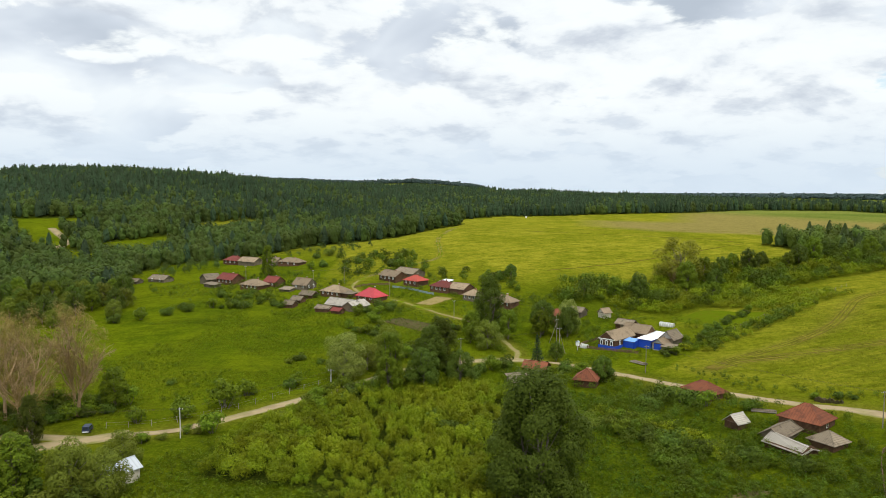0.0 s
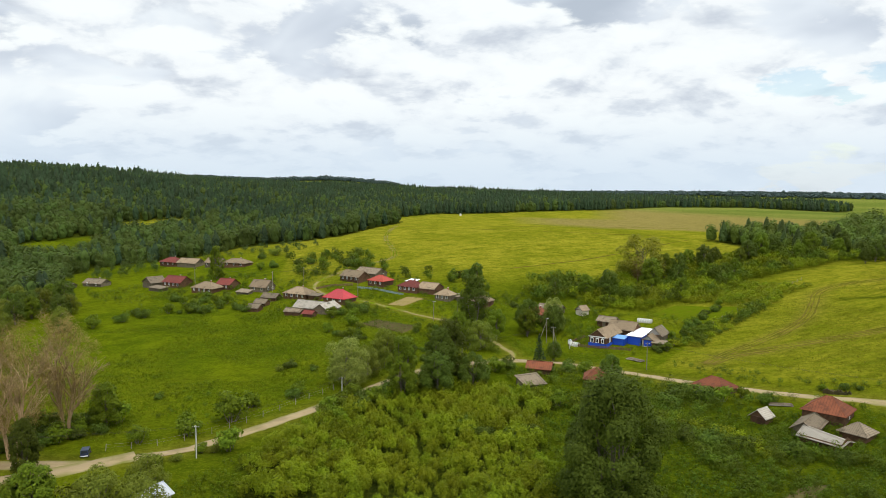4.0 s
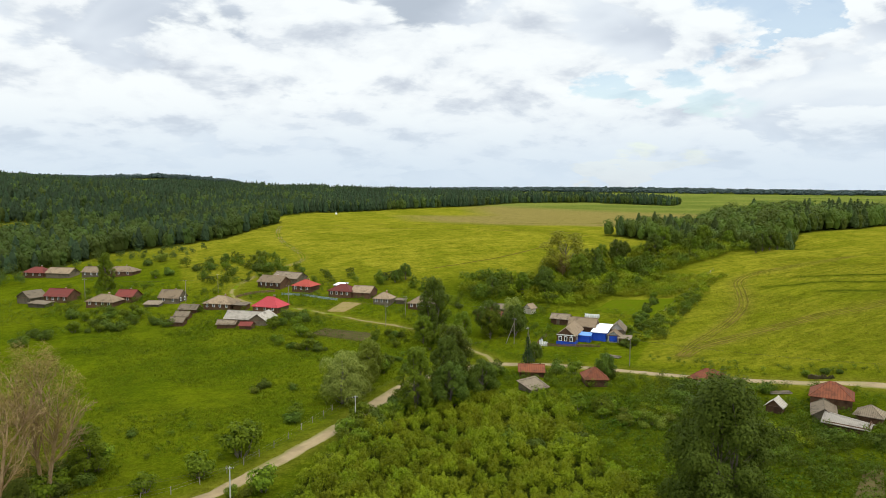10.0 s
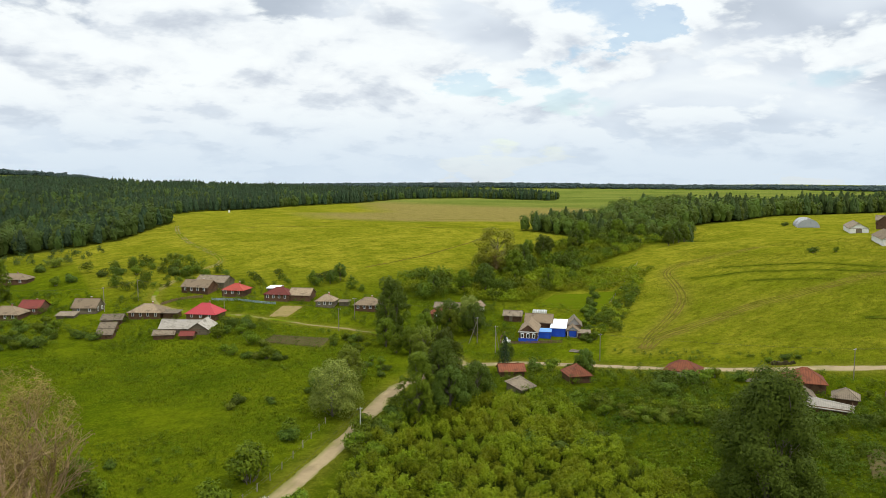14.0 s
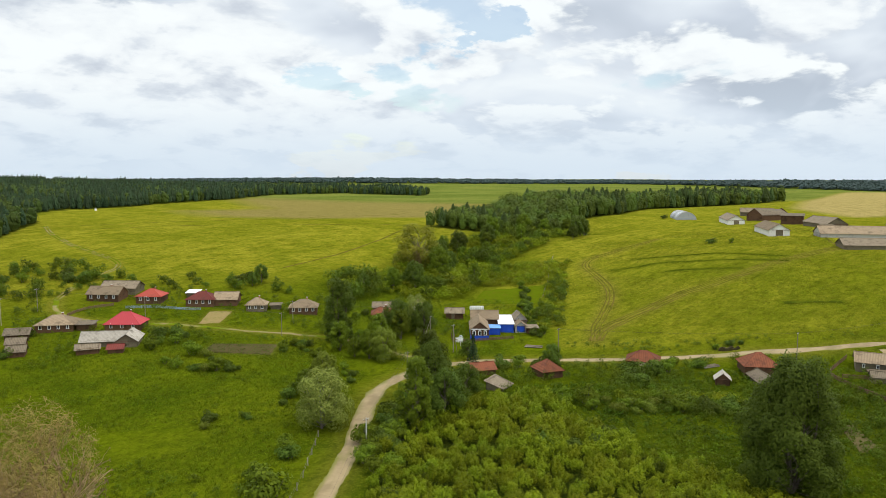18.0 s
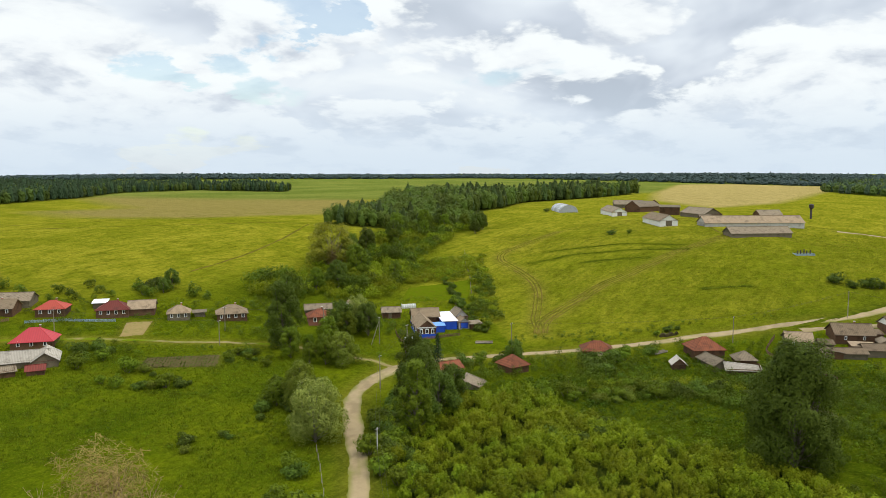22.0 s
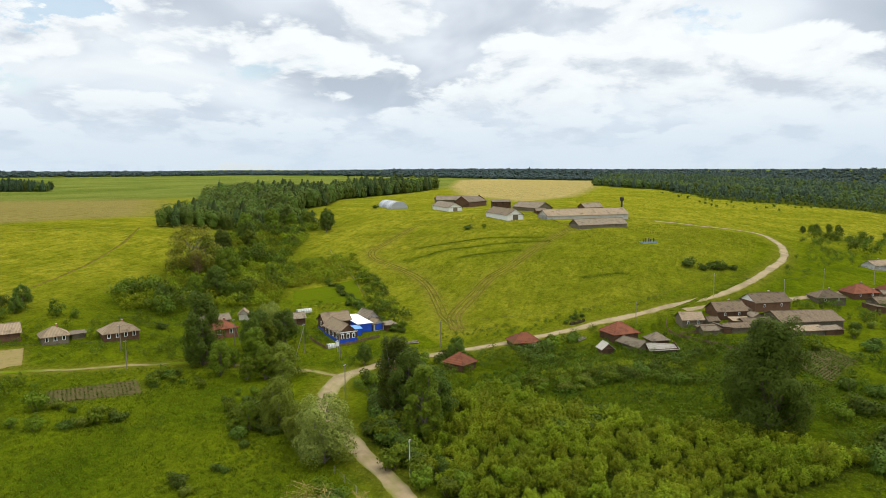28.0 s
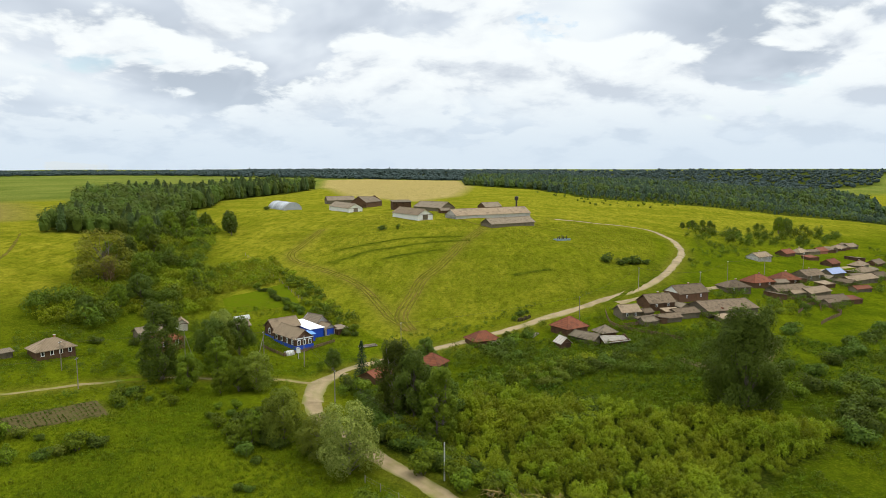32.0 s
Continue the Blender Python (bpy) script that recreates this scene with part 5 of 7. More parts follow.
bush_patch([(-91, 340), (-92, 301), (-74, 300), (-74, 330)], 6.5, 92, 0.6, 1.3, (1, 0, 1), "dark bush among the far gardens")
bush_patch([(-69, 153), (-57, 158.5), (-48, 166), (-50, 161), (-58, 153), (-67, 149)], 3.2, 93, 0.5, 0.9, (3, 0), "pale yellow-green bush along the road verge")
bush_patch([(31, 174), (39, 165), (48, 158), (31, 159), (24, 168)], 3.6, 95, 0.6, 1.1, (3, 0), "yellow-green bush in the nettle ground")
bush_patch([(4, 95), (15, 101), (36, 90), (43, 78), (20, 80)], 6.0, 96, 1.0, 1.8, (1, 0, 1), "large dark bush in rank grass")
bush_patch([(-15, 232), (-19, 216), (4, 224), (7, 242)], 5.2, 97, 0.5, 1.2, (1, 0), "dark bush near the willows")
bush_patch([(-11, 198), (-22, 187), (-32, 173), (-42, 161), (-37, 160), (-27, 171), (-16, 185), (-5, 191)], 4.6, 101, 0.8, 1.4, (1, 1, 0), "dark bush along the roadside edge of the thicket")
bush_patch([(-29, 267), (-27, 245), (-18, 252), (-23, 270)], 6.0, 99, 0.5, 1.0, (1, 0), "dark bush below the vegetable plot")
bush_patch([(-4, 260), (0.7, 247), (9.5, 254), (4, 264)], 4.6, 100, 0.4, 0.9, (0, 1), "leafy bush beside the lane")


def stuff(name, protos, x, y, scale, mat, label, category, tilt=None):
    """Many plants joined into one object. protos: leaf faces (N, 3, 3) each; tone goes plant by plant."""
    out, tone = [], []
    z = ground_z(x, y)
    turn = rng.uniform(0, 6.283, len(x))
    for k in range(len(x)):
        p = protos[k % len(protos)]
        c, s = math.cos(turn[k]), math.sin(turn[k])
        q = p @ np.array([[c, s, 0], [-s, c, 0], [0, 0, 1]]) * scale[k] + np.array([x[k], y[k], z[k] - 0.05])
        out.append(q)
        tone.append(np.full(len(p), rng.random()))
    me = quad_soup(name, np.concatenate(out), M[mat], np.concatenate(tone))
    return tagged(new(name, me), label, category, kind="stuff")


def tuft_quads(h, r, count):
    """A tuft of grass: upright blade sprays that lean outwards."""
    a = rng.uniform(0, 6.283, count)
    d = r * np.sqrt(rng.random(count))
    foot = np.column_stack([d * np.cos(a), d * np.sin(a), np.full(count, -0.08)])
    lean = rng.normal(0, 0.35, (count, 2))
    top = foot + np.column_stack([h * lean[:, 0], h * lean[:, 1], h * rng.uniform(0.7, 1.2, count)])
    w = rng.normal(size=(count, 2))
    w = 0.13 * w / np.linalg.norm(w, axis=1)[:, None]
    side = np.column_stack([w, np.zeros(count)])
    return np.stack([foot + side, top, foot - side], 1)


def shrub_quads(h, r, count, leaf):
    lobes = []
    for k in range(8):
        a = k * 2.4 + rng.uniform(0, 1)
        d = r * rng.uniform(0.1, 0.7)
        lr = r * rng.uniform(0.3, 0.48)
        lobes.append((d * math.cos(a), d * math.sin(a), h * rng.uniform(0.35, 1.0) - lr * 0.4, lr, lr * rng.uniform(1.0, 1.7)))
    return lobe_leaves(lobes, count, leaf, leaf * 0.55, shell=0.5)


def sprout_quads(h, r, count, leaf):
    """A young shrub: a dome of many upright leafy shoots."""
    lobes = []
    n = 13
    for k in range(n):
        a = k * 2.4 + rng.uniform(0, 1)
        d = r * math.sqrt((k + 0.5) / n) * rng.uniform(0.85, 1.1)
        top = h * (1 - 0.36 * (d / r) ** 2) * rng.uniform(0.8, 1.12)
        rz = rng.uniform(0.7, 1.1)
        lobes.append((d * math.cos(a), d * math.sin(a), max(rz * 0.6, top - rz), r * rng.uniform(0.2, 0.3), rz))
    upper = lobe_leaves(lobes, int(count * 0.85), leaf, leaf * 0.6, shell=0.5, up=0.6)
    lower = lobe_leaves([(0, 0, h * 0.4, r * 0.8, h * 0.36)], int(count * 0.15), leaf * 1.4, leaf * 0.8, shell=0.5)
    return np.concatenate([upper, lower])


for name, poly, step, seed, lo, hi, lab in (
        ("field_bushes", [(-60, 380), (-20, 395), (-4, 372), (22, 345), (40, 318), (32, 312), (8, 338), (-30, 362), (-60, 365)], 9.0, 34, 0.7, 1.6, "dark bushes along the field edge behind the houses"),
        ("field_bushes", [(-64, 420), (-34, 401), (-19, 370), (-8, 392), (-24, 425)], 8.0, 91, 0.8, 1.8, "dark bushes on the field edge above the street"),
        ("slope_bushes", [(270, 70), (330, 60), (400, 10), (430, -40), (380, -60), (330, 0), (280, 45)], 14.0, 35, 1.0, 2.1, "dark bushes on the slope above the eastern houses"),
        ("pasture_bushes", [(470, 110), (560, 130), (680, 160), (600, 60), (560, 10), (480, 60)], 17.0, 98, 0.4, 0.9, "small dark bushes scattered on the upland pasture")):
    bx, by = scatter(poly, step, seed)
    stuff(name, [shrub_quads(2.7, 2.4, 420, 0.46) for _ in range(5)], bx, by, rng.uniform(lo, hi, len(bx)), "scrub", lab, "bushes")

tx, ty = scatter(THICKET, 2.6, 41)
keep = line_distance(VALLEY_ROAD, tx, ty) > 5.5
tx, ty = tx[keep], ty[keep]
size = rng.uniform(0.62, 1.3, len(tx)) * (1 + 0.25 * value_noise(tx, ty, 16, 42))
stuff("thicket", [sprout_quads(rng.uniform(3.0, 4.5), rng.uniform(1.2, 1.8), 760, 0.26) for _ in range(12)], tx, ty, size, "leaf", "dense yellow-green thicket of young shrubs", "shrubs")

gx, gy = scatter(GULLY, 3.7, 31)
split = value_noise(gx, gy, 14, 61) + rng.normal(0, 0.35, len(gx))
stuff("gully_scrub", [sprout_quads(rng.uniform(3.2, 4.6), rng.uniform(2.0, 2.8), 340, 0.45) for _ in range(8)], gx[split > -0.3], gy[split > -0.3], rng.uniform(0.55, 1.4, int((split > -0.3).sum())), "leaf", "dense light green scrub filling the gully", "shrubs")
stuff("gully_scrub", [sprout_quads(rng.uniform(3.6, 5.2), rng.uniform(2.0, 2.8), 340, 0.45) for _ in range(8)], gx[split <= -0.3], gy[split <= -0.3], rng.uniform(0.6, 1.6, int((split <= -0.3).sum())), "scrub", "dense dark green scrub filling the gully", "shrubs")
gx, gy = scatter([(102, 281), (125, 263), (140, 268), (157, 277), (150, 290), (137, 301), (118, 288)], 3.4, 33)
stuff("gully_scrub", [sprout_quads(2.8, 2.2, 240, 0.46) for _ in range(6)], gx, gy, rng.uniform(0.6, 1.3, len(gx)), "leaf", "light green scrub at the head of the garden", "shrubs")
gx, gy = scatter([(-120, 455), (-98, 490), (-62, 492), (-40, 470), (-55, 440), (-75, 455)], 7, 39)
gx, gy = gx[::2], gy[::2]
stuff("wood_edge_scrub", [shrub_quads(3.4, 2.4, 220, 0.5) for _ in range(7)], gx, gy, rng.uniform(0.6, 1.4, len(gx)), "forest", "dark scrub between the far houses and the wood", "shrubs")
gx, gy = scatter([(-185, 440), (-170, 400), (-140, 400), (-128, 430), (-150, 462)], 9, 62)
stuff("wood_edge_scrub", [shrub_quads(8.0, 3.4, 420, 0.6) for _ in range(7)], gx, gy, rng.uniform(0.6, 1.2, len(gx)), "forest", "leafy trees crowding behind the pale house", "shrubs")

gx, gy = scatter([(125, 263), (99, 246), (86, 237), (76, 226), (84, 224), (106, 240), (130, 258), (142, 268)], 2.9, 81)
pick = rng.random(len(gx)) < 0.55
stuff("hedge_scrub", [sprout_quads(2.8, 1.9, 240, 0.42) for _ in range(6)], gx[pick], gy[pick], rng.uniform(0.5, 1.3, int(pick.sum())), "scrub", "dark hedge scrub along the garden edge", "shrubs")
stuff("hedge_scrub", [sprout_quads(2.4, 1.9, 240, 0.42) for _ in range(6)], gx[~pick], gy[~pick], rng.uniform(0.5, 1.3, int((~pick).sum())), "leaf", "light green hedge scrub along the garden edge", "shrubs")

RANK = [(-15, 200), (25, 192), (75, 160), (90, 130), (95, 100), (70, 60), (30, 70), (0, 90), (-30, 95), (-60, 110), (-60, 140), (-45, 160), (-30, 178)]
wx, wy = scatter(RANK, 1.35, 43)
keep = (line_distance(STREET_EAST, wx, wy) > 4) & (line_distance(VALLEY_ROAD, wx, wy) > 4) & ~inside(POTATOES, wx, wy) & ~inside(THICKET, wx, wy) & (value_noise(wx, wy, 11, 44) > -0.75)
wx, wy = wx[keep], wy[keep]
nettles = wx + 0.4 * (wy - 110) + 8 * value_noise(wx, wy, 10, 59) > 36
nettles |= value_noise(wx, wy, 13, 58) > 0.55
for sel, mat, lab in ((~nettles, "weed", "rank tall weeds and grass below the road"), (nettles, "nettle", "dark nettle beds in the overgrown gardens")):
    sx, sy = wx[sel], wy[sel]
    stuff("tall_weeds", [shrub_quads(0.9, 0.9, 19, 0.40) for _ in range(7)], sx, sy, rng.uniform(0.5, 1.3, len(sx)) * (1 + 0.4 * value_noise(sx, sy, 9, 60)), mat, lab, "weeds")
hx, hy = scatter([(34, 168), (44, 160), (52, 148), (54, 136), (60, 138), (56, 152), (48, 164), (38, 172)], 1.7, 102)
stuff("tall_weeds", [sprout_quads(1.9, 1.2, 150, 0.3) for _ in range(6)], hx, hy, rng.uniform(0.6, 1.2, len(hx)), "leaf", "light green strip of tall weeds above a dark hedge", "weeds")
hx, hy = scatter([(37, 158), (45, 156), (48, 146), (49, 133), (43, 132), (42, 146)], 2.3, 103)
stuff("hedge_scrub", [sprout_quads(2.4, 1.6, 220, 0.36) for _ in range(6)], hx, hy, rng.uniform(0.7, 1.25, len(hx)), "scrub", "dark hedge of scrub across the nettle ground", "shrubs")
rows_x, rows_y = [], []
for k in range(16):
    a, b = np.array((56.8, 101.2)) + (k / 15) * (np.array((72.8, 109.2)) - np.array((56.8, 101.2))), np.array((79.5, 91.0)) + (k / 15) * (np.array((88.8, 96.2)) - np.array((79.5, 91.0)))
    for t in np.arange(0, 1, 0.024):
        rows_x.append(a[0] + (b[0] - a[0]) * t)
        rows_y.append(a[1] + (b[1] - a[1]) * t)
rows_x, rows_y = np.array(rows_x), np.array(rows_y)
for k in range(9):
    a, b = np.array((-22.0, 270.5)) + (k + 0.25) / 9 * np.array((6.2, 6.1)), np.array((-7.4, 257.0)) + (k + 0.25) / 9 * np.array((6.4, 6.6))
    row = a + (b - a) * np.arange(0.03, 0.97, 0.045)[:, None]
    rows_x, rows_y = np.append(rows_x, row[:, 0]), np.append(rows_y, row[:, 1])
stuff("potato_plants", [shrub_quads(0.55, 0.4, 16, 0.3) for _ in range(6)], rows_x, rows_y, rng.uniform(0.6, 1.2, len(rows_x)), "nettle", "rows of potato plants on dark soil", "crop")

MEADOW = [(-140, 175), (-70, 168), (-30, 195), (0, 222), (15, 232), (10, 260), (-20, 290), (-70, 300), (-140, 265), (-160, 220)]
wx, wy = scatter(MEADOW, 1.35, 45)
keep = (value_noise(wx, wy, 18, 46) > -0.4) & (line_distance(STREET_WEST, wx, wy) > 4) & (line_distance(VALLEY_ROAD, wx, wy) > 4.5)
wx, wy = wx[keep], wy[keep]
keep = ~inside(PLOTS[0], wx, wy)
wx, wy = wx[keep], wy[keep]
tall = (value_noise(wx, wy, 9, 85) + 0.6 * value_noise(wx, wy, 3.5, 86) > 0.42) & (rng.random(len(wx)) < 0.8)
stuff("meadow_weeds", [shrub_quads(0.75, 0.9, 15, 0.34) for _ in range(7)], wx[tall], wy[tall], rng.uniform(0.5, 1.3, int(tall.sum())), "weed", "clumps of tall weeds in the meadow", "weeds")
stuff("meadow_grass", [tuft_quads(0.55, 0.7, 10) for _ in range(9)], wx, wy, rng.uniform(0.5, 1.25, len(wx)), "meadow", "uncut meadow grass in tufts", "grass")
VILLAGE = [(-25, 282), (0, 262), (20, 228), (45, 215), (75, 230), (100, 262), (60, 290), (30, 320), (0, 345), (-40, 370), (-110, 400), (-150, 370), (-110, 300), (-60, 285)]
wx, wy = scatter(VILLAGE, 1.9, 47)
keep = (value_noise(wx, wy, 12, 48) > -0.1) & (line_distance(STREET_WEST, wx, wy) > 3) & (line_distance(STREET_EAST, wx, wy) > 3.5)
wx, wy = wx[keep], wy[keep]
keep = ~inside(PLOTS[0], wx, wy) & ~inside(DIRT, wx, wy)
wx, wy = wx[keep], wy[keep]
stuff("garden_weeds", [shrub_quads(0.7, 1.0, 15, 0.4) for _ in range(7)], wx, wy, rng.uniform(0.4, 1.3, len(wx)), "weed", "overgrown weeds and grass round the houses", "weeds")
wx, wy = scatter([(70, 205), (110, 150), (165, 112), (290, 95), (300, 250), (200, 300), (150, 270), (110, 245)], 1.9, 49)
keep = (value_noise(wx, wy, 22, 50) > -0.25) & (line_distance(STREET_EAST, wx, wy) > 4)
wx, wy = wx[keep], wy[keep]
stuff("dry_grass", [tuft_quads(0.45, 0.8, 8) for _ in range(7)], wx, wy, rng.uniform(0.5, 1.2, len(wx)), "dry_grass", "sun-dried grass tufts on the hill", "grass")


# ---- woods ----
def crown_core(h, r, rings, sides=6):
    """The closed, uneven inner mass of a crown. rings: height and radius, as shares."""
    rows = []
    a0 = rng.uniform(0, 6.283)
    for k, (u, f) in enumerate(rings):
        a = a0 + (np.arange(sides) + 0.5 * (k % 2)) / sides * 6.283
        rr = r * f * rng.uniform(0.72, 1.22, sides)
        rows.append(np.column_stack([rr * np.cos(a), rr * np.sin(a), h * (u + rng.uniform(-0.05, 0.05, sides))]))
    tip = np.array([rng.normal(0, 0.1 * r), rng.normal(0, 0.1 * r), h])
    out = []
    for lo, hi in zip(rows, rows[1:]):
        for k in range(sides):
            n = (k + 1) % sides
            out += [(lo[k], lo[n], hi[k]), (lo[n], hi[n], hi[k])]
    out += [(rows[-1][k], rows[-1][(k + 1) % sides], tip) for k in range(sides)]
    return np.array(out)


def wood_leaf(h, r, count, leaf):
    lobes = [(0, 0, h * 0.62, r, h * 0.36)]
    for k in range(6):
        a = k * 1.05 + rng.uniform(0, 0.6)
        lobes.append((0.55 * r * math.cos(a), 0.55 * r * math.sin(a), h * rng.uniform(0.35, 0.8), r * 0.5, h * 0.17))
    sprays = lobe_leaves(lobes, count, leaf, leaf, shell=0.9, up=0.5, stray=0.12, rough=0.015, whole=0.6)
    return np.concatenate([crown_core(h * 0.88, r * 0.76, ((0.10, 0.7), (0.38, 1.0), (0.68, 0.86), (0.88, 0.5))), sprays])


def wood_needle(h, r, count, leaf):
    t = rng.random(count) ** 1.15
    a = rng.uniform(0, 6.283, count)
    rr = r * (1 - t ** 1.5) ** 0.8 * rng.uniform(0.75, 1.1, count) + 0.1
    c = np.column_stack([rr * np.cos(a), rr * np.sin(a), h * (0.14 + 0.85 * t)])
    n = np.column_stack([np.cos(a), np.sin(a), np.full(count, 0.9)]) + rng.normal(0, 0.16, (count, 3))
    sprays = leaves_at(c, n / np.linalg.norm(n, axis=1)[:, None], leaf, leaf * 0.8)
    return np.concatenate([crown_core(h * 0.95, r * 0.8, ((0.08, 0.8), (0.32, 1.0), (0.62, 0.8), (0.85, 0.42))), sprays])


def wood(poly, name, seed, near, label, conifers, tall=15.0, clearings=(), count=46, leaf=1.9, mats=("forest", "conifer"), young=None, wide=1.0):
    """One wood: trees by distance from the village, in two kinds."""
    x, y = scatter(poly, near, seed)
    r = np.random.default_rng(seed)
    for a, b, c in clearings:
        k = np.hypot(x - a, y - b) > c
        x, y = x[k], y[k]
    d = np.hypot(x - 0, y - 150)
    k = r.random(len(x)) < np.clip((600 / d) ** 1.15, 0.08, 1)
    x, y, d = x[k], y[k], d[k]
    cone = (conifers(x, y) + 0.35 * value_noise(x, y, 70, seed)) > r.random(len(x))
    size = r.uniform(0.72, 1.15, len(x)) * (1 + 0.2 * value_noise(x, y, 45, seed + 1))
    if young is not None:
        size = size * young(x, y)
    for kind, mat, sel in (("broadleaf", mats[0], ~cone), ("conifer", mats[1], cone)):
        for band, n, big in ((d < 560, count, leaf), (d >= 560, int(count * 0.4), leaf * 1.25)):
            hit = sel & band
            if hit.sum() < 3:
                continue
            make = wood_leaf if kind == "broadleaf" else wood_needle
            w = 3.8 if kind == "broadleaf" else 3.2
            protos = [make(tall * (0.88 if kind == "broadleaf" else 0.98), w * wide, n, big) for _ in range(8)]
            stuff(name, protos, x[hit], y[hit], size[hit] * np.clip((d[hit] / 600) ** 0.3, 1, 1.5), mat, label + (" of broadleaf trees" if kind == "broadleaf" else " of dark conifers"), "forest")


wood(LEFT_WOOD, "hillside_forest", 51, 5.9, "wooded hillside", lambda x, y: np.clip((y - 600 - 0.1 * x) / 110, 0.02, 0.72),
     clearings=WOOD_GAPS, tall=13.0, count=88, leaf=1.05, wide=0.95)
wood(PINE_WOOD, "pine_wood", 52, 5.6, "wood between the fields", lambda x, y: np.clip((x - 230) / 500, 0.06, 0.32), tall=14.0, count=190, leaf=0.95, mats=("grove", "grove_pine"), young=lambda x, y: (1 + 0.2 * value_noise(x, y, 9, 88)) * np.clip(0.82 + (x - 200) / 700, 0.82, 1.1))
# the farther woods take leaf colours with the haze tinted in
wood(EAST_WOOD, "eastern_forest", 53, 9.5, "forest beyond the hill", lambda x, y: 0.45 + 0 * x, tall=12, count=56, leaf=1.3, wide=1.4, mats=("forest", "east_wood_hazed"), young=lambda x, y: np.clip((np.hypot(x - 300, y - 60) - 240) / 260, 0.32, 1))
wood(FAR_WOOD, "distant_forest", 54, 15.0, "distant forest on the horizon", lambda x, y: 0.1 + 0 * x, tall=8.5, count=40, leaf=2.2, wide=2.0, mats=("far_wood_hazed", "far_wood_hazed"))
wood([(-760, 1960), (-300, 1990), (40, 2020), (130, 2090), (120, 2150), (-300, 2170), (-760, 2120)], "ridge_forest", 56, 6.5, "distant forest on the northern ridge", lambda x, y: 0.1 + 0 * x, tall=8.5, count=60, leaf=2.0, wide=1.5, mats=("far_wood_hazed", "far_wood_hazed"))


# ---- houses ----
def window_meshes():
    # one carved casing: outline with sill ears and a peaked head, open in the middle
    outer = [(-0.72, -0.14), (0.72, -0.14), (0.72, 0.0), (0.62, 0.0), (0.62, 1.5), (0.72, 1.5), (0.72, 1.72), (0.0, 2.02), (-0.72, 1.72), (-0.72, 1.5), (-0.62, 1.5), (-0.62, 0.0), (-0.72, 0.0)]
    inner = [(-0.40, 0.0), (0.40, 0.0), (0.40, 0.0), (0.40, 0.0), (0.40, 1.5), (0.40, 1.5), (0.40, 1.5), (0.0, 1.5), (-0.40, 1.5), (-0.40, 1.5), (-0.40, 1.5), (-0.40, 0.0), (-0.40, 0.0)]
    bm = bmesh.new()
    loops = [[bm.verts.new((x, y, z)) for x, z in ring] for ring in (outer, inner) for y in (-0.07, 0.02)]
    n = len(outer)
    for r, q in ((0, 2), (3, 1), (1, 0), (2, 3)):
        for i in range(n):
            k = (i + 1) % n
            bm.faces.new((loops[r][i], loops[r][k], loops[q][k], loops[q][i]))
    bmesh.ops.remove_doubles(bm, verts=bm.verts, dist=0.001)
    bmesh.ops.recalc_face_normals(bm, faces=bm.faces)
    me = bpy.data.meshes.new("window")
    bm.to_mesh(me)
    bm.free()
    me.materials.append(M["white_paint"])
    p = Geo().box(-0.40, 0.40, -0.025, 0.0, 0, 1.5)
    return me, p.mesh("pane", M["glass"])


WIN_FRAME, WIN_PANE = window_meshes()


def add_window(parent, x, y, z, turn, scale=1.0):
    w = new("window", WIN_FRAME)
    w.parent = parent
    w.matrix_basis = pose(x, y, z, 0, 0, turn) @ Matrix.Scale(scale, 4)
    p = new("pane", WIN_PANE)
    p.parent = w
    return w


def windows_along(parent, n, x0, x1, y, z, turn, scale=1.0):
    """n windows on a wall; turn 0: the wall faces -y."""
    for k in range(n):
        t = x0 + (x1 - x0) * (k + 0.5) / n
        if turn in (0, 180):
            add_window(parent, t, y, z, turn, scale)
        else:
            add_window(parent, y, t, z, turn, scale)


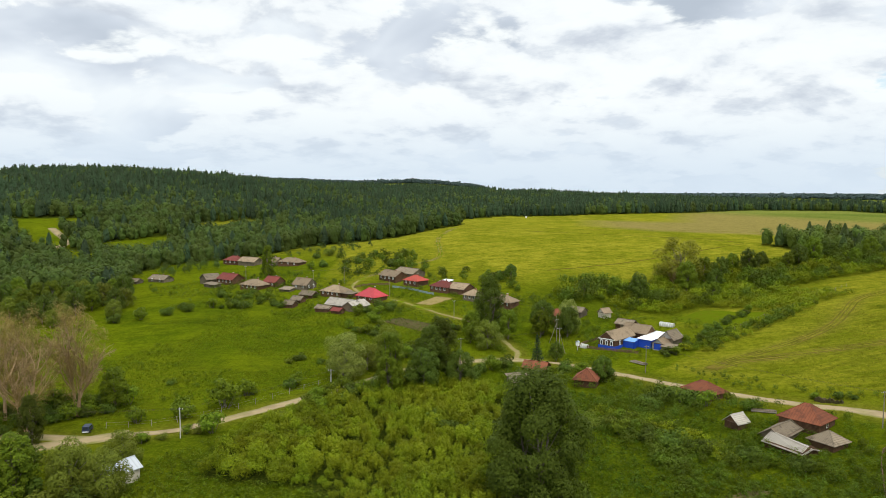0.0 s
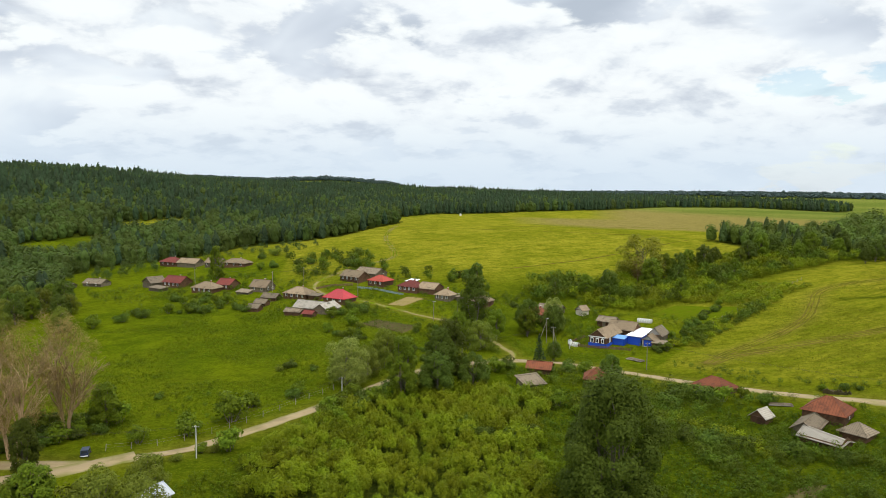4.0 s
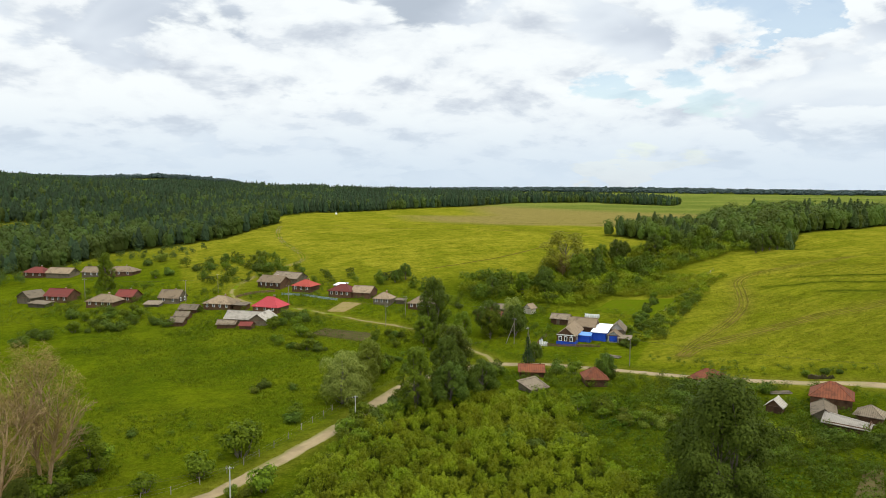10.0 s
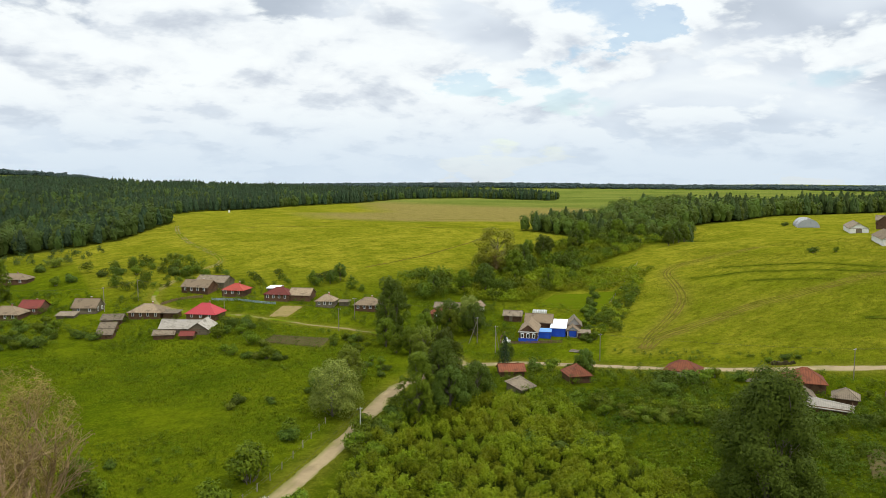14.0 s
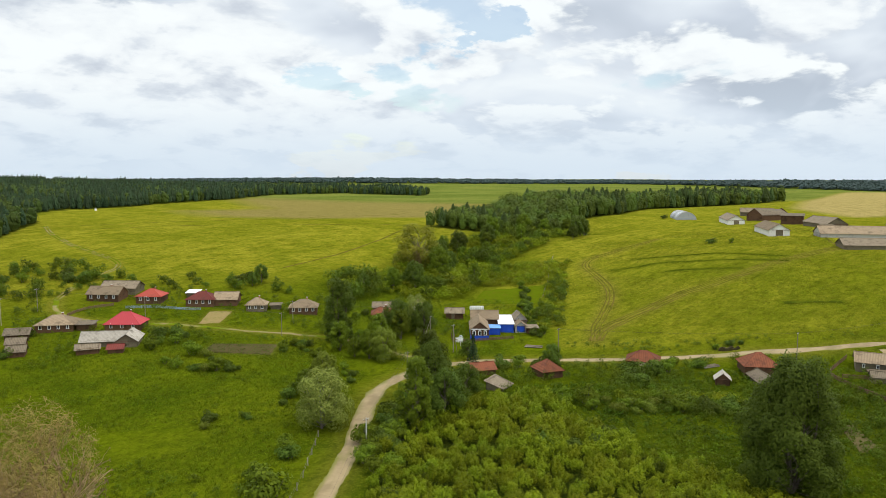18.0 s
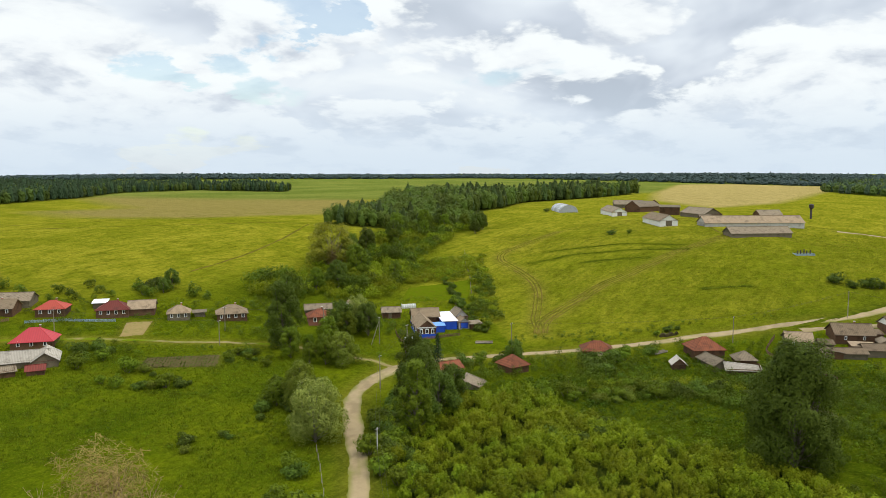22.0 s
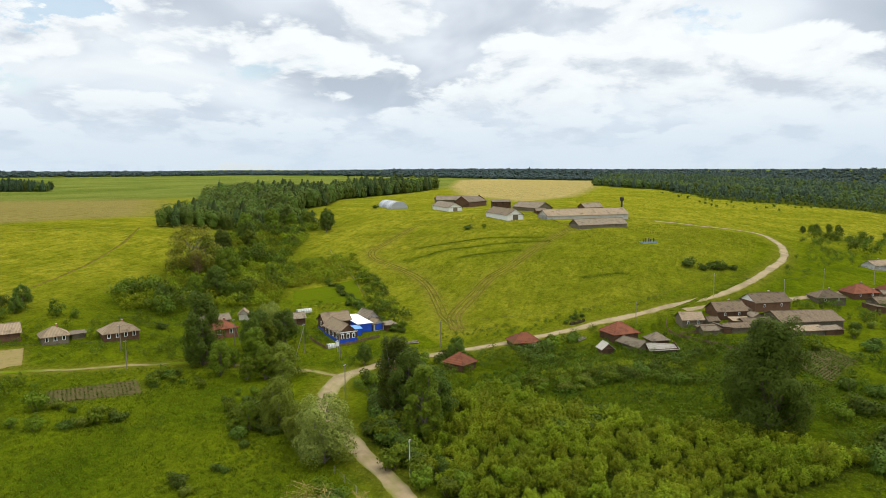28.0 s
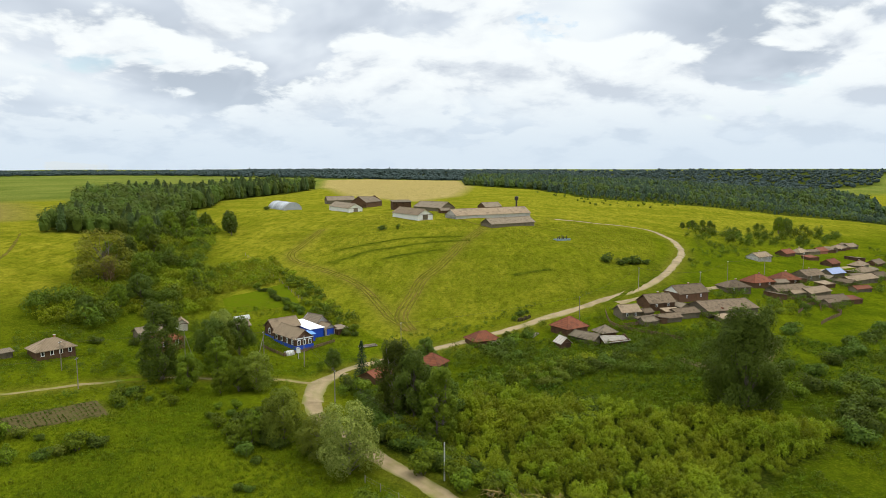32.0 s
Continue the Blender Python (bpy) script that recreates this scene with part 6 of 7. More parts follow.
def roof_panels(thing, kind, w, d, h, rise, mat, over=0.45, thick=0.12, hole=None, sag=0.0):
    """The slopes of a roof over a w x d body of wall height h."""
    X, Y, e = w / 2 + over, d / 2 + over, rise * over / (min(w, d) / 2 if kind == "hip" else (d / 2 if kind == "x" else w / 2))
    lo, top = h - e, h + rise
    if kind == "x":
        part("roof_slope", Geo().panel([(-X, -Y, lo), (X, -Y, lo), (X, 0, top - sag), (-X, 0, top)], thick), M[mat], thing)
        part("roof_slope", Geo().panel([(-X, 0, top), (X, 0, top - sag), (X, Y, lo), (-X, Y, lo)], thick), M[mat], thing)
        part("ridge_cap", Geo().tube([(-X, 0, top + 0.02), (X, 0, top + 0.02 - sag)], [0.11, 0.11], 6), M[mat], thing)
    elif kind == "y":
        cross = "slate_y" if mat == "slate" else mat
        part("roof_slope", Geo().panel([(-X, -Y, lo), (0, -Y, top), (0, Y, top - sag), (-X, Y, lo)], thick), M[cross], thing)
        part("roof_slope", Geo().panel([(0, -Y, top), (X, -Y, lo), (X, Y, lo), (0, Y, top - sag)], thick), M[cross], thing)
        part("ridge_cap", Geo().tube([(0, -Y, top + 0.02), (0, Y, top + 0.02 - sag)], [0.11, 0.11], 6), M[mat], thing)
    elif kind == "hip":
        r = max(0.0, X - Y) if w >= d else 0.0
        s = max(0.0, Y - X) if d > w else 0.0
        a, b = (-r, -s, top), (r, s, top)
        if w >= d:
            slopes = [[(-X, -Y, lo), (X, -Y, lo), b, a], [(X, -Y, lo), (X, Y, lo), b], [(X, Y, lo), (-X, Y, lo), a, b], [(-X, Y, lo), (-X, -Y, lo), a]]
        else:
            slopes = [[(-X, -Y, lo), (X, -Y, lo), a], [(X, -Y, lo), (X, Y, lo), b, a], [(X, Y, lo), (-X, Y, lo), b], [(-X, Y, lo), (-X, -Y, lo), a, b]]
        for q in slopes:
            if len(q) == 4 and abs(q[2][0] - q[3][0]) + abs(q[2][1] - q[3][1]) < 0.05:
                q = q[:3]
            part("roof_slope", Geo().panel(q, thick), M[mat], thing)
        for p0, p1 in (((-X, -Y, lo), a), ((X, -Y, lo), a if d > w else b), ((X, Y, lo), b), ((-X, Y, lo), b if d > w else a)):
            part("hip_cap", Geo().tube([p0, p1], [0.07, 0.07], 5), M[mat], thing)
    elif kind == "shed":
        part("roof_slope", Geo().panel([(-X, -Y, h - 0.05), (X, -Y, h - 0.05 - sag), (X, Y, h + rise), (-X, Y, h + rise)], thick), M[mat], thing)


FOOT = []
E9 = "eastern houses"


def house(name, label, x, y, rot, w, d, h=3.0, kind="x", rise=2.0, roof="slate", wall="logs", front=3, side=0, back=0, chimney=True, gable=None, plinth=None,
          over=0.45, category="house", group="village houses", door=None, win=0.85, sag=0.0, tilt=0.0, hole=None):
    if group == "village houses" and y > 280:
        h, win = h * 0.85, win * 0.82
    if group == E9:
        h, front, rise = h * 0.86, min(front, 2), rise * 0.92
    FOOT.append((x, y, 0.5 * math.hypot(w, d)))
    e = new(name)
    corners = [(x + sx * w / 2 * math.cos(radians(rot)) - sy * d / 2 * math.sin(radians(rot)), y + sx * w / 2 * math.sin(radians(rot)) + sy * d / 2 * math.cos(radians(rot))) for sx in (-1, 1) for sy in (-1, 1)]
    zs = [gz(*c) for c in corners]
    base = sum(zs) / 4
    dip = base - min(zs) + 0.3
    e.matrix_basis = pose(x, y, base, tilt, 0, rot)
    tagged(e, label, category, group)
    # walls of four sides, with the gable ends above
    t = 0.25
    X, Y = w / 2, d / 2
    if kind == "shed":
        part("wall", Geo().prism_x([(-Y, -dip), (Y, -dip), (Y, h + rise - 0.1), (-Y, h - 0.1)], -X, -X + t), M[wall], e)
        part("wall", Geo().prism_x([(-Y, -dip), (Y, -dip), (Y, h + rise - 0.1), (-Y, h - 0.1)], X - t, X), M[wall], e)
    else:
        part("wall", Geo().box(-X, -X + t, -Y + t, Y - t, -dip, h), M[wall], e)
        part("wall", Geo().box(X - t, X, -Y + t, Y - t, -dip, h), M[wall], e)
    part("wall", Geo().box(-X, X, -Y, -Y + t, -dip, h - (0.1 if kind == "shed" else 0)), M[wall], e)
    part("wall", Geo().box(-X, X, Y - t, Y, -dip, h + (rise - 0.1 if kind == "shed" else 0)), M[wall], e)
    if kind == "x":
        for s in (-1, 1):
            part("gable", Geo().prism_x([(-Y + 0.05, h), (Y - 0.05, h), (0, h + rise - 0.12)], s * X - 0.06 - 0.04 * s, s * X + 0.06 - 0.04 * s), M[gable or wall], e)
    if kind == "y":
        for s in (-1, 1):
            part("gable", Geo().prism_y([(-X + 0.05, h), (X - 0.05, h), (0, h + rise - 0.12)], s * Y - 0.06 - 0.04 * s, s * Y + 0.06 - 0.04 * s), M[gable or wall], e)
    if plinth:
        part("plinth", Geo().box(-X - 0.06, X + 0.06, -Y - 0.06, Y + 0.06, -dip, 0.35), M[plinth], e)
    roof_panels(e, kind, w, d, h, rise, roof, over, sag=sag)
    part("eave_board", Geo().box(-X - 0.05, X + 0.05, -Y - 0.10, -Y - 0.02, h - 0.28, h - 0.1), M["white_paint"] if win and front and wall == "logs" and group != E9 else M["fence_wood"], e)
    zw = min(1.05, 0.36 * h)
    win = win * (0.62 if group == E9 else 1)
    windows_along(e, front, -X + 0.2, X - 0.2, -Y - 0.003, zw, 0, win)
    windows_along(e, side, -Y + 0.4, Y - 0.4, X + 0.003, zw, 90, win)
    windows_along(e, back, -Y + 0.4, Y - 0.4, -X - 0.003, zw, 270, win)
    if door:
        dx, dw, dh, dm = door
        k = part("door", Geo().box(dx - dw / 2, dx + dw / 2, -Y - 0.06, -Y + 0.02, 0.05, dh), M[dm], e)
        part("door_frame", Geo().box(dx - dw / 2 - 0.12, dx - dw / 2, -Y - 0.09, -Y, 0, dh + 0.12).box(dx + dw / 2, dx + dw / 2 + 0.12, -Y - 0.09, -Y, 0, dh + 0.12).box(dx - dw / 2, dx + dw / 2, -Y - 0.09, -Y, dh, dh + 0.12), M["fence_wood"], k)
    if chimney:
        cx, cy = (w * 0.12, d * 0.08) if kind != "y" else (w * 0.12, d * 0.1)
        c = part("chimney", Geo().box(cx - 0.22, cx + 0.22, cy - 0.22, cy + 0.22, h + 0.2, h + rise + 0.45), M["brick"], e, "brick chimney")
        part("chimney_cap", Geo().box(cx - 0.28, cx + 0.28, cy - 0.28, cy + 0.28, h + rise + 0.45, h + rise + 0.54), M["concrete"], c)
    return e


# the blue farmhouse: the middle of its facade stands at (53.5, 232.7)
BLUE = -43.0


def blue_at(u, v):
    """A place in the blue farmstead: u metres along the facade from its middle, v metres behind it."""
    a = radians(BLUE)
    return 53.5 + u * math.cos(a) - v * math.sin(a), 232.7 + u * math.sin(a) + v * math.cos(a)


blue_house = house("house", "dark log farmhouse with blue plinth and white window frames", *blue_at(0, 6.6), BLUE, 5.8, 13.2, 3.0, "y", 2.3, "slate", "logs", front=3, side=2, back=4, plinth=None, gable="brown_boards", win=0.78, chimney=False, over=0.35)
part("painted_base", Geo().box(-3.0, 3.0, -6.7, 6.7, -0.9, 0.8), M["blue_paint"], blue_house, "bright blue painted boarding")
part("gable_trim", Geo().box(-3.05, 3.05, -6.85, -6.66, 2.9, 3.06), M["white_paint"], blue_house)
house("house", "grey-roofed cross wing behind the blue farmhouse", *blue_at(2.2, 17.0), BLUE, 8.8, 6.0, 3.0, "x", 2.2, "slate", "logs", front=0, chimney=False, plinth="blue_paint", group="blue farmstead", back=1)
house("shed", "blue-fronted lean-to with a pale blue roof", *blue_at(4.9, 6.9), BLUE, 4.0, 3.0, 2.2, "shed", 0.5, "light_blue", "blue_paint", front=0, chimney=False, plinth=None, category="shed", group="blue farmstead", over=0.2)
house("shed", "covered yard with a white sheet roof and blue walls", *blue_at(9.1, 14.4), BLUE, 4.9, 12.8, 2.5, "shed", 0.5, "white_sheet", "blue_paint", front=0, chimney=False, plinth=None, category="shed", group="blue farmstead", over=0.25)
house("garage", "small gabled garage with a blue double gate", *blue_at(13.7, 10.2), BLUE + 3, 3.6, 4.6, 2.2, "y", 1.3, "slate", "plaster_grey", front=0, chimney=False, plinth=None, category="garage", group="blue farmstead", door=(0, 2.5, 2.0, "blue_paint"), gable="bright_tin")
house("barn", "weathered grey barn with a steep sagging roof", *blue_at(13.9, 16.9), BLUE + 3, 4.6, 7.8, 2.5, "y", 2.3, "old_boards", "grey_logs", front=0, chimney=False, plinth=None, category="barn", group="blue farmstead", gable="plaster_grey", sag=0.3)
house("shed", "low brown board shed beside the garage", *blue_at(17.4, 8.4), BLUE + 5, 3.6, 3.2, 1.8, "shed", 0.4, "old_boards", "brown_boards", front=0, chimney=False, plinth=None, category="shed", group="blue farmstead")
house("shed", "grey log outbuilding with a low roof", 66.3, 258.0, -44, 6.2, 4.6, 2.3, "x", 1.3, "old_boards", "logs", front=0, chimney=False, plinth=None, category="shed", group="blue farmstead", door=(-0.5, 1.0, 1.8, "grey_logs"))


def arch_shelter(name, label, x, y, rot, length, width, height, mat, rib_mat, category, ribs=6):
    e = new(name)
    e.matrix_basis = pose(x, y, gz(x, y) - 0.1, 0, 0, rot)
    tagged(e, label, category)
    n = 14
    prof = [(-width / 2 * math.cos(math.pi * k / n), height * math.sin(math.pi * k / n)) for k in range(n + 1)]
    for j in range(ribs):
        a, b = -length / 2 + length * j / ribs, -length / 2 + length * (j + 1) / ribs
        g = Geo()
        for (y0, z0), (y1, z1) in zip(prof, prof[1:]):
            g.add([(a, y0, z0), (b, y0, z0), (b, y1, z1), (a, y1, z1)], [(0, 1, 2, 3)])
        part("cover_panel", g, M[mat], e)
        part("hoop", Geo().tube([(a, p, q + 0.03) for p, q in prof], [0.05 * height / 2] * len(prof), 5), M[rib_mat], e)
    for s in (-1, 1):
        part("end_wall", Geo().add([(s * length / 2, p, q) for p, q in prof], [tuple(range(len(prof)))]), M[mat], e)
    return e


arch_shelter("greenhouse", "long white film-covered greenhouse", 82.3, 262.8, -41, 5.2, 2.2, 1.5, "film", "white_paint", "greenhouse")
arch_shelter("greenhouse", "small rounded white garden frame", 47.0, 235.2, -45, 2.4, 2.0, 1.3, "film", "white_paint", "greenhouse", ribs=3)
arch_shelter("hangar", "large rounded metal hangar on the hilltop", 367, 340.5, 38, 34, 13, 5.4, "bright_tin", "plaster_grey", "hangar", ribs=9)


def fence(label, line, height=1.1, gap=2.4, mat="fence_wood", board=True, category="fence", pick=0.22):
    e = new("fence")
    p = smooth_line(line, gap) if len(line) > 2 else [tuple(np.array(line[0]) + (np.array(line[1]) - np.array(line[0])) * t) for t in np.linspace(0, 1, max(2, int(math.dist(*line) / gap) + 1))]
    x0, y0 = p[0]
    e.matrix_basis = pose(x0, y0, gz(x0, y0))
    o = Vector((x0, y0, gz(x0, y0)))
    tagged(e, label, category)
    me = Geo().box(-0.06, 0.06, -0.06, 0.06, -0.3, height).mesh("post", M[mat])
    slat = Geo().box(-0.06, 0.06, 0.05, 0.075, 0, 1).mesh("paling", M[mat])
    for x, y in p:
        q = part("post", me, None, e)
        q.matrix_basis = pose(x - o.x, y - o.y, gz(x, y) - o.z, rng.normal(0, 3), rng.normal(0, 3), rng.uniform(0, 90))
    for (xa, ya), (xb, yb) in zip(p, p[1:]):
        za, zb = gz(xa, ya) - o.z, gz(xb, yb) - o.z
        for f in ((0.35, 0.85) if board else (0.5, 0.9)):
            r = 0.045 if board else 0.012
            part("rail", Geo().tube([(xa - o.x, ya - o.y, za + height * f), (xb - o.x, yb - o.y, zb + height * f)], [r, r], 4), M[mat], e)
        if board:
            ln, turn = math.dist((xa, ya), (xb, yb)), math.degrees(math.atan2(yb - ya, xb - xa))
            for k in range(int(ln / pick)):
                t = (k + 0.5) * pick / ln
                x, y, z = xa + (xb - xa) * t - o.x, ya + (yb - ya) * t - o.y, za + (zb - za) * t
                q = part("paling", slat, None, e)
                q.matrix_basis = pose(x, y, z + 0.05, rng.normal(0, 2), 0, turn) @ Matrix.Diagonal((1, 1, height * rng.uniform(0.8, 1.03), 1))
    return e


fence("low brown paling fence round the blue house garden", [(45.0, 236), (50.4, 231.9), (56.1, 229.5), (62, 226)], 1.0)
fence("low brown paling fence beside the blue house", [(45, 236), (49, 241), (53.6, 245.5)], 1.0)
fence("wire fence on leaning grey posts along the hill", [(100, 246), (112, 255), (128, 266), (140, 276), (163, 292)], 1.2, 3.6, "wood_pole", False)
fence("wire fence on thin posts along the meadow road", [(-76, 163), (-66, 164), (-56, 170), (-46, 179), (-36, 190), (-30, 197)], 1.5, 4.4, "wood_pole", False)
fence("pale blue garden fence in front of the houses", [(-22, 331), (-14, 324), (-7, 317), (-3, 313)], 0.9, 2.5, "plot_blue")
fence("grey paling fence along the yard", [(-40, 334), (-33, 338), (-24, 337)], 1.0)
fence("grey board fence round a vegetable yard", [(133, 72), (141, 70), (138, 58), (128, 60)], 1.2)
fence("grey yard fence by the log house", [(88, 137), (92, 128), (98, 122)], 1.1)


# the village street, from its western end
house("house", "dark log house with white windows and a grey slate roof", -22.8, 347, -45, 11.5, 7.5, 2.9, "x", 2.2, front=4)
house("barn", "long grey slate-roofed yard behind a log house", -15.2, 353.5, -45, 13, 8, 2.6, "x", 2.0, "old_boards", "grey_logs", front=0, chimney=False, category="barn")
house("house", "log house with white windows and a bright red roof", -11.5, 334.5, -42, 8.6, 7.5, 2.9, "hip", 2.1, "orange_tin", front=3)
house("house", "dark log house with a maroon tin roof", 1.3, 320.8, -40, 9.6, 7.5, 2.9, "hip", 2.2, "maroon_tin", front=4)
house("barn", "grey-roofed outbuilding joined to the maroon house", 9.0, 317, -38, 8.0, 8.0, 2.5, "x", 2.0, "slate", "brown_boards", front=0, chimney=False, category="barn")
house("shed", "small shed with a white tin roof", 2.5, 331, -40, 4.0, 4.0, 2.3, "shed", 0.5, "white_sheet", "grey_logs", front=0, chimney=False, plinth=None, category="shed")
house("house", "small grey plank house with a hipped slate roof", 13.7, 303.9, -37, 6.8, 6.0, 2.8, "hip", 2.0, "slate", "grey_logs", front=3)
house("house", "dark log house with a hipped grey roof", 25.6, 292.3, -36, 9.4, 7.0, 2.8, "hip", 2.2, "slate", "logs", front=4)
house("shed", "low dark shed in the grass", 19.8, 301.5, -36, 3.6, 3.0, 1.7, "shed", 0.3, "old_boards", "grey_logs", front=0, chimney=False, plinth=None, category="shed")
house("house", "low house with a bright crimson hipped roof", -29.4, 308.9, -40, 10.6, 8.0, 2.6, "hip", 3.0, "red_tin", "logs", front=3)
house("barn", "pale slate cross wing of the long barn", -34.2, 293.0, -30, 6.0, 10.0, 2.0, "y", 2.0, "pale_slate", "grey_logs", front=0, chimney=False, category="barn", sag=0.1)
house("barn", "long barn with a pale grey patched slate roof", -39.5, 296, -30, 13.5, 7.0, 2.0, "x", 2.2, "pale_slate", "grey_logs", front=0, chimney=False, category="barn", sag=0.3)
house("shed", "collapsing grey board shed beside the barn", -46.5, 291, -20, 6.0, 5.0, 1.8, "x", 1.0, "old_boards", "logs", front=0, chimney=False, plinth=None, category="shed", sag=0.4)
house("shed", "small dark shed with a plank roof", -40.5, 285.6, -30, 4.0, 3.4, 1.7, "x", 0.9, "maroon_tin", "logs", front=0, chimney=False, plinth=None, category="shed")
house("house", "log house with a hipped grey slate roof", -46.3, 321, -32, 11.0, 8.0, 2.7, "hip", 2.3, "slate", "logs", front=4)
house("shed", "flat-roofed board shed joined to a log house", -39.5, 315.5, -32, 5.0, 4.0, 2.2, "shed", 0.4, "old_boards", "logs", front=0, chimney=False, plinth=None, category="shed")
house("shed", "grey board shed with a low gabled roof", -57.9, 319.1, -26, 6.6, 5.0, 2.0, "x", 1.3, "old_boards", "logs", front=0, chimney=False, plinth=None, category="shed")
house("shed", "small grey shed with a gabled roof", -60.6, 309, -25, 4.8, 4.0, 1.9, "x", 1.2, "old_boards", "logs", front=0, chimney=False, plinth=None, category="shed")
house("shed", "tiny grey shed at the meadow edge", -62.4, 301, -24, 4.6, 4.0, 1.9, "x", 1.2, "old_boards", "logs", front=0, chimney=False, plinth=None, category="shed")
house("house", "grey plank house with a steep gabled roof", -63.8, 340, -30, 8.4, 7.0, 2.7, "x", 2.6, "slate", "grey_logs", front=2, side=2)
house("shed", "sunken grey lean-to in tall grass", -71, 335.5, -30, 6.0, 3.6, 1.2, "shed", 0.9, "old_boards", "grey_logs", front=0, chimney=False, plinth=None, category="shed")
house("house", "log house with a broad hipped grey roof", -89, 348.4, -31, 11.5, 8.0, 2.7, "hip", 2.3, "slate", "logs", front=4)
house("house", "log house with a maroon gabled roof", -80.6, 352, -31, 7.5, 7.0, 2.8, "x", 2.2, "maroon_tin", "brown_boards", front=2)
house("house", "dark log house with a maroon tin roof and white windows", -107, 370.6, -33, 11.0, 8.0, 3.0, "x", 2.5, "maroon_tin", "logs", front=4)
house("barn", "grey gabled barn with a tall plank front", -119, 376, -50, 9.0, 7.5, 3.0, "y", 2.3, "old_boards", "grey_logs", front=0, chimney=False, category="barn")
house("shed", "low grey shed in front of the maroon house", -114, 363, -40, 9.0, 4.0, 1.8, "shed", 0.5, "old_boards", "grey_logs", front=0, chimney=False, plinth=None, category="shed")
house("house", "house with a weathered red roof at the village end", -127, 450, -32, 12.0, 8.0, 2.9, "hip", 2.4, "maroon_tin", "logs", front=3)
house("barn", "pale grey barn at the village end", -115, 441, -30, 13.0, 8.0, 2.7, "x", 2.2, "slate", "grey_logs", front=0, chimney=False, category="barn")
house("house", "grey-roofed house near the wood", -99, 430, -28, 10.0, 7.5, 2.8, "x", 2.2, "slate", "grey_logs", front=3)
house("house", "grey-roofed house among trees", -86, 421, -28, 14.0, 7.5, 2.8, "hip", 2.0, "slate", "logs", front=3)
house("house", "pale house beneath the wooded hill", -150.5, 391.5, -25, 11.0, 7.0, 2.0, "x", 1.8, "old_boards", "grey_logs", front=2)
house("shed", "low shed with a grey roof by the wood", -164, 389, -20, 8.0, 5.0, 1.8, "x", 1.2, "old_boards", "grey_logs", front=0, chimney=False, plinth=None, category="shed")
house("house", "lone grey-roofed house by the wood", -216, 372, -10, 11.0, 8.0, 2.8, "x", 2.0, "slate", "grey_logs", front=3)
house("house", "brick house with a rusty tin roof behind trees", 43.6, 270, -38, 7.6, 6.4, 2.8, "hip", 1.9, "rust_tin", "brick", front=2, win=0.8)
house("shed", "grey tumbledown shed behind the brick house", 51, 278, -40, 9.0, 5.0, 2.0, "x", 1.3, "old_boards", "grey_logs", front=0, chimney=False, plinth=None, category="shed")
house("shed", "little shed with a white gabled front", 62, 274, -60, 3.2, 3.6, 2.2, "y", 1.3, "slate", "cream_wall", front=0, chimney=False, plinth=None, category="shed")
# houses below the eastern road
house("house", "sunken hut with a rusty red hipped roof", 39.5, 193.5, -21, 5.8, 6.4, 2.3, "hip", 2.2, "rust_tin", "logs", front=0, chimney=False)
house("shed", "grey plank shed leaning down to the ground", 21.8, 194.5, 20, 6.2, 4.4, 0.9, "shed", 1.5, "old_boards", "grey_logs", front=0, chimney=False, plinth=None, category="shed", sag=0.3)
house("shed", "overgrown brown hut with a rusty roof", 27.5, 206.5, -25, 6.5, 5.0, 1.7, "x", 1.3, "rust_tin", "logs", front=0, chimney=False, plinth=None, category="shed")
house("house", "overgrown house with a rusty red roof among bushes", 66.8, 181.5, -60, 8.5, 6.5, 1.8, "hip", 2.1, "rust_tin", "logs", front=0, chimney=False)
house("shed", "collapsed shed with a broken pale roof", 61.5, 176, -50, 4.4, 3.6, 1.0, "shed", 0.9, "old_boards", "grey_logs", front=0, chimney=False, plinth=None, category="shed")
house("shed", "small dark shed roofed with bare metal sheet", 65.3, 157.5, -60, 3.4, 3.4, 1.7, "y", 1.4, "pale_slate", "logs", front=0, chimney=False, plinth=None, category="shed")
house("house", "log house with a large rusty red hipped roof", 79.4, 154.8, -50, 8.6, 7.6, 2.5, "hip", 2.7, "rust_tin", "logs", front=0, side=1, win=0.6, chimney=False)
house("barn", "long grey board barn with a sagging patched roof", 71.6, 149.9, 43, 9.6, 4.6, 1.6, "x", 1.5, "old_boards", "grey_logs", front=0, chimney=False, plinth=None, category="barn", sag=0.5)
house("barn", "grey plank-roofed barn with broken eaves", 70.2, 142.4, -62, 8.6, 4.8, 1.3, "x", 1.4, "pale_slate", "logs", front=0, chimney=False, plinth=None, category="barn", sag=0.9)
house("shed", "small hipped grey shed behind the barns", 78.4, 143.8, -60, 5.2, 5.0, 1.6, "hip", 1.7, "old_boards", "logs", front=0, chimney=False, plinth=None, category="shed")
house("house", "grey plank house with a gabled slate roof", 98.8, 134.2, -68, 6.8, 6.0, 2.8, "x", 2.0, "slate", "grey_logs", front=2, chimney=False, group=E9)
house("shed", "grey shed with a patched plank roof", 93.0, 127.5, -58, 9.0, 4.0, 1.7, "shed", 0.7, "dark_boards", "grey_logs", front=0, chimney=False, plinth=None, category="shed", group=E9)
house("shed", "low weathered shed in the yard", 97.5, 121.0, -60, 8.0, 4.5, 1.8, "x", 1.0, "dark_boards", "grey_logs", front=0, chimney=False, plinth=None, category="shed", group=E9)
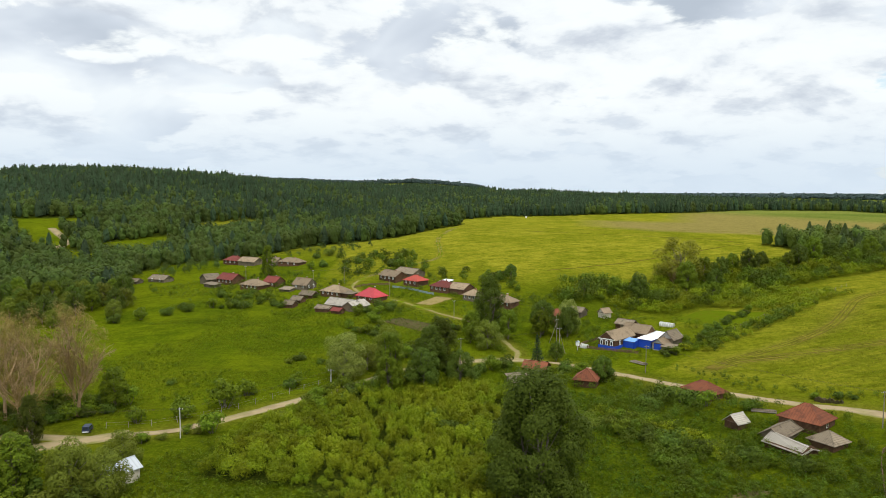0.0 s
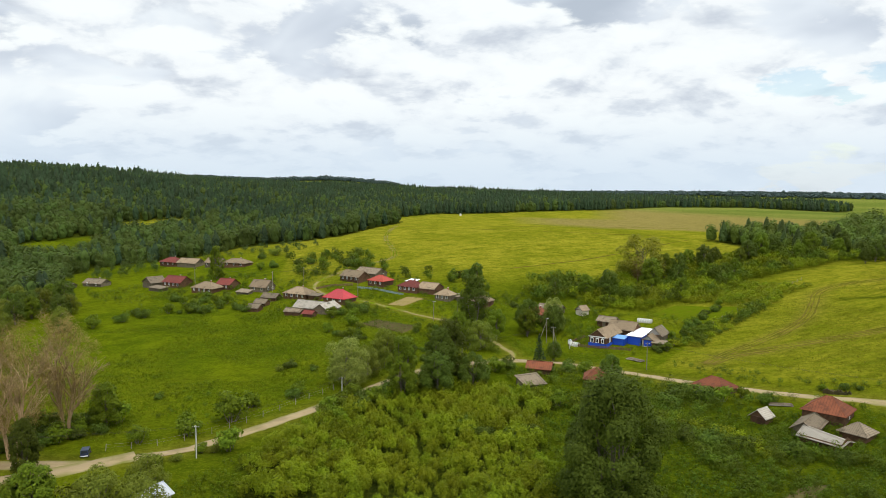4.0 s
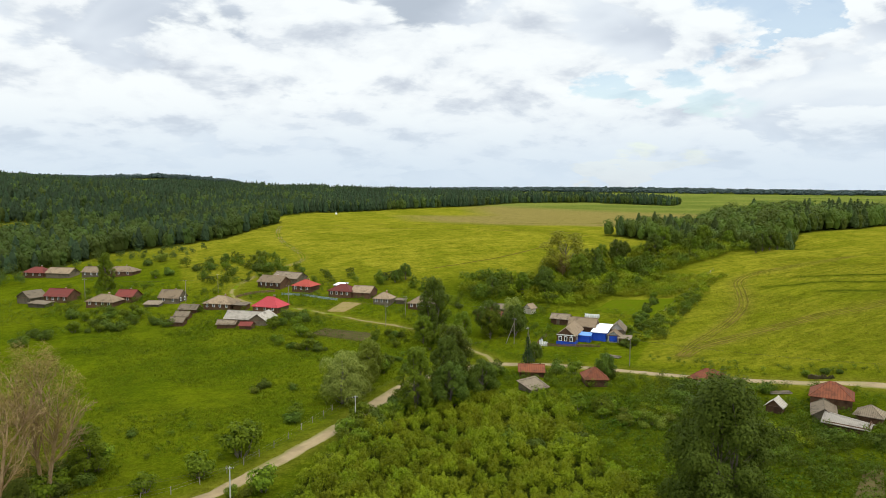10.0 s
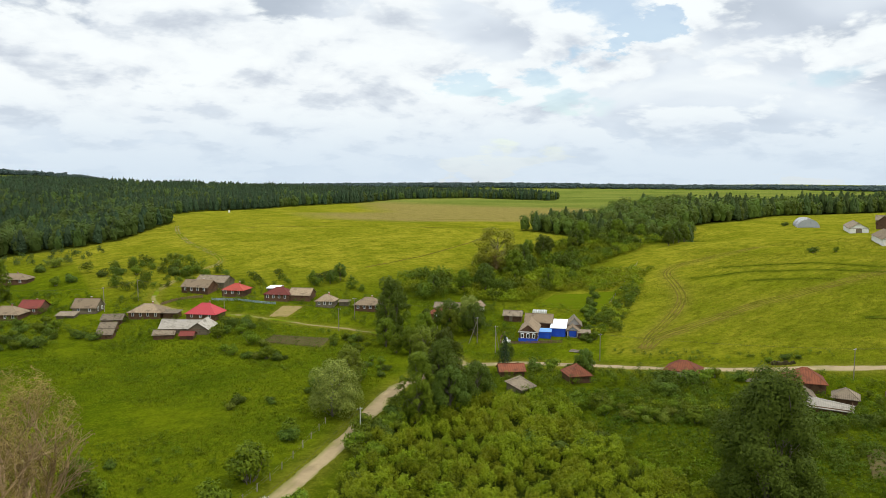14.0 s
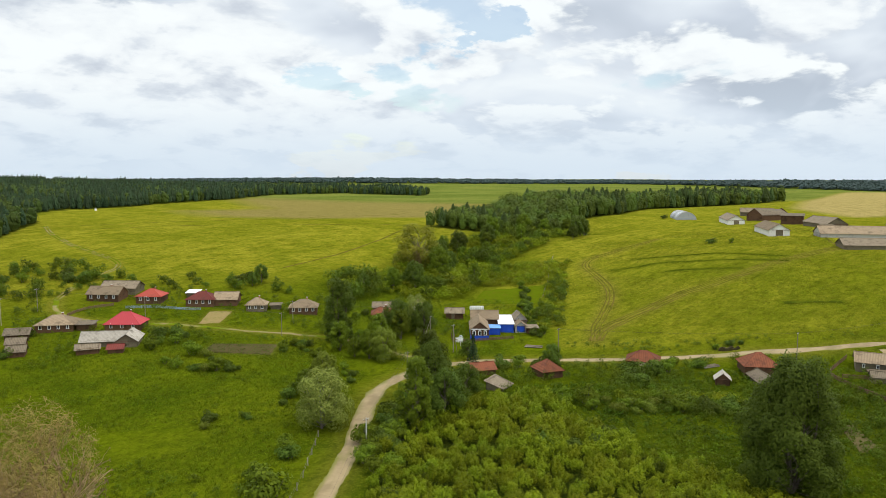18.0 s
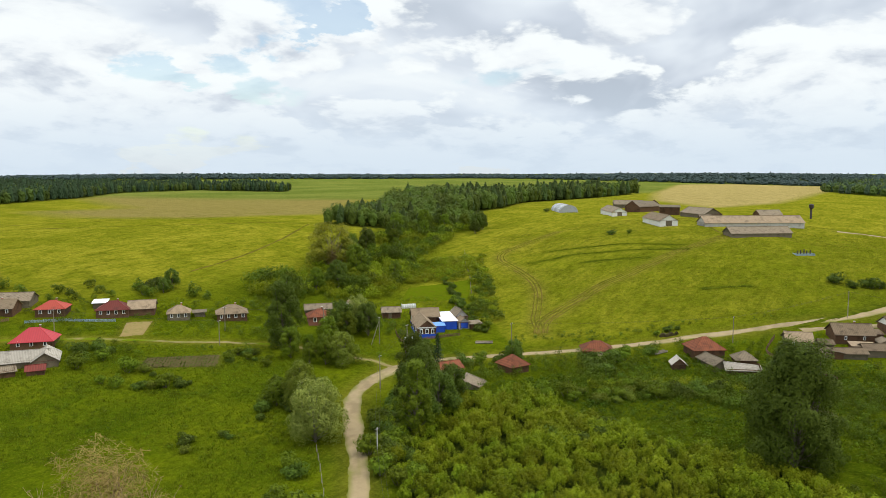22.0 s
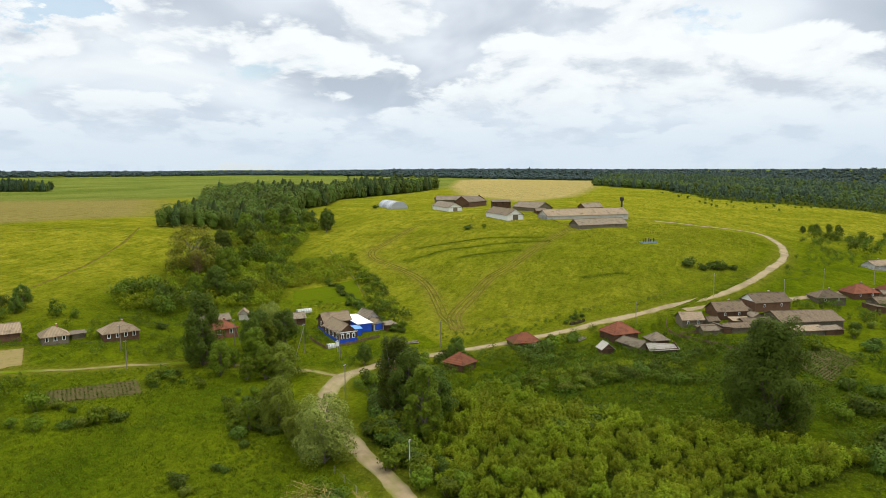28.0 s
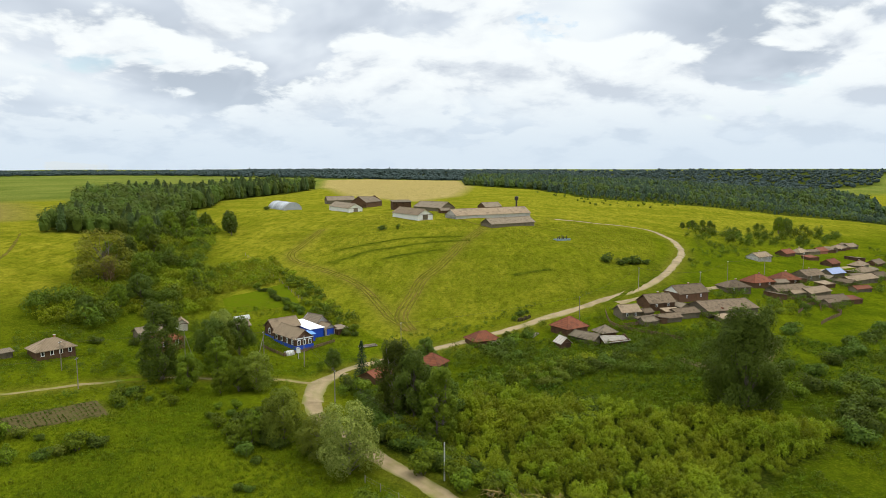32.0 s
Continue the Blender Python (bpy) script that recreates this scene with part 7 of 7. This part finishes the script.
house("house", "dark log house with a brown gabled roof", 111.5, 122.5, -62, 10.5, 7.5, 2.9, "x", 2.6, "dark_boards", "logs", front=2, group=E9)
house("shed", "grey board sheds round a farm yard", 104.5, 114.5, -62, 9.0, 6.0, 2.0, "x", 1.2, "dark_boards", "grey_logs", front=0, chimney=False, plinth=None, category="shed", group=E9)
house("house", "brown-roofed house with a white gable end", 126, 109, -60, 13.5, 8.5, 3.2, "x", 2.6, "dark_boards", "brown_boards", front=3, gable="white_wall", group=E9)
house("barn", "very broad low barn with a brown patched roof", 114, 99.5, -64, 21, 13, 2.2, "x", 2.6, "dark_boards", "grey_logs", front=0, chimney=False, plinth=None, category="barn", group=E9, sag=0.3)
house("shed", "low roof joined to the broad barn", 103, 99, -64, 10, 4.5, 1.7, "shed", 0.6, "slate", "grey_logs", front=0, chimney=False, plinth=None, category="shed", group=E9)
house("house", "grey house with a hipped slate roof", 145.5, 86.5, -72, 10, 8, 2.5, "hip", 2.3, "dark_boards", "grey_logs", front=2, side=2, group=E9)
house("house", "log house with a reddish hipped roof", 160, 73, -62, 10.5, 8, 2.5, "hip", 2.8, "rust_tin", "logs", front=3, group=E9)
house("house", "house with a red-brown hipped roof", 173, 58, -68, 10, 8, 2.5, "hip", 2.8, "rust_tin", "logs", front=3, group=E9)
house("barn", "long grey barn behind the hipped houses", 152.5, 64, -64, 15, 7, 2.2, "x", 1.8, "dark_boards", "grey_logs", front=0, chimney=False, plinth=None, category="barn", group=E9)
house("barn", "grey slate barn joined to a yard", 154.5, 53, -54, 13, 7, 2.2, "x", 1.6, "slate", "grey_logs", front=0, chimney=False, plinth=None, category="barn", group=E9)
house("barn", "low grey barn in an overgrown yard", 142, 52.5, -66, 15, 6.5, 1.8, "x", 1.6, "dark_boards", "grey_logs", front=0, chimney=False, plinth=None, category="barn", group=E9)
house("house", "brown-roofed house by the lane", 190, 42, -58, 11, 8, 2.7, "x", 2.2, "dark_boards", "grey_logs", front=3, group=E9)
house("barn", "grey barn half covered by a blue tarpaulin", 207, 24.5, -54, 10, 6, 2.2, "x", 2.0, "tarp", "grey_logs", front=0, chimney=False, category="barn", group=E9)
house("barn", "long grey roof along the lane", 196, 18, -54, 20, 7, 2.2, "x", 1.6, "slate", "grey_logs", front=0, chimney=False, plinth=None, category="barn", group=E9)
house("house", "white house with a grey roof above the lane", 228, 51.5, -50, 11, 7, 2.6, "x", 1.9, "slate", "plaster_grey", front=3, group=E9)
for i, (x, y, r, w, roof, wall) in enumerate(((268, 25, -46, 13, "rust_tin", "logs"), (284, 12, -46, 14, "slate", "grey_logs"), (307, -8, -50, 12, "rust_tin", "brick"), (336, -30, -50, 14, "slate", "logs"), (352, -44, -50, 13, "slate", "grey_logs"),
                                              (255, -8, -44, 15, "slate", "grey_logs"), (276, -26, -44, 15, "dark_boards", "logs"), (228, 2, -52, 14, "slate", "grey_logs"), (212, 2, -52, 12, "dark_boards", "logs"), (300, -50, -46, 13, "slate", "plaster_grey"), (246, 10, -46, 12, "rust_tin", "logs"))):
    house("house", {"rust_tin": "far house with a rusty red roof", "slate": "far house with a grey slate roof", "dark_boards": "far house with a brown plank roof"}[roof], x, y, r, w * 0.74, 6.2, 1.9, ("x", "hip")[i % 2], 1.9, roof, wall, front=i % 2, chimney=bool(i % 2), group=E9)

# sheds, lean-tos and woodstores crowded into the eastern yards
SHEDS = ((90.6, 128.8, 5, 3.4), (95.7, 124.5, 6, 3), (101, 127.5, 4, 3), (104.6, 118.6, 6, 3.6), (111, 113.7, 5, 3.6), (117, 117.5, 5, 4), (109.4, 101.8, 5, 3), (106, 92, 7, 3.2), (121, 91, 6, 4), (142.3, 71.7, 8, 4), (149.5, 61.2, 7, 4), (161.8, 50.6, 8, 5), (137.7, 53.1, 7, 4), (147, 42.6, 9, 5),
         (191.6, 33, 7, 5), (207, 12.5, 9, 5), (186, 27, 8, 5), (176, 40, 7, 5), (166, 62, 6, 4), (181, 50, 7, 5), (171, 27.7, 9, 4), (218, 12, 8, 5), (298.8, -0.6, 9, 5), (318, -16, 10, 6), (327, -22, 8, 5), (344, -36, 9, 6), (359, -46.5, 10, 6), (262, 14, 8, 5), (236, -4, 9, 5), (292, -22, 9, 6))
for i, (x, y, w, d) in enumerate(SHEDS):
    roof = ("old_boards", "dark_boards", "dark_boards", "slate", "old_boards", "dark_boards", "rust_tin")[i % 7]
    house("shed", {"old_boards": "grey plank shed crowded into a farm yard", "dark_boards": "low dark weathered shed in a yard", "slate": "slate-roofed outbuilding in a yard", "rust_tin": "low shed under rusty tin"}[roof], x, y, (-62, 28, -56, -68, 24)[i % 5], w, d, 1.9, ("x", "shed", "x", "shed")[i % 4], (1.2, 0.5)[i % 2], roof, ("grey_logs", "logs")[i % 2], front=0, chimney=False, category="shed", group=E9, sag=0.25, over=0.3)
fence("weathered grey plank fence along the eastern yards", [(102, 141), (94, 141), (87.8, 139.8), (82.8, 133.3), (76, 120.8)], 1.2)
fence("weathered plank fence round a bare yard", [(120.8, 70.6), (135.4, 59.9), (126.7, 53.4), (108, 67.6)], 1.3)

# the farm on the hilltop
F = "hilltop farm"
house("barn", "white cattle barn with a grey gabled roof", 260.5, 231.3, -53, 9.5, 30, 3.0, "y", 2.8, "slate", "white_wall", front=0, chimney=False, plinth=None, category="barn", group=F, door=(0, 3.0, 2.8, "grey_logs"))
house("barn", "white-fronted barn with a grey gabled roof", 330.8, 286.8, -55, 9.5, 36, 2.8, "y", 2.8, "old_boards", "white_wall", front=0, chimney=False, plinth=None, category="barn", group=F, door=(0, 2.6, 2.6, "grey_logs"))
house("barn", "long low barn with a grey slate roof", 275.6, 188.7, -54, 51, 12, 2.4, "x", 3.2, "slate", "plaster_grey", front=0, chimney=False, plinth=None, category="barn", group=F)
house("barn", "open grey plank barn with a ribbed roof", 238, 176.8, -50, 29, 9, 2.0, "x", 2.6, "old_boards", "grey_logs", front=0, chimney=False, plinth=None, category="barn", group=F)
house("barn", "grey barn with a torn gabled roof", 312.3, 225, -45, 11, 28, 2.6, "y", 3.4, "old_boards", "grey_logs", front=0, chimney=False, plinth=None, category="barn", group=F, sag=0.5)
house("barn", "dark timber grain store with an open front", 329, 249, -70, 12, 9, 5.0, "shed", 1.0, "old_boards", "logs", front=0, chimney=False, plinth=None, category="barn", group=F)
house("barn", "ruined barn with a bare rafter roof", 367, 280, -14, 26, 12, 4.0, "x", 4.0, "old_boards", "logs", front=0, chimney=False, plinth=None, category="barn", group=F, sag=1.2)
house("barn", "low grey farm building by the wood", 425, 314, -62, 22, 11, 3.0, "x", 2.8, "old_boards", "grey_logs", front=0, chimney=False, plinth=None, category="barn", group=F)
house("barn", "small dark barn behind the long roof", 322, 190, -50, 13, 8, 3.0, "x", 2.4, "old_boards", "logs", front=0, chimney=False, plinth=None, category="barn", group=F)
house("shed", "little dark hut in the farmyard", 290, 216, -60, 6, 4, 2.0, "x", 1.2, "old_boards", "logs", front=0, chimney=False, plinth=None, category="shed", group=F)
house("shed", "small white-walled shed behind trees", -60.0, 133.0, 55, 6.0, 4.6, 2.8, "x", 1.3, "bright_tin", "cream_wall", front=0, chimney=False, plinth=None, category="shed", group="roadside")


def water_tower(x, y):
    e = new("water_tower")
    e.matrix_basis = pose(x, y, gz(x, y))
    tagged(e, "rusty dark water tower with a drum on a steel shaft", "water tower")
    part("shaft", Geo().tube([(0, 0, -0.3), (0, 0, 6.2)], [0.6, 0.6], 10), M["dark_iron"], e)
    part("drum", Geo().tube([(0, 0, 5.9), (0, 0, 6.5), (0, 0, 8.4)], [0.65, 1.35, 1.35], 12), M["dark_iron"], e)
    part("drum_roof", Geo().tube([(0, 0, 8.4), (0, 0, 9.0)], [1.45, 0.15], 12), M["dark_iron"], e)
    part("ladder", Geo().box(0.62, 0.68, -0.2, -0.15, 0, 8).box(0.62, 0.68, 0.15, 0.2, 0, 8), M["dark_iron"], e)


water_tower(357, 173)


# ---- poles and wires ----
def utility_pole(x, y, h=8.5, strut=None, arm=1.3, mat="concrete", lean=0.0, rot=0.0):
    e = new("utility_pole")
    e.matrix_basis = pose(x, y, gz(x, y), lean, 0, rot)
    tagged(e, "pale concrete utility pole with a crossarm" if mat == "concrete" else "grey wooden utility pole with a crossarm", "utility pole", "power line poles")
    part("pole", Geo().tube([(0, 0, -0.4), (0, 0, h)], [0.13, 0.09], 8), M[mat], e)
    part("crossarm", Geo().box(-arm / 2, arm / 2, -0.05, 0.05, h - 0.45, h - 0.35), M["dark_iron"], e)
    for s in (-0.9, -0.35, 0.35, 0.9):
        part("insulator", Geo().tube([(s * arm / 2, 0, h - 0.35), (s * arm / 2, 0, h - 0.18)], [0.05, 0.035], 6), M["white_paint"], e)
    if strut:
        part("brace", Geo().tube([(strut[0], strut[1], -0.5), (0, 0, h - 1.2)], [0.10, 0.08], 7), M[mat], e)
    return (x, y, gz(x, y) + h - 0.2)


def wires(a, b, sag=0.7):
    cu = bpy.data.curves.new("cable", "CURVE")
    cu.dimensions, cu.bevel_depth = "3D", 0.012
    for s in (-0.4, 0.4):
        sp = cu.splines.new("POLY")
        sp.points.add(12)
        d = Vector((b[1] - a[1], a[0] - b[0], 0)).normalized() * s
        for k in range(13):
            t = k / 12
            p = Vector(a).lerp(Vector(b), t) + d
            sp.points[k].co = (p.x, p.y, p.z - sag * 4 * t * (1 - t), 1)
    cu.materials.append(M["dark_iron"])
    tagged(new("cable", cu), "thin dark overhead power cables between poles", "cable", "power cables")


road_poles = [utility_pole(-108, 150, mat="concrete"), utility_pole(-56.5, 155.8, 6.8), utility_pole(-27.8, 183.3, 7.0), utility_pole(6.0, 211.5, 8.5, mat="wood_pole"), utility_pole(37.5, 228.0, 8.5, strut=(2.2, 0.6), mat="wood_pole")]
for a, b in ((0, 1), (1, 2), (2, 3), (3, 4)):
    wires(road_poles[a], road_poles[b])
west = [utility_pole(38.5, 239.5, 8.5, strut=(-2.4, 1.4), mat="wood_pole"), utility_pole(36.5, 261, 8.0, strut=(1.8, -1.4), mat="wood_pole"), utility_pole(15.6, 283.0, 7.5, mat="wood_pole"), utility_pole(5, 272, 7.5, mat="wood_pole"), utility_pole(-22, 313, 8, mat="wood_pole"), utility_pole(-46, 346, 8, mat="wood_pole"), utility_pole(-59, 336, 9, mat="wood_pole"), utility_pole(-98, 366, 9, mat="wood_pole")]
for a, b in zip([road_poles[4]] + west, west):
    wires(a, b)
east = [utility_pole(58.5, 205, 8, mat="wood_pole"), utility_pole(93.3, 150.5, 8, mat="wood_pole"), utility_pole(130.8, 125.5, 8.5, mat="wood_pole"), utility_pole(134.6, 102, 8.5, mat="wood_pole"), utility_pole(160, 85, 8.5, mat="wood_pole"), utility_pole(186, 62, 8.5, mat="wood_pole"), utility_pole(212, 36, 8.5, mat="wood_pole")]
for a, b in zip(east, east[1:]):
    wires(a, b)


# ---- small things ----
def car(x, y, rot):
    e = new("car")
    e.matrix_basis = pose(x, y, gz(x, y), 0, 0, rot)
    e.matrix_basis = e.matrix_basis @ Matrix.Scale(0.87, 4)
    tagged(e, "small dark blue van parked on the roadside verge", "car")
    body = Geo().prism_y([(-1.9, 0.45), (1.95, 0.45), (1.95, 0.95), (1.5, 1.05), (1.0, 1.75), (-1.75, 1.8), (-1.92, 1.1)], -0.82, 0.82)
    part("body", body, M["navy"], e)
    part("windscreen", Geo().add([(1.48, -0.7, 1.09), (1.48, 0.7, 1.09), (1.06, 0.66, 1.68), (1.06, -0.66, 1.68)], [(0, 1, 2, 3)]), M["glass"], e)
    part("rear_window", Geo().add([(-1.93, -0.68, 1.15), (-1.93, 0.68, 1.15), (-1.80, 0.64, 1.7), (-1.80, -0.64, 1.7)], [(0, 1, 2, 3)]), M["glass"], e)
    for s in (-1, 1):
        part("side_window", Geo().box(-1.5, 0.9, s * 0.83 - 0.01, s * 0.83 + 0.01, 1.15, 1.6), M["glass"], e)
        for a in (-1.2, 1.25):
            w = part("wheel", Geo().tube([(a, s * 0.68, 0.33), (a, s * 0.86, 0.33)], [0.33, 0.33], 14), M["dark_iron"], e)
    part("bumper", Geo().box(-2.0, -1.9, -0.8, 0.8, 0.4, 0.6), M["white_paint"], e)


car(-79.3, 161.2, 100)


def cemetery(x, y):
    e = new("fenced_plot")
    e.matrix_basis = pose(x, y, gz(x, y), 0, 0, -55) @ Matrix.Scale(0.75, 4)
    tagged(e, "small pale blue fenced plot with dark shrubs on the hillside", "fenced plot")
    for a, b, c, d in ((-5, 5, -2.5, -2.4), (-5, 5, 2.4, 2.5), (-5, -4.9, -2.5, 2.5), (4.9, 5, -2.5, 2.5)):
        part("panel", Geo().box(a, b, c, d, -0.6, 0.7), M["plot_blue"], e)
    for k in range(5):
        part("marker", Geo().box(-3.6 + 1.7 * k, -3.2 + 1.7 * k, -0.3 + 0.4 * (k % 2), 0.1 + 0.4 * (k % 2), -0.4, 2.2 + 0.4 * (k % 3)).box(-3.9 + 1.7 * k, -2.9 + 1.7 * k, -0.25 + 0.4 * (k % 2), 0.0 + 0.4 * (k % 2), 1.4, 1.6), M["dark_iron"], e)


cemetery(202, 150.5)


def logs_pile(x, y, rot):
    e = new("log_pile")
    e.matrix_basis = pose(x, y, gz(x, y), 0, 0, rot)
    tagged(e, "stack of grey logs and slabs lying in the grass", "log pile")
    for k in range(7):
        part("log", Geo().tube([(-2.6 + 0.2 * (k % 3), -0.9 + 0.3 * k, 0.22), (2.7 - 0.2 * (k % 2), -0.9 + 0.3 * k + 0.1, 0.25)], [0.17, 0.15], 7), M["wood_pole"], e)
    for k in range(4):
        part("slab", Geo().box(-2.4, 2.8, -0.8 + 0.5 * k, -0.5 + 0.5 * k, 0.42, 0.5), M["old_boards"], e)


def earth_bank(x, y, rot):
    """A dug-out scar of bare dark earth, rough clods round a hollow."""
    e = new("earth_bank")
    e.matrix_basis = pose(x, y, gz(x, y), 0, 0, rot)
    tagged(e, "dug-out scar of dark bare earth above the road", "earth bank")
    for k in range(9):
        a, w = -2.4 + 0.6 * k, rng.uniform(0.5, 0.9)
        prof = [(-w, -0.3), (w, -0.3), (w * 0.7, rng.uniform(0.3, 0.7)), (0.1, rng.uniform(0.6, 1.2)), (-w * 0.8, rng.uniform(0.2, 0.6))]
        part("clod", Geo().prism_y([(a + p, q) for p, q in prof], -0.5 + rng.normal(0, 0.3), 0.5 + rng.normal(0, 0.3)), M["dark_earth"], e)


earth_bank(91.5, 168.5, -45)
logs_pile(59.2, 215.2, -58)
logs_pile(75, 166, -20)


def well_house(x, y):
    e = new("well_house")
    e.matrix_basis = pose(x, y, gz(x, y), 0, 0, -50)
    tagged(e, "small white painted meter box on a post", "meter box")
    part("post", Geo().box(-0.09, 0.09, -0.09, 0.09, -0.3, 2.0), M["concrete"], e)
    part("box", Geo().box(-0.5, 0.5, -0.3, 0.3, 1.7, 3.0), M["white_paint"], e)
    part("lid", Geo().prism_y([(-0.62, 3.0), (0.62, 3.0), (0, 3.35)], -0.4, 0.4), M["bright_tin"], e)


well_house(44.0, 231.6)


def field_stone(x, y):
    e = new("marker_post")
    e.matrix_basis = pose(x, y, gz(x, y))
    tagged(e, "white marker block on the field crest", "marker")
    part("block", Geo().box(-0.8, 0.8, -0.6, 0.6, -0.3, 1.7), M["white_paint"], e)
    part("cap", Geo().prism_y([(-0.95, 1.7), (0.95, 1.7), (0, 2.2)], -0.7, 0.7), M["bright_tin"], e)


field_stone(79.6, 689)


# ---- scrub round the houses ----
def clear_of_houses(x, y, room=0.8):
    k = np.ones(len(x), bool)
    for a, b, c in FOOT:
        k &= np.hypot(x - a, y - b) > c * 0.75 + room
    for ln, w in ((STREET_EAST, 4.5), (STREET_WEST, 3.5), (VALLEY_ROAD, 4.5), (EAST_LANE, 4.0)):
        k &= line_distance(ln, x, y) > w
    return k


def scrub(name, poly, spacing, seed, level, protos, lo, hi, mat, label):
    x, y = scatter(poly, spacing, seed)
    k = clear_of_houses(x, y) & (value_noise(x, y, 13, seed) + 0.5 * value_noise(x, y, 5, seed + 1) > level)
    x, y = x[k], y[k]
    stuff(name, protos, x, y, rng.uniform(lo, hi, len(x)), mat, label, "shrubs")


LOW = [shrub_quads(2.2, 1.7, 170, 0.34) for _ in range(8)]
YARDS = [(-30, 284), (0, 258), (20, 226), (48, 212), (70, 226), (95, 262), (60, 296), (35, 322), (5, 348), (-40, 372), (-110, 405), (-150, 372), (-112, 300), (-62, 284)]
BELOW = [(12, 214), (60, 190), (86, 162), (100, 140), (96, 118), (80, 122), (50, 140), (22, 168), (20, 190)]
scrub("yard_scrub", YARDS, 3.9, 71, 0.28, LOW, 0.45, 1.15, "scrub", "dark scrub and currant bushes between the houses")
scrub("yard_scrub", YARDS, 4.6, 72, 0.42, LOW, 0.4, 0.9, "weed", "light green elder scrub between the houses")
scrub("hut_scrub", BELOW, 3.0, 73, 0.02, LOW, 0.5, 1.35, "scrub", "dark scrub engulfing the old huts")
scrub("hut_scrub", BELOW, 3.4, 74, 0.15, LOW, 0.45, 1.1, "weed", "light green scrub below the road")
scrub("lane_scrub", [(96, 150), (120, 118), (150, 78), (190, 40), (240, -10), (225, -25), (150, 35), (110, 70), (84, 100), (80, 120)], 3.6, 75, 0.0, LOW, 0.5, 1.5, "scrub", "dark scrub in the eastern yards")
scrub("lane_scrub", [(140, 78), (165, 60), (200, 30), (250, -5), (300, -40), (360, -60), (340, -75), (260, -45), (190, 0), (150, 35), (125, 62)], 4.4, 82, 0.0, LOW, 0.5, 1.3, "scrub", "dark scrub and fruit bushes in the far yards")
scrub("slope_scrub", [(170, 104), (230, 84), (290, 78), (380, 30), (420, -60), (330, -20), (250, 35), (190, 75)], 5.0, 76, 0.2, LOW, 0.5, 1.3, "scrub", "dark scrub on the slope above the houses")
scrub("roadside_scrub", [(-78, 164), (-50, 172), (-25, 198), (-5, 222), (-10, 232), (-45, 205), (-85, 185)], 4.5, 77, 0.35, LOW, 0.35, 0.8, "scrub", "low scrub along the meadow road")
scrub("lower_scrub", [(-4, 160), (16, 166), (45, 150), (75, 128), (100, 95), (80, 55), (40, 70), (10, 88), (-4, 104), (8, 128), (3, 148)], 4.4, 78, 0.25, LOW, 0.5, 1.3, "scrub", "dark scrub in the rank meadow")
scrub("poplar_scrub", [(36, 116), (46, 136), (64, 154), (86, 142), (80, 118), (60, 106), (46, 100)], 2.5, 178, -0.35, LOW, 0.4, 0.95, "scrub", "dark rank scrub behind the huge poplar")
scrub("bank_scrub", [(66, 200), (82, 178), (98, 165), (118, 146), (126, 140), (122, 150), (104, 168), (90, 182), (78, 200), (68, 212)], 2.6, 79, -0.1, LOW, 0.25, 0.7, "scrub", "low scrub on the bank above the road")
for m in MODELS:
    for o in list(m.children) + [m]:
        bpy.data.objects.remove(o)
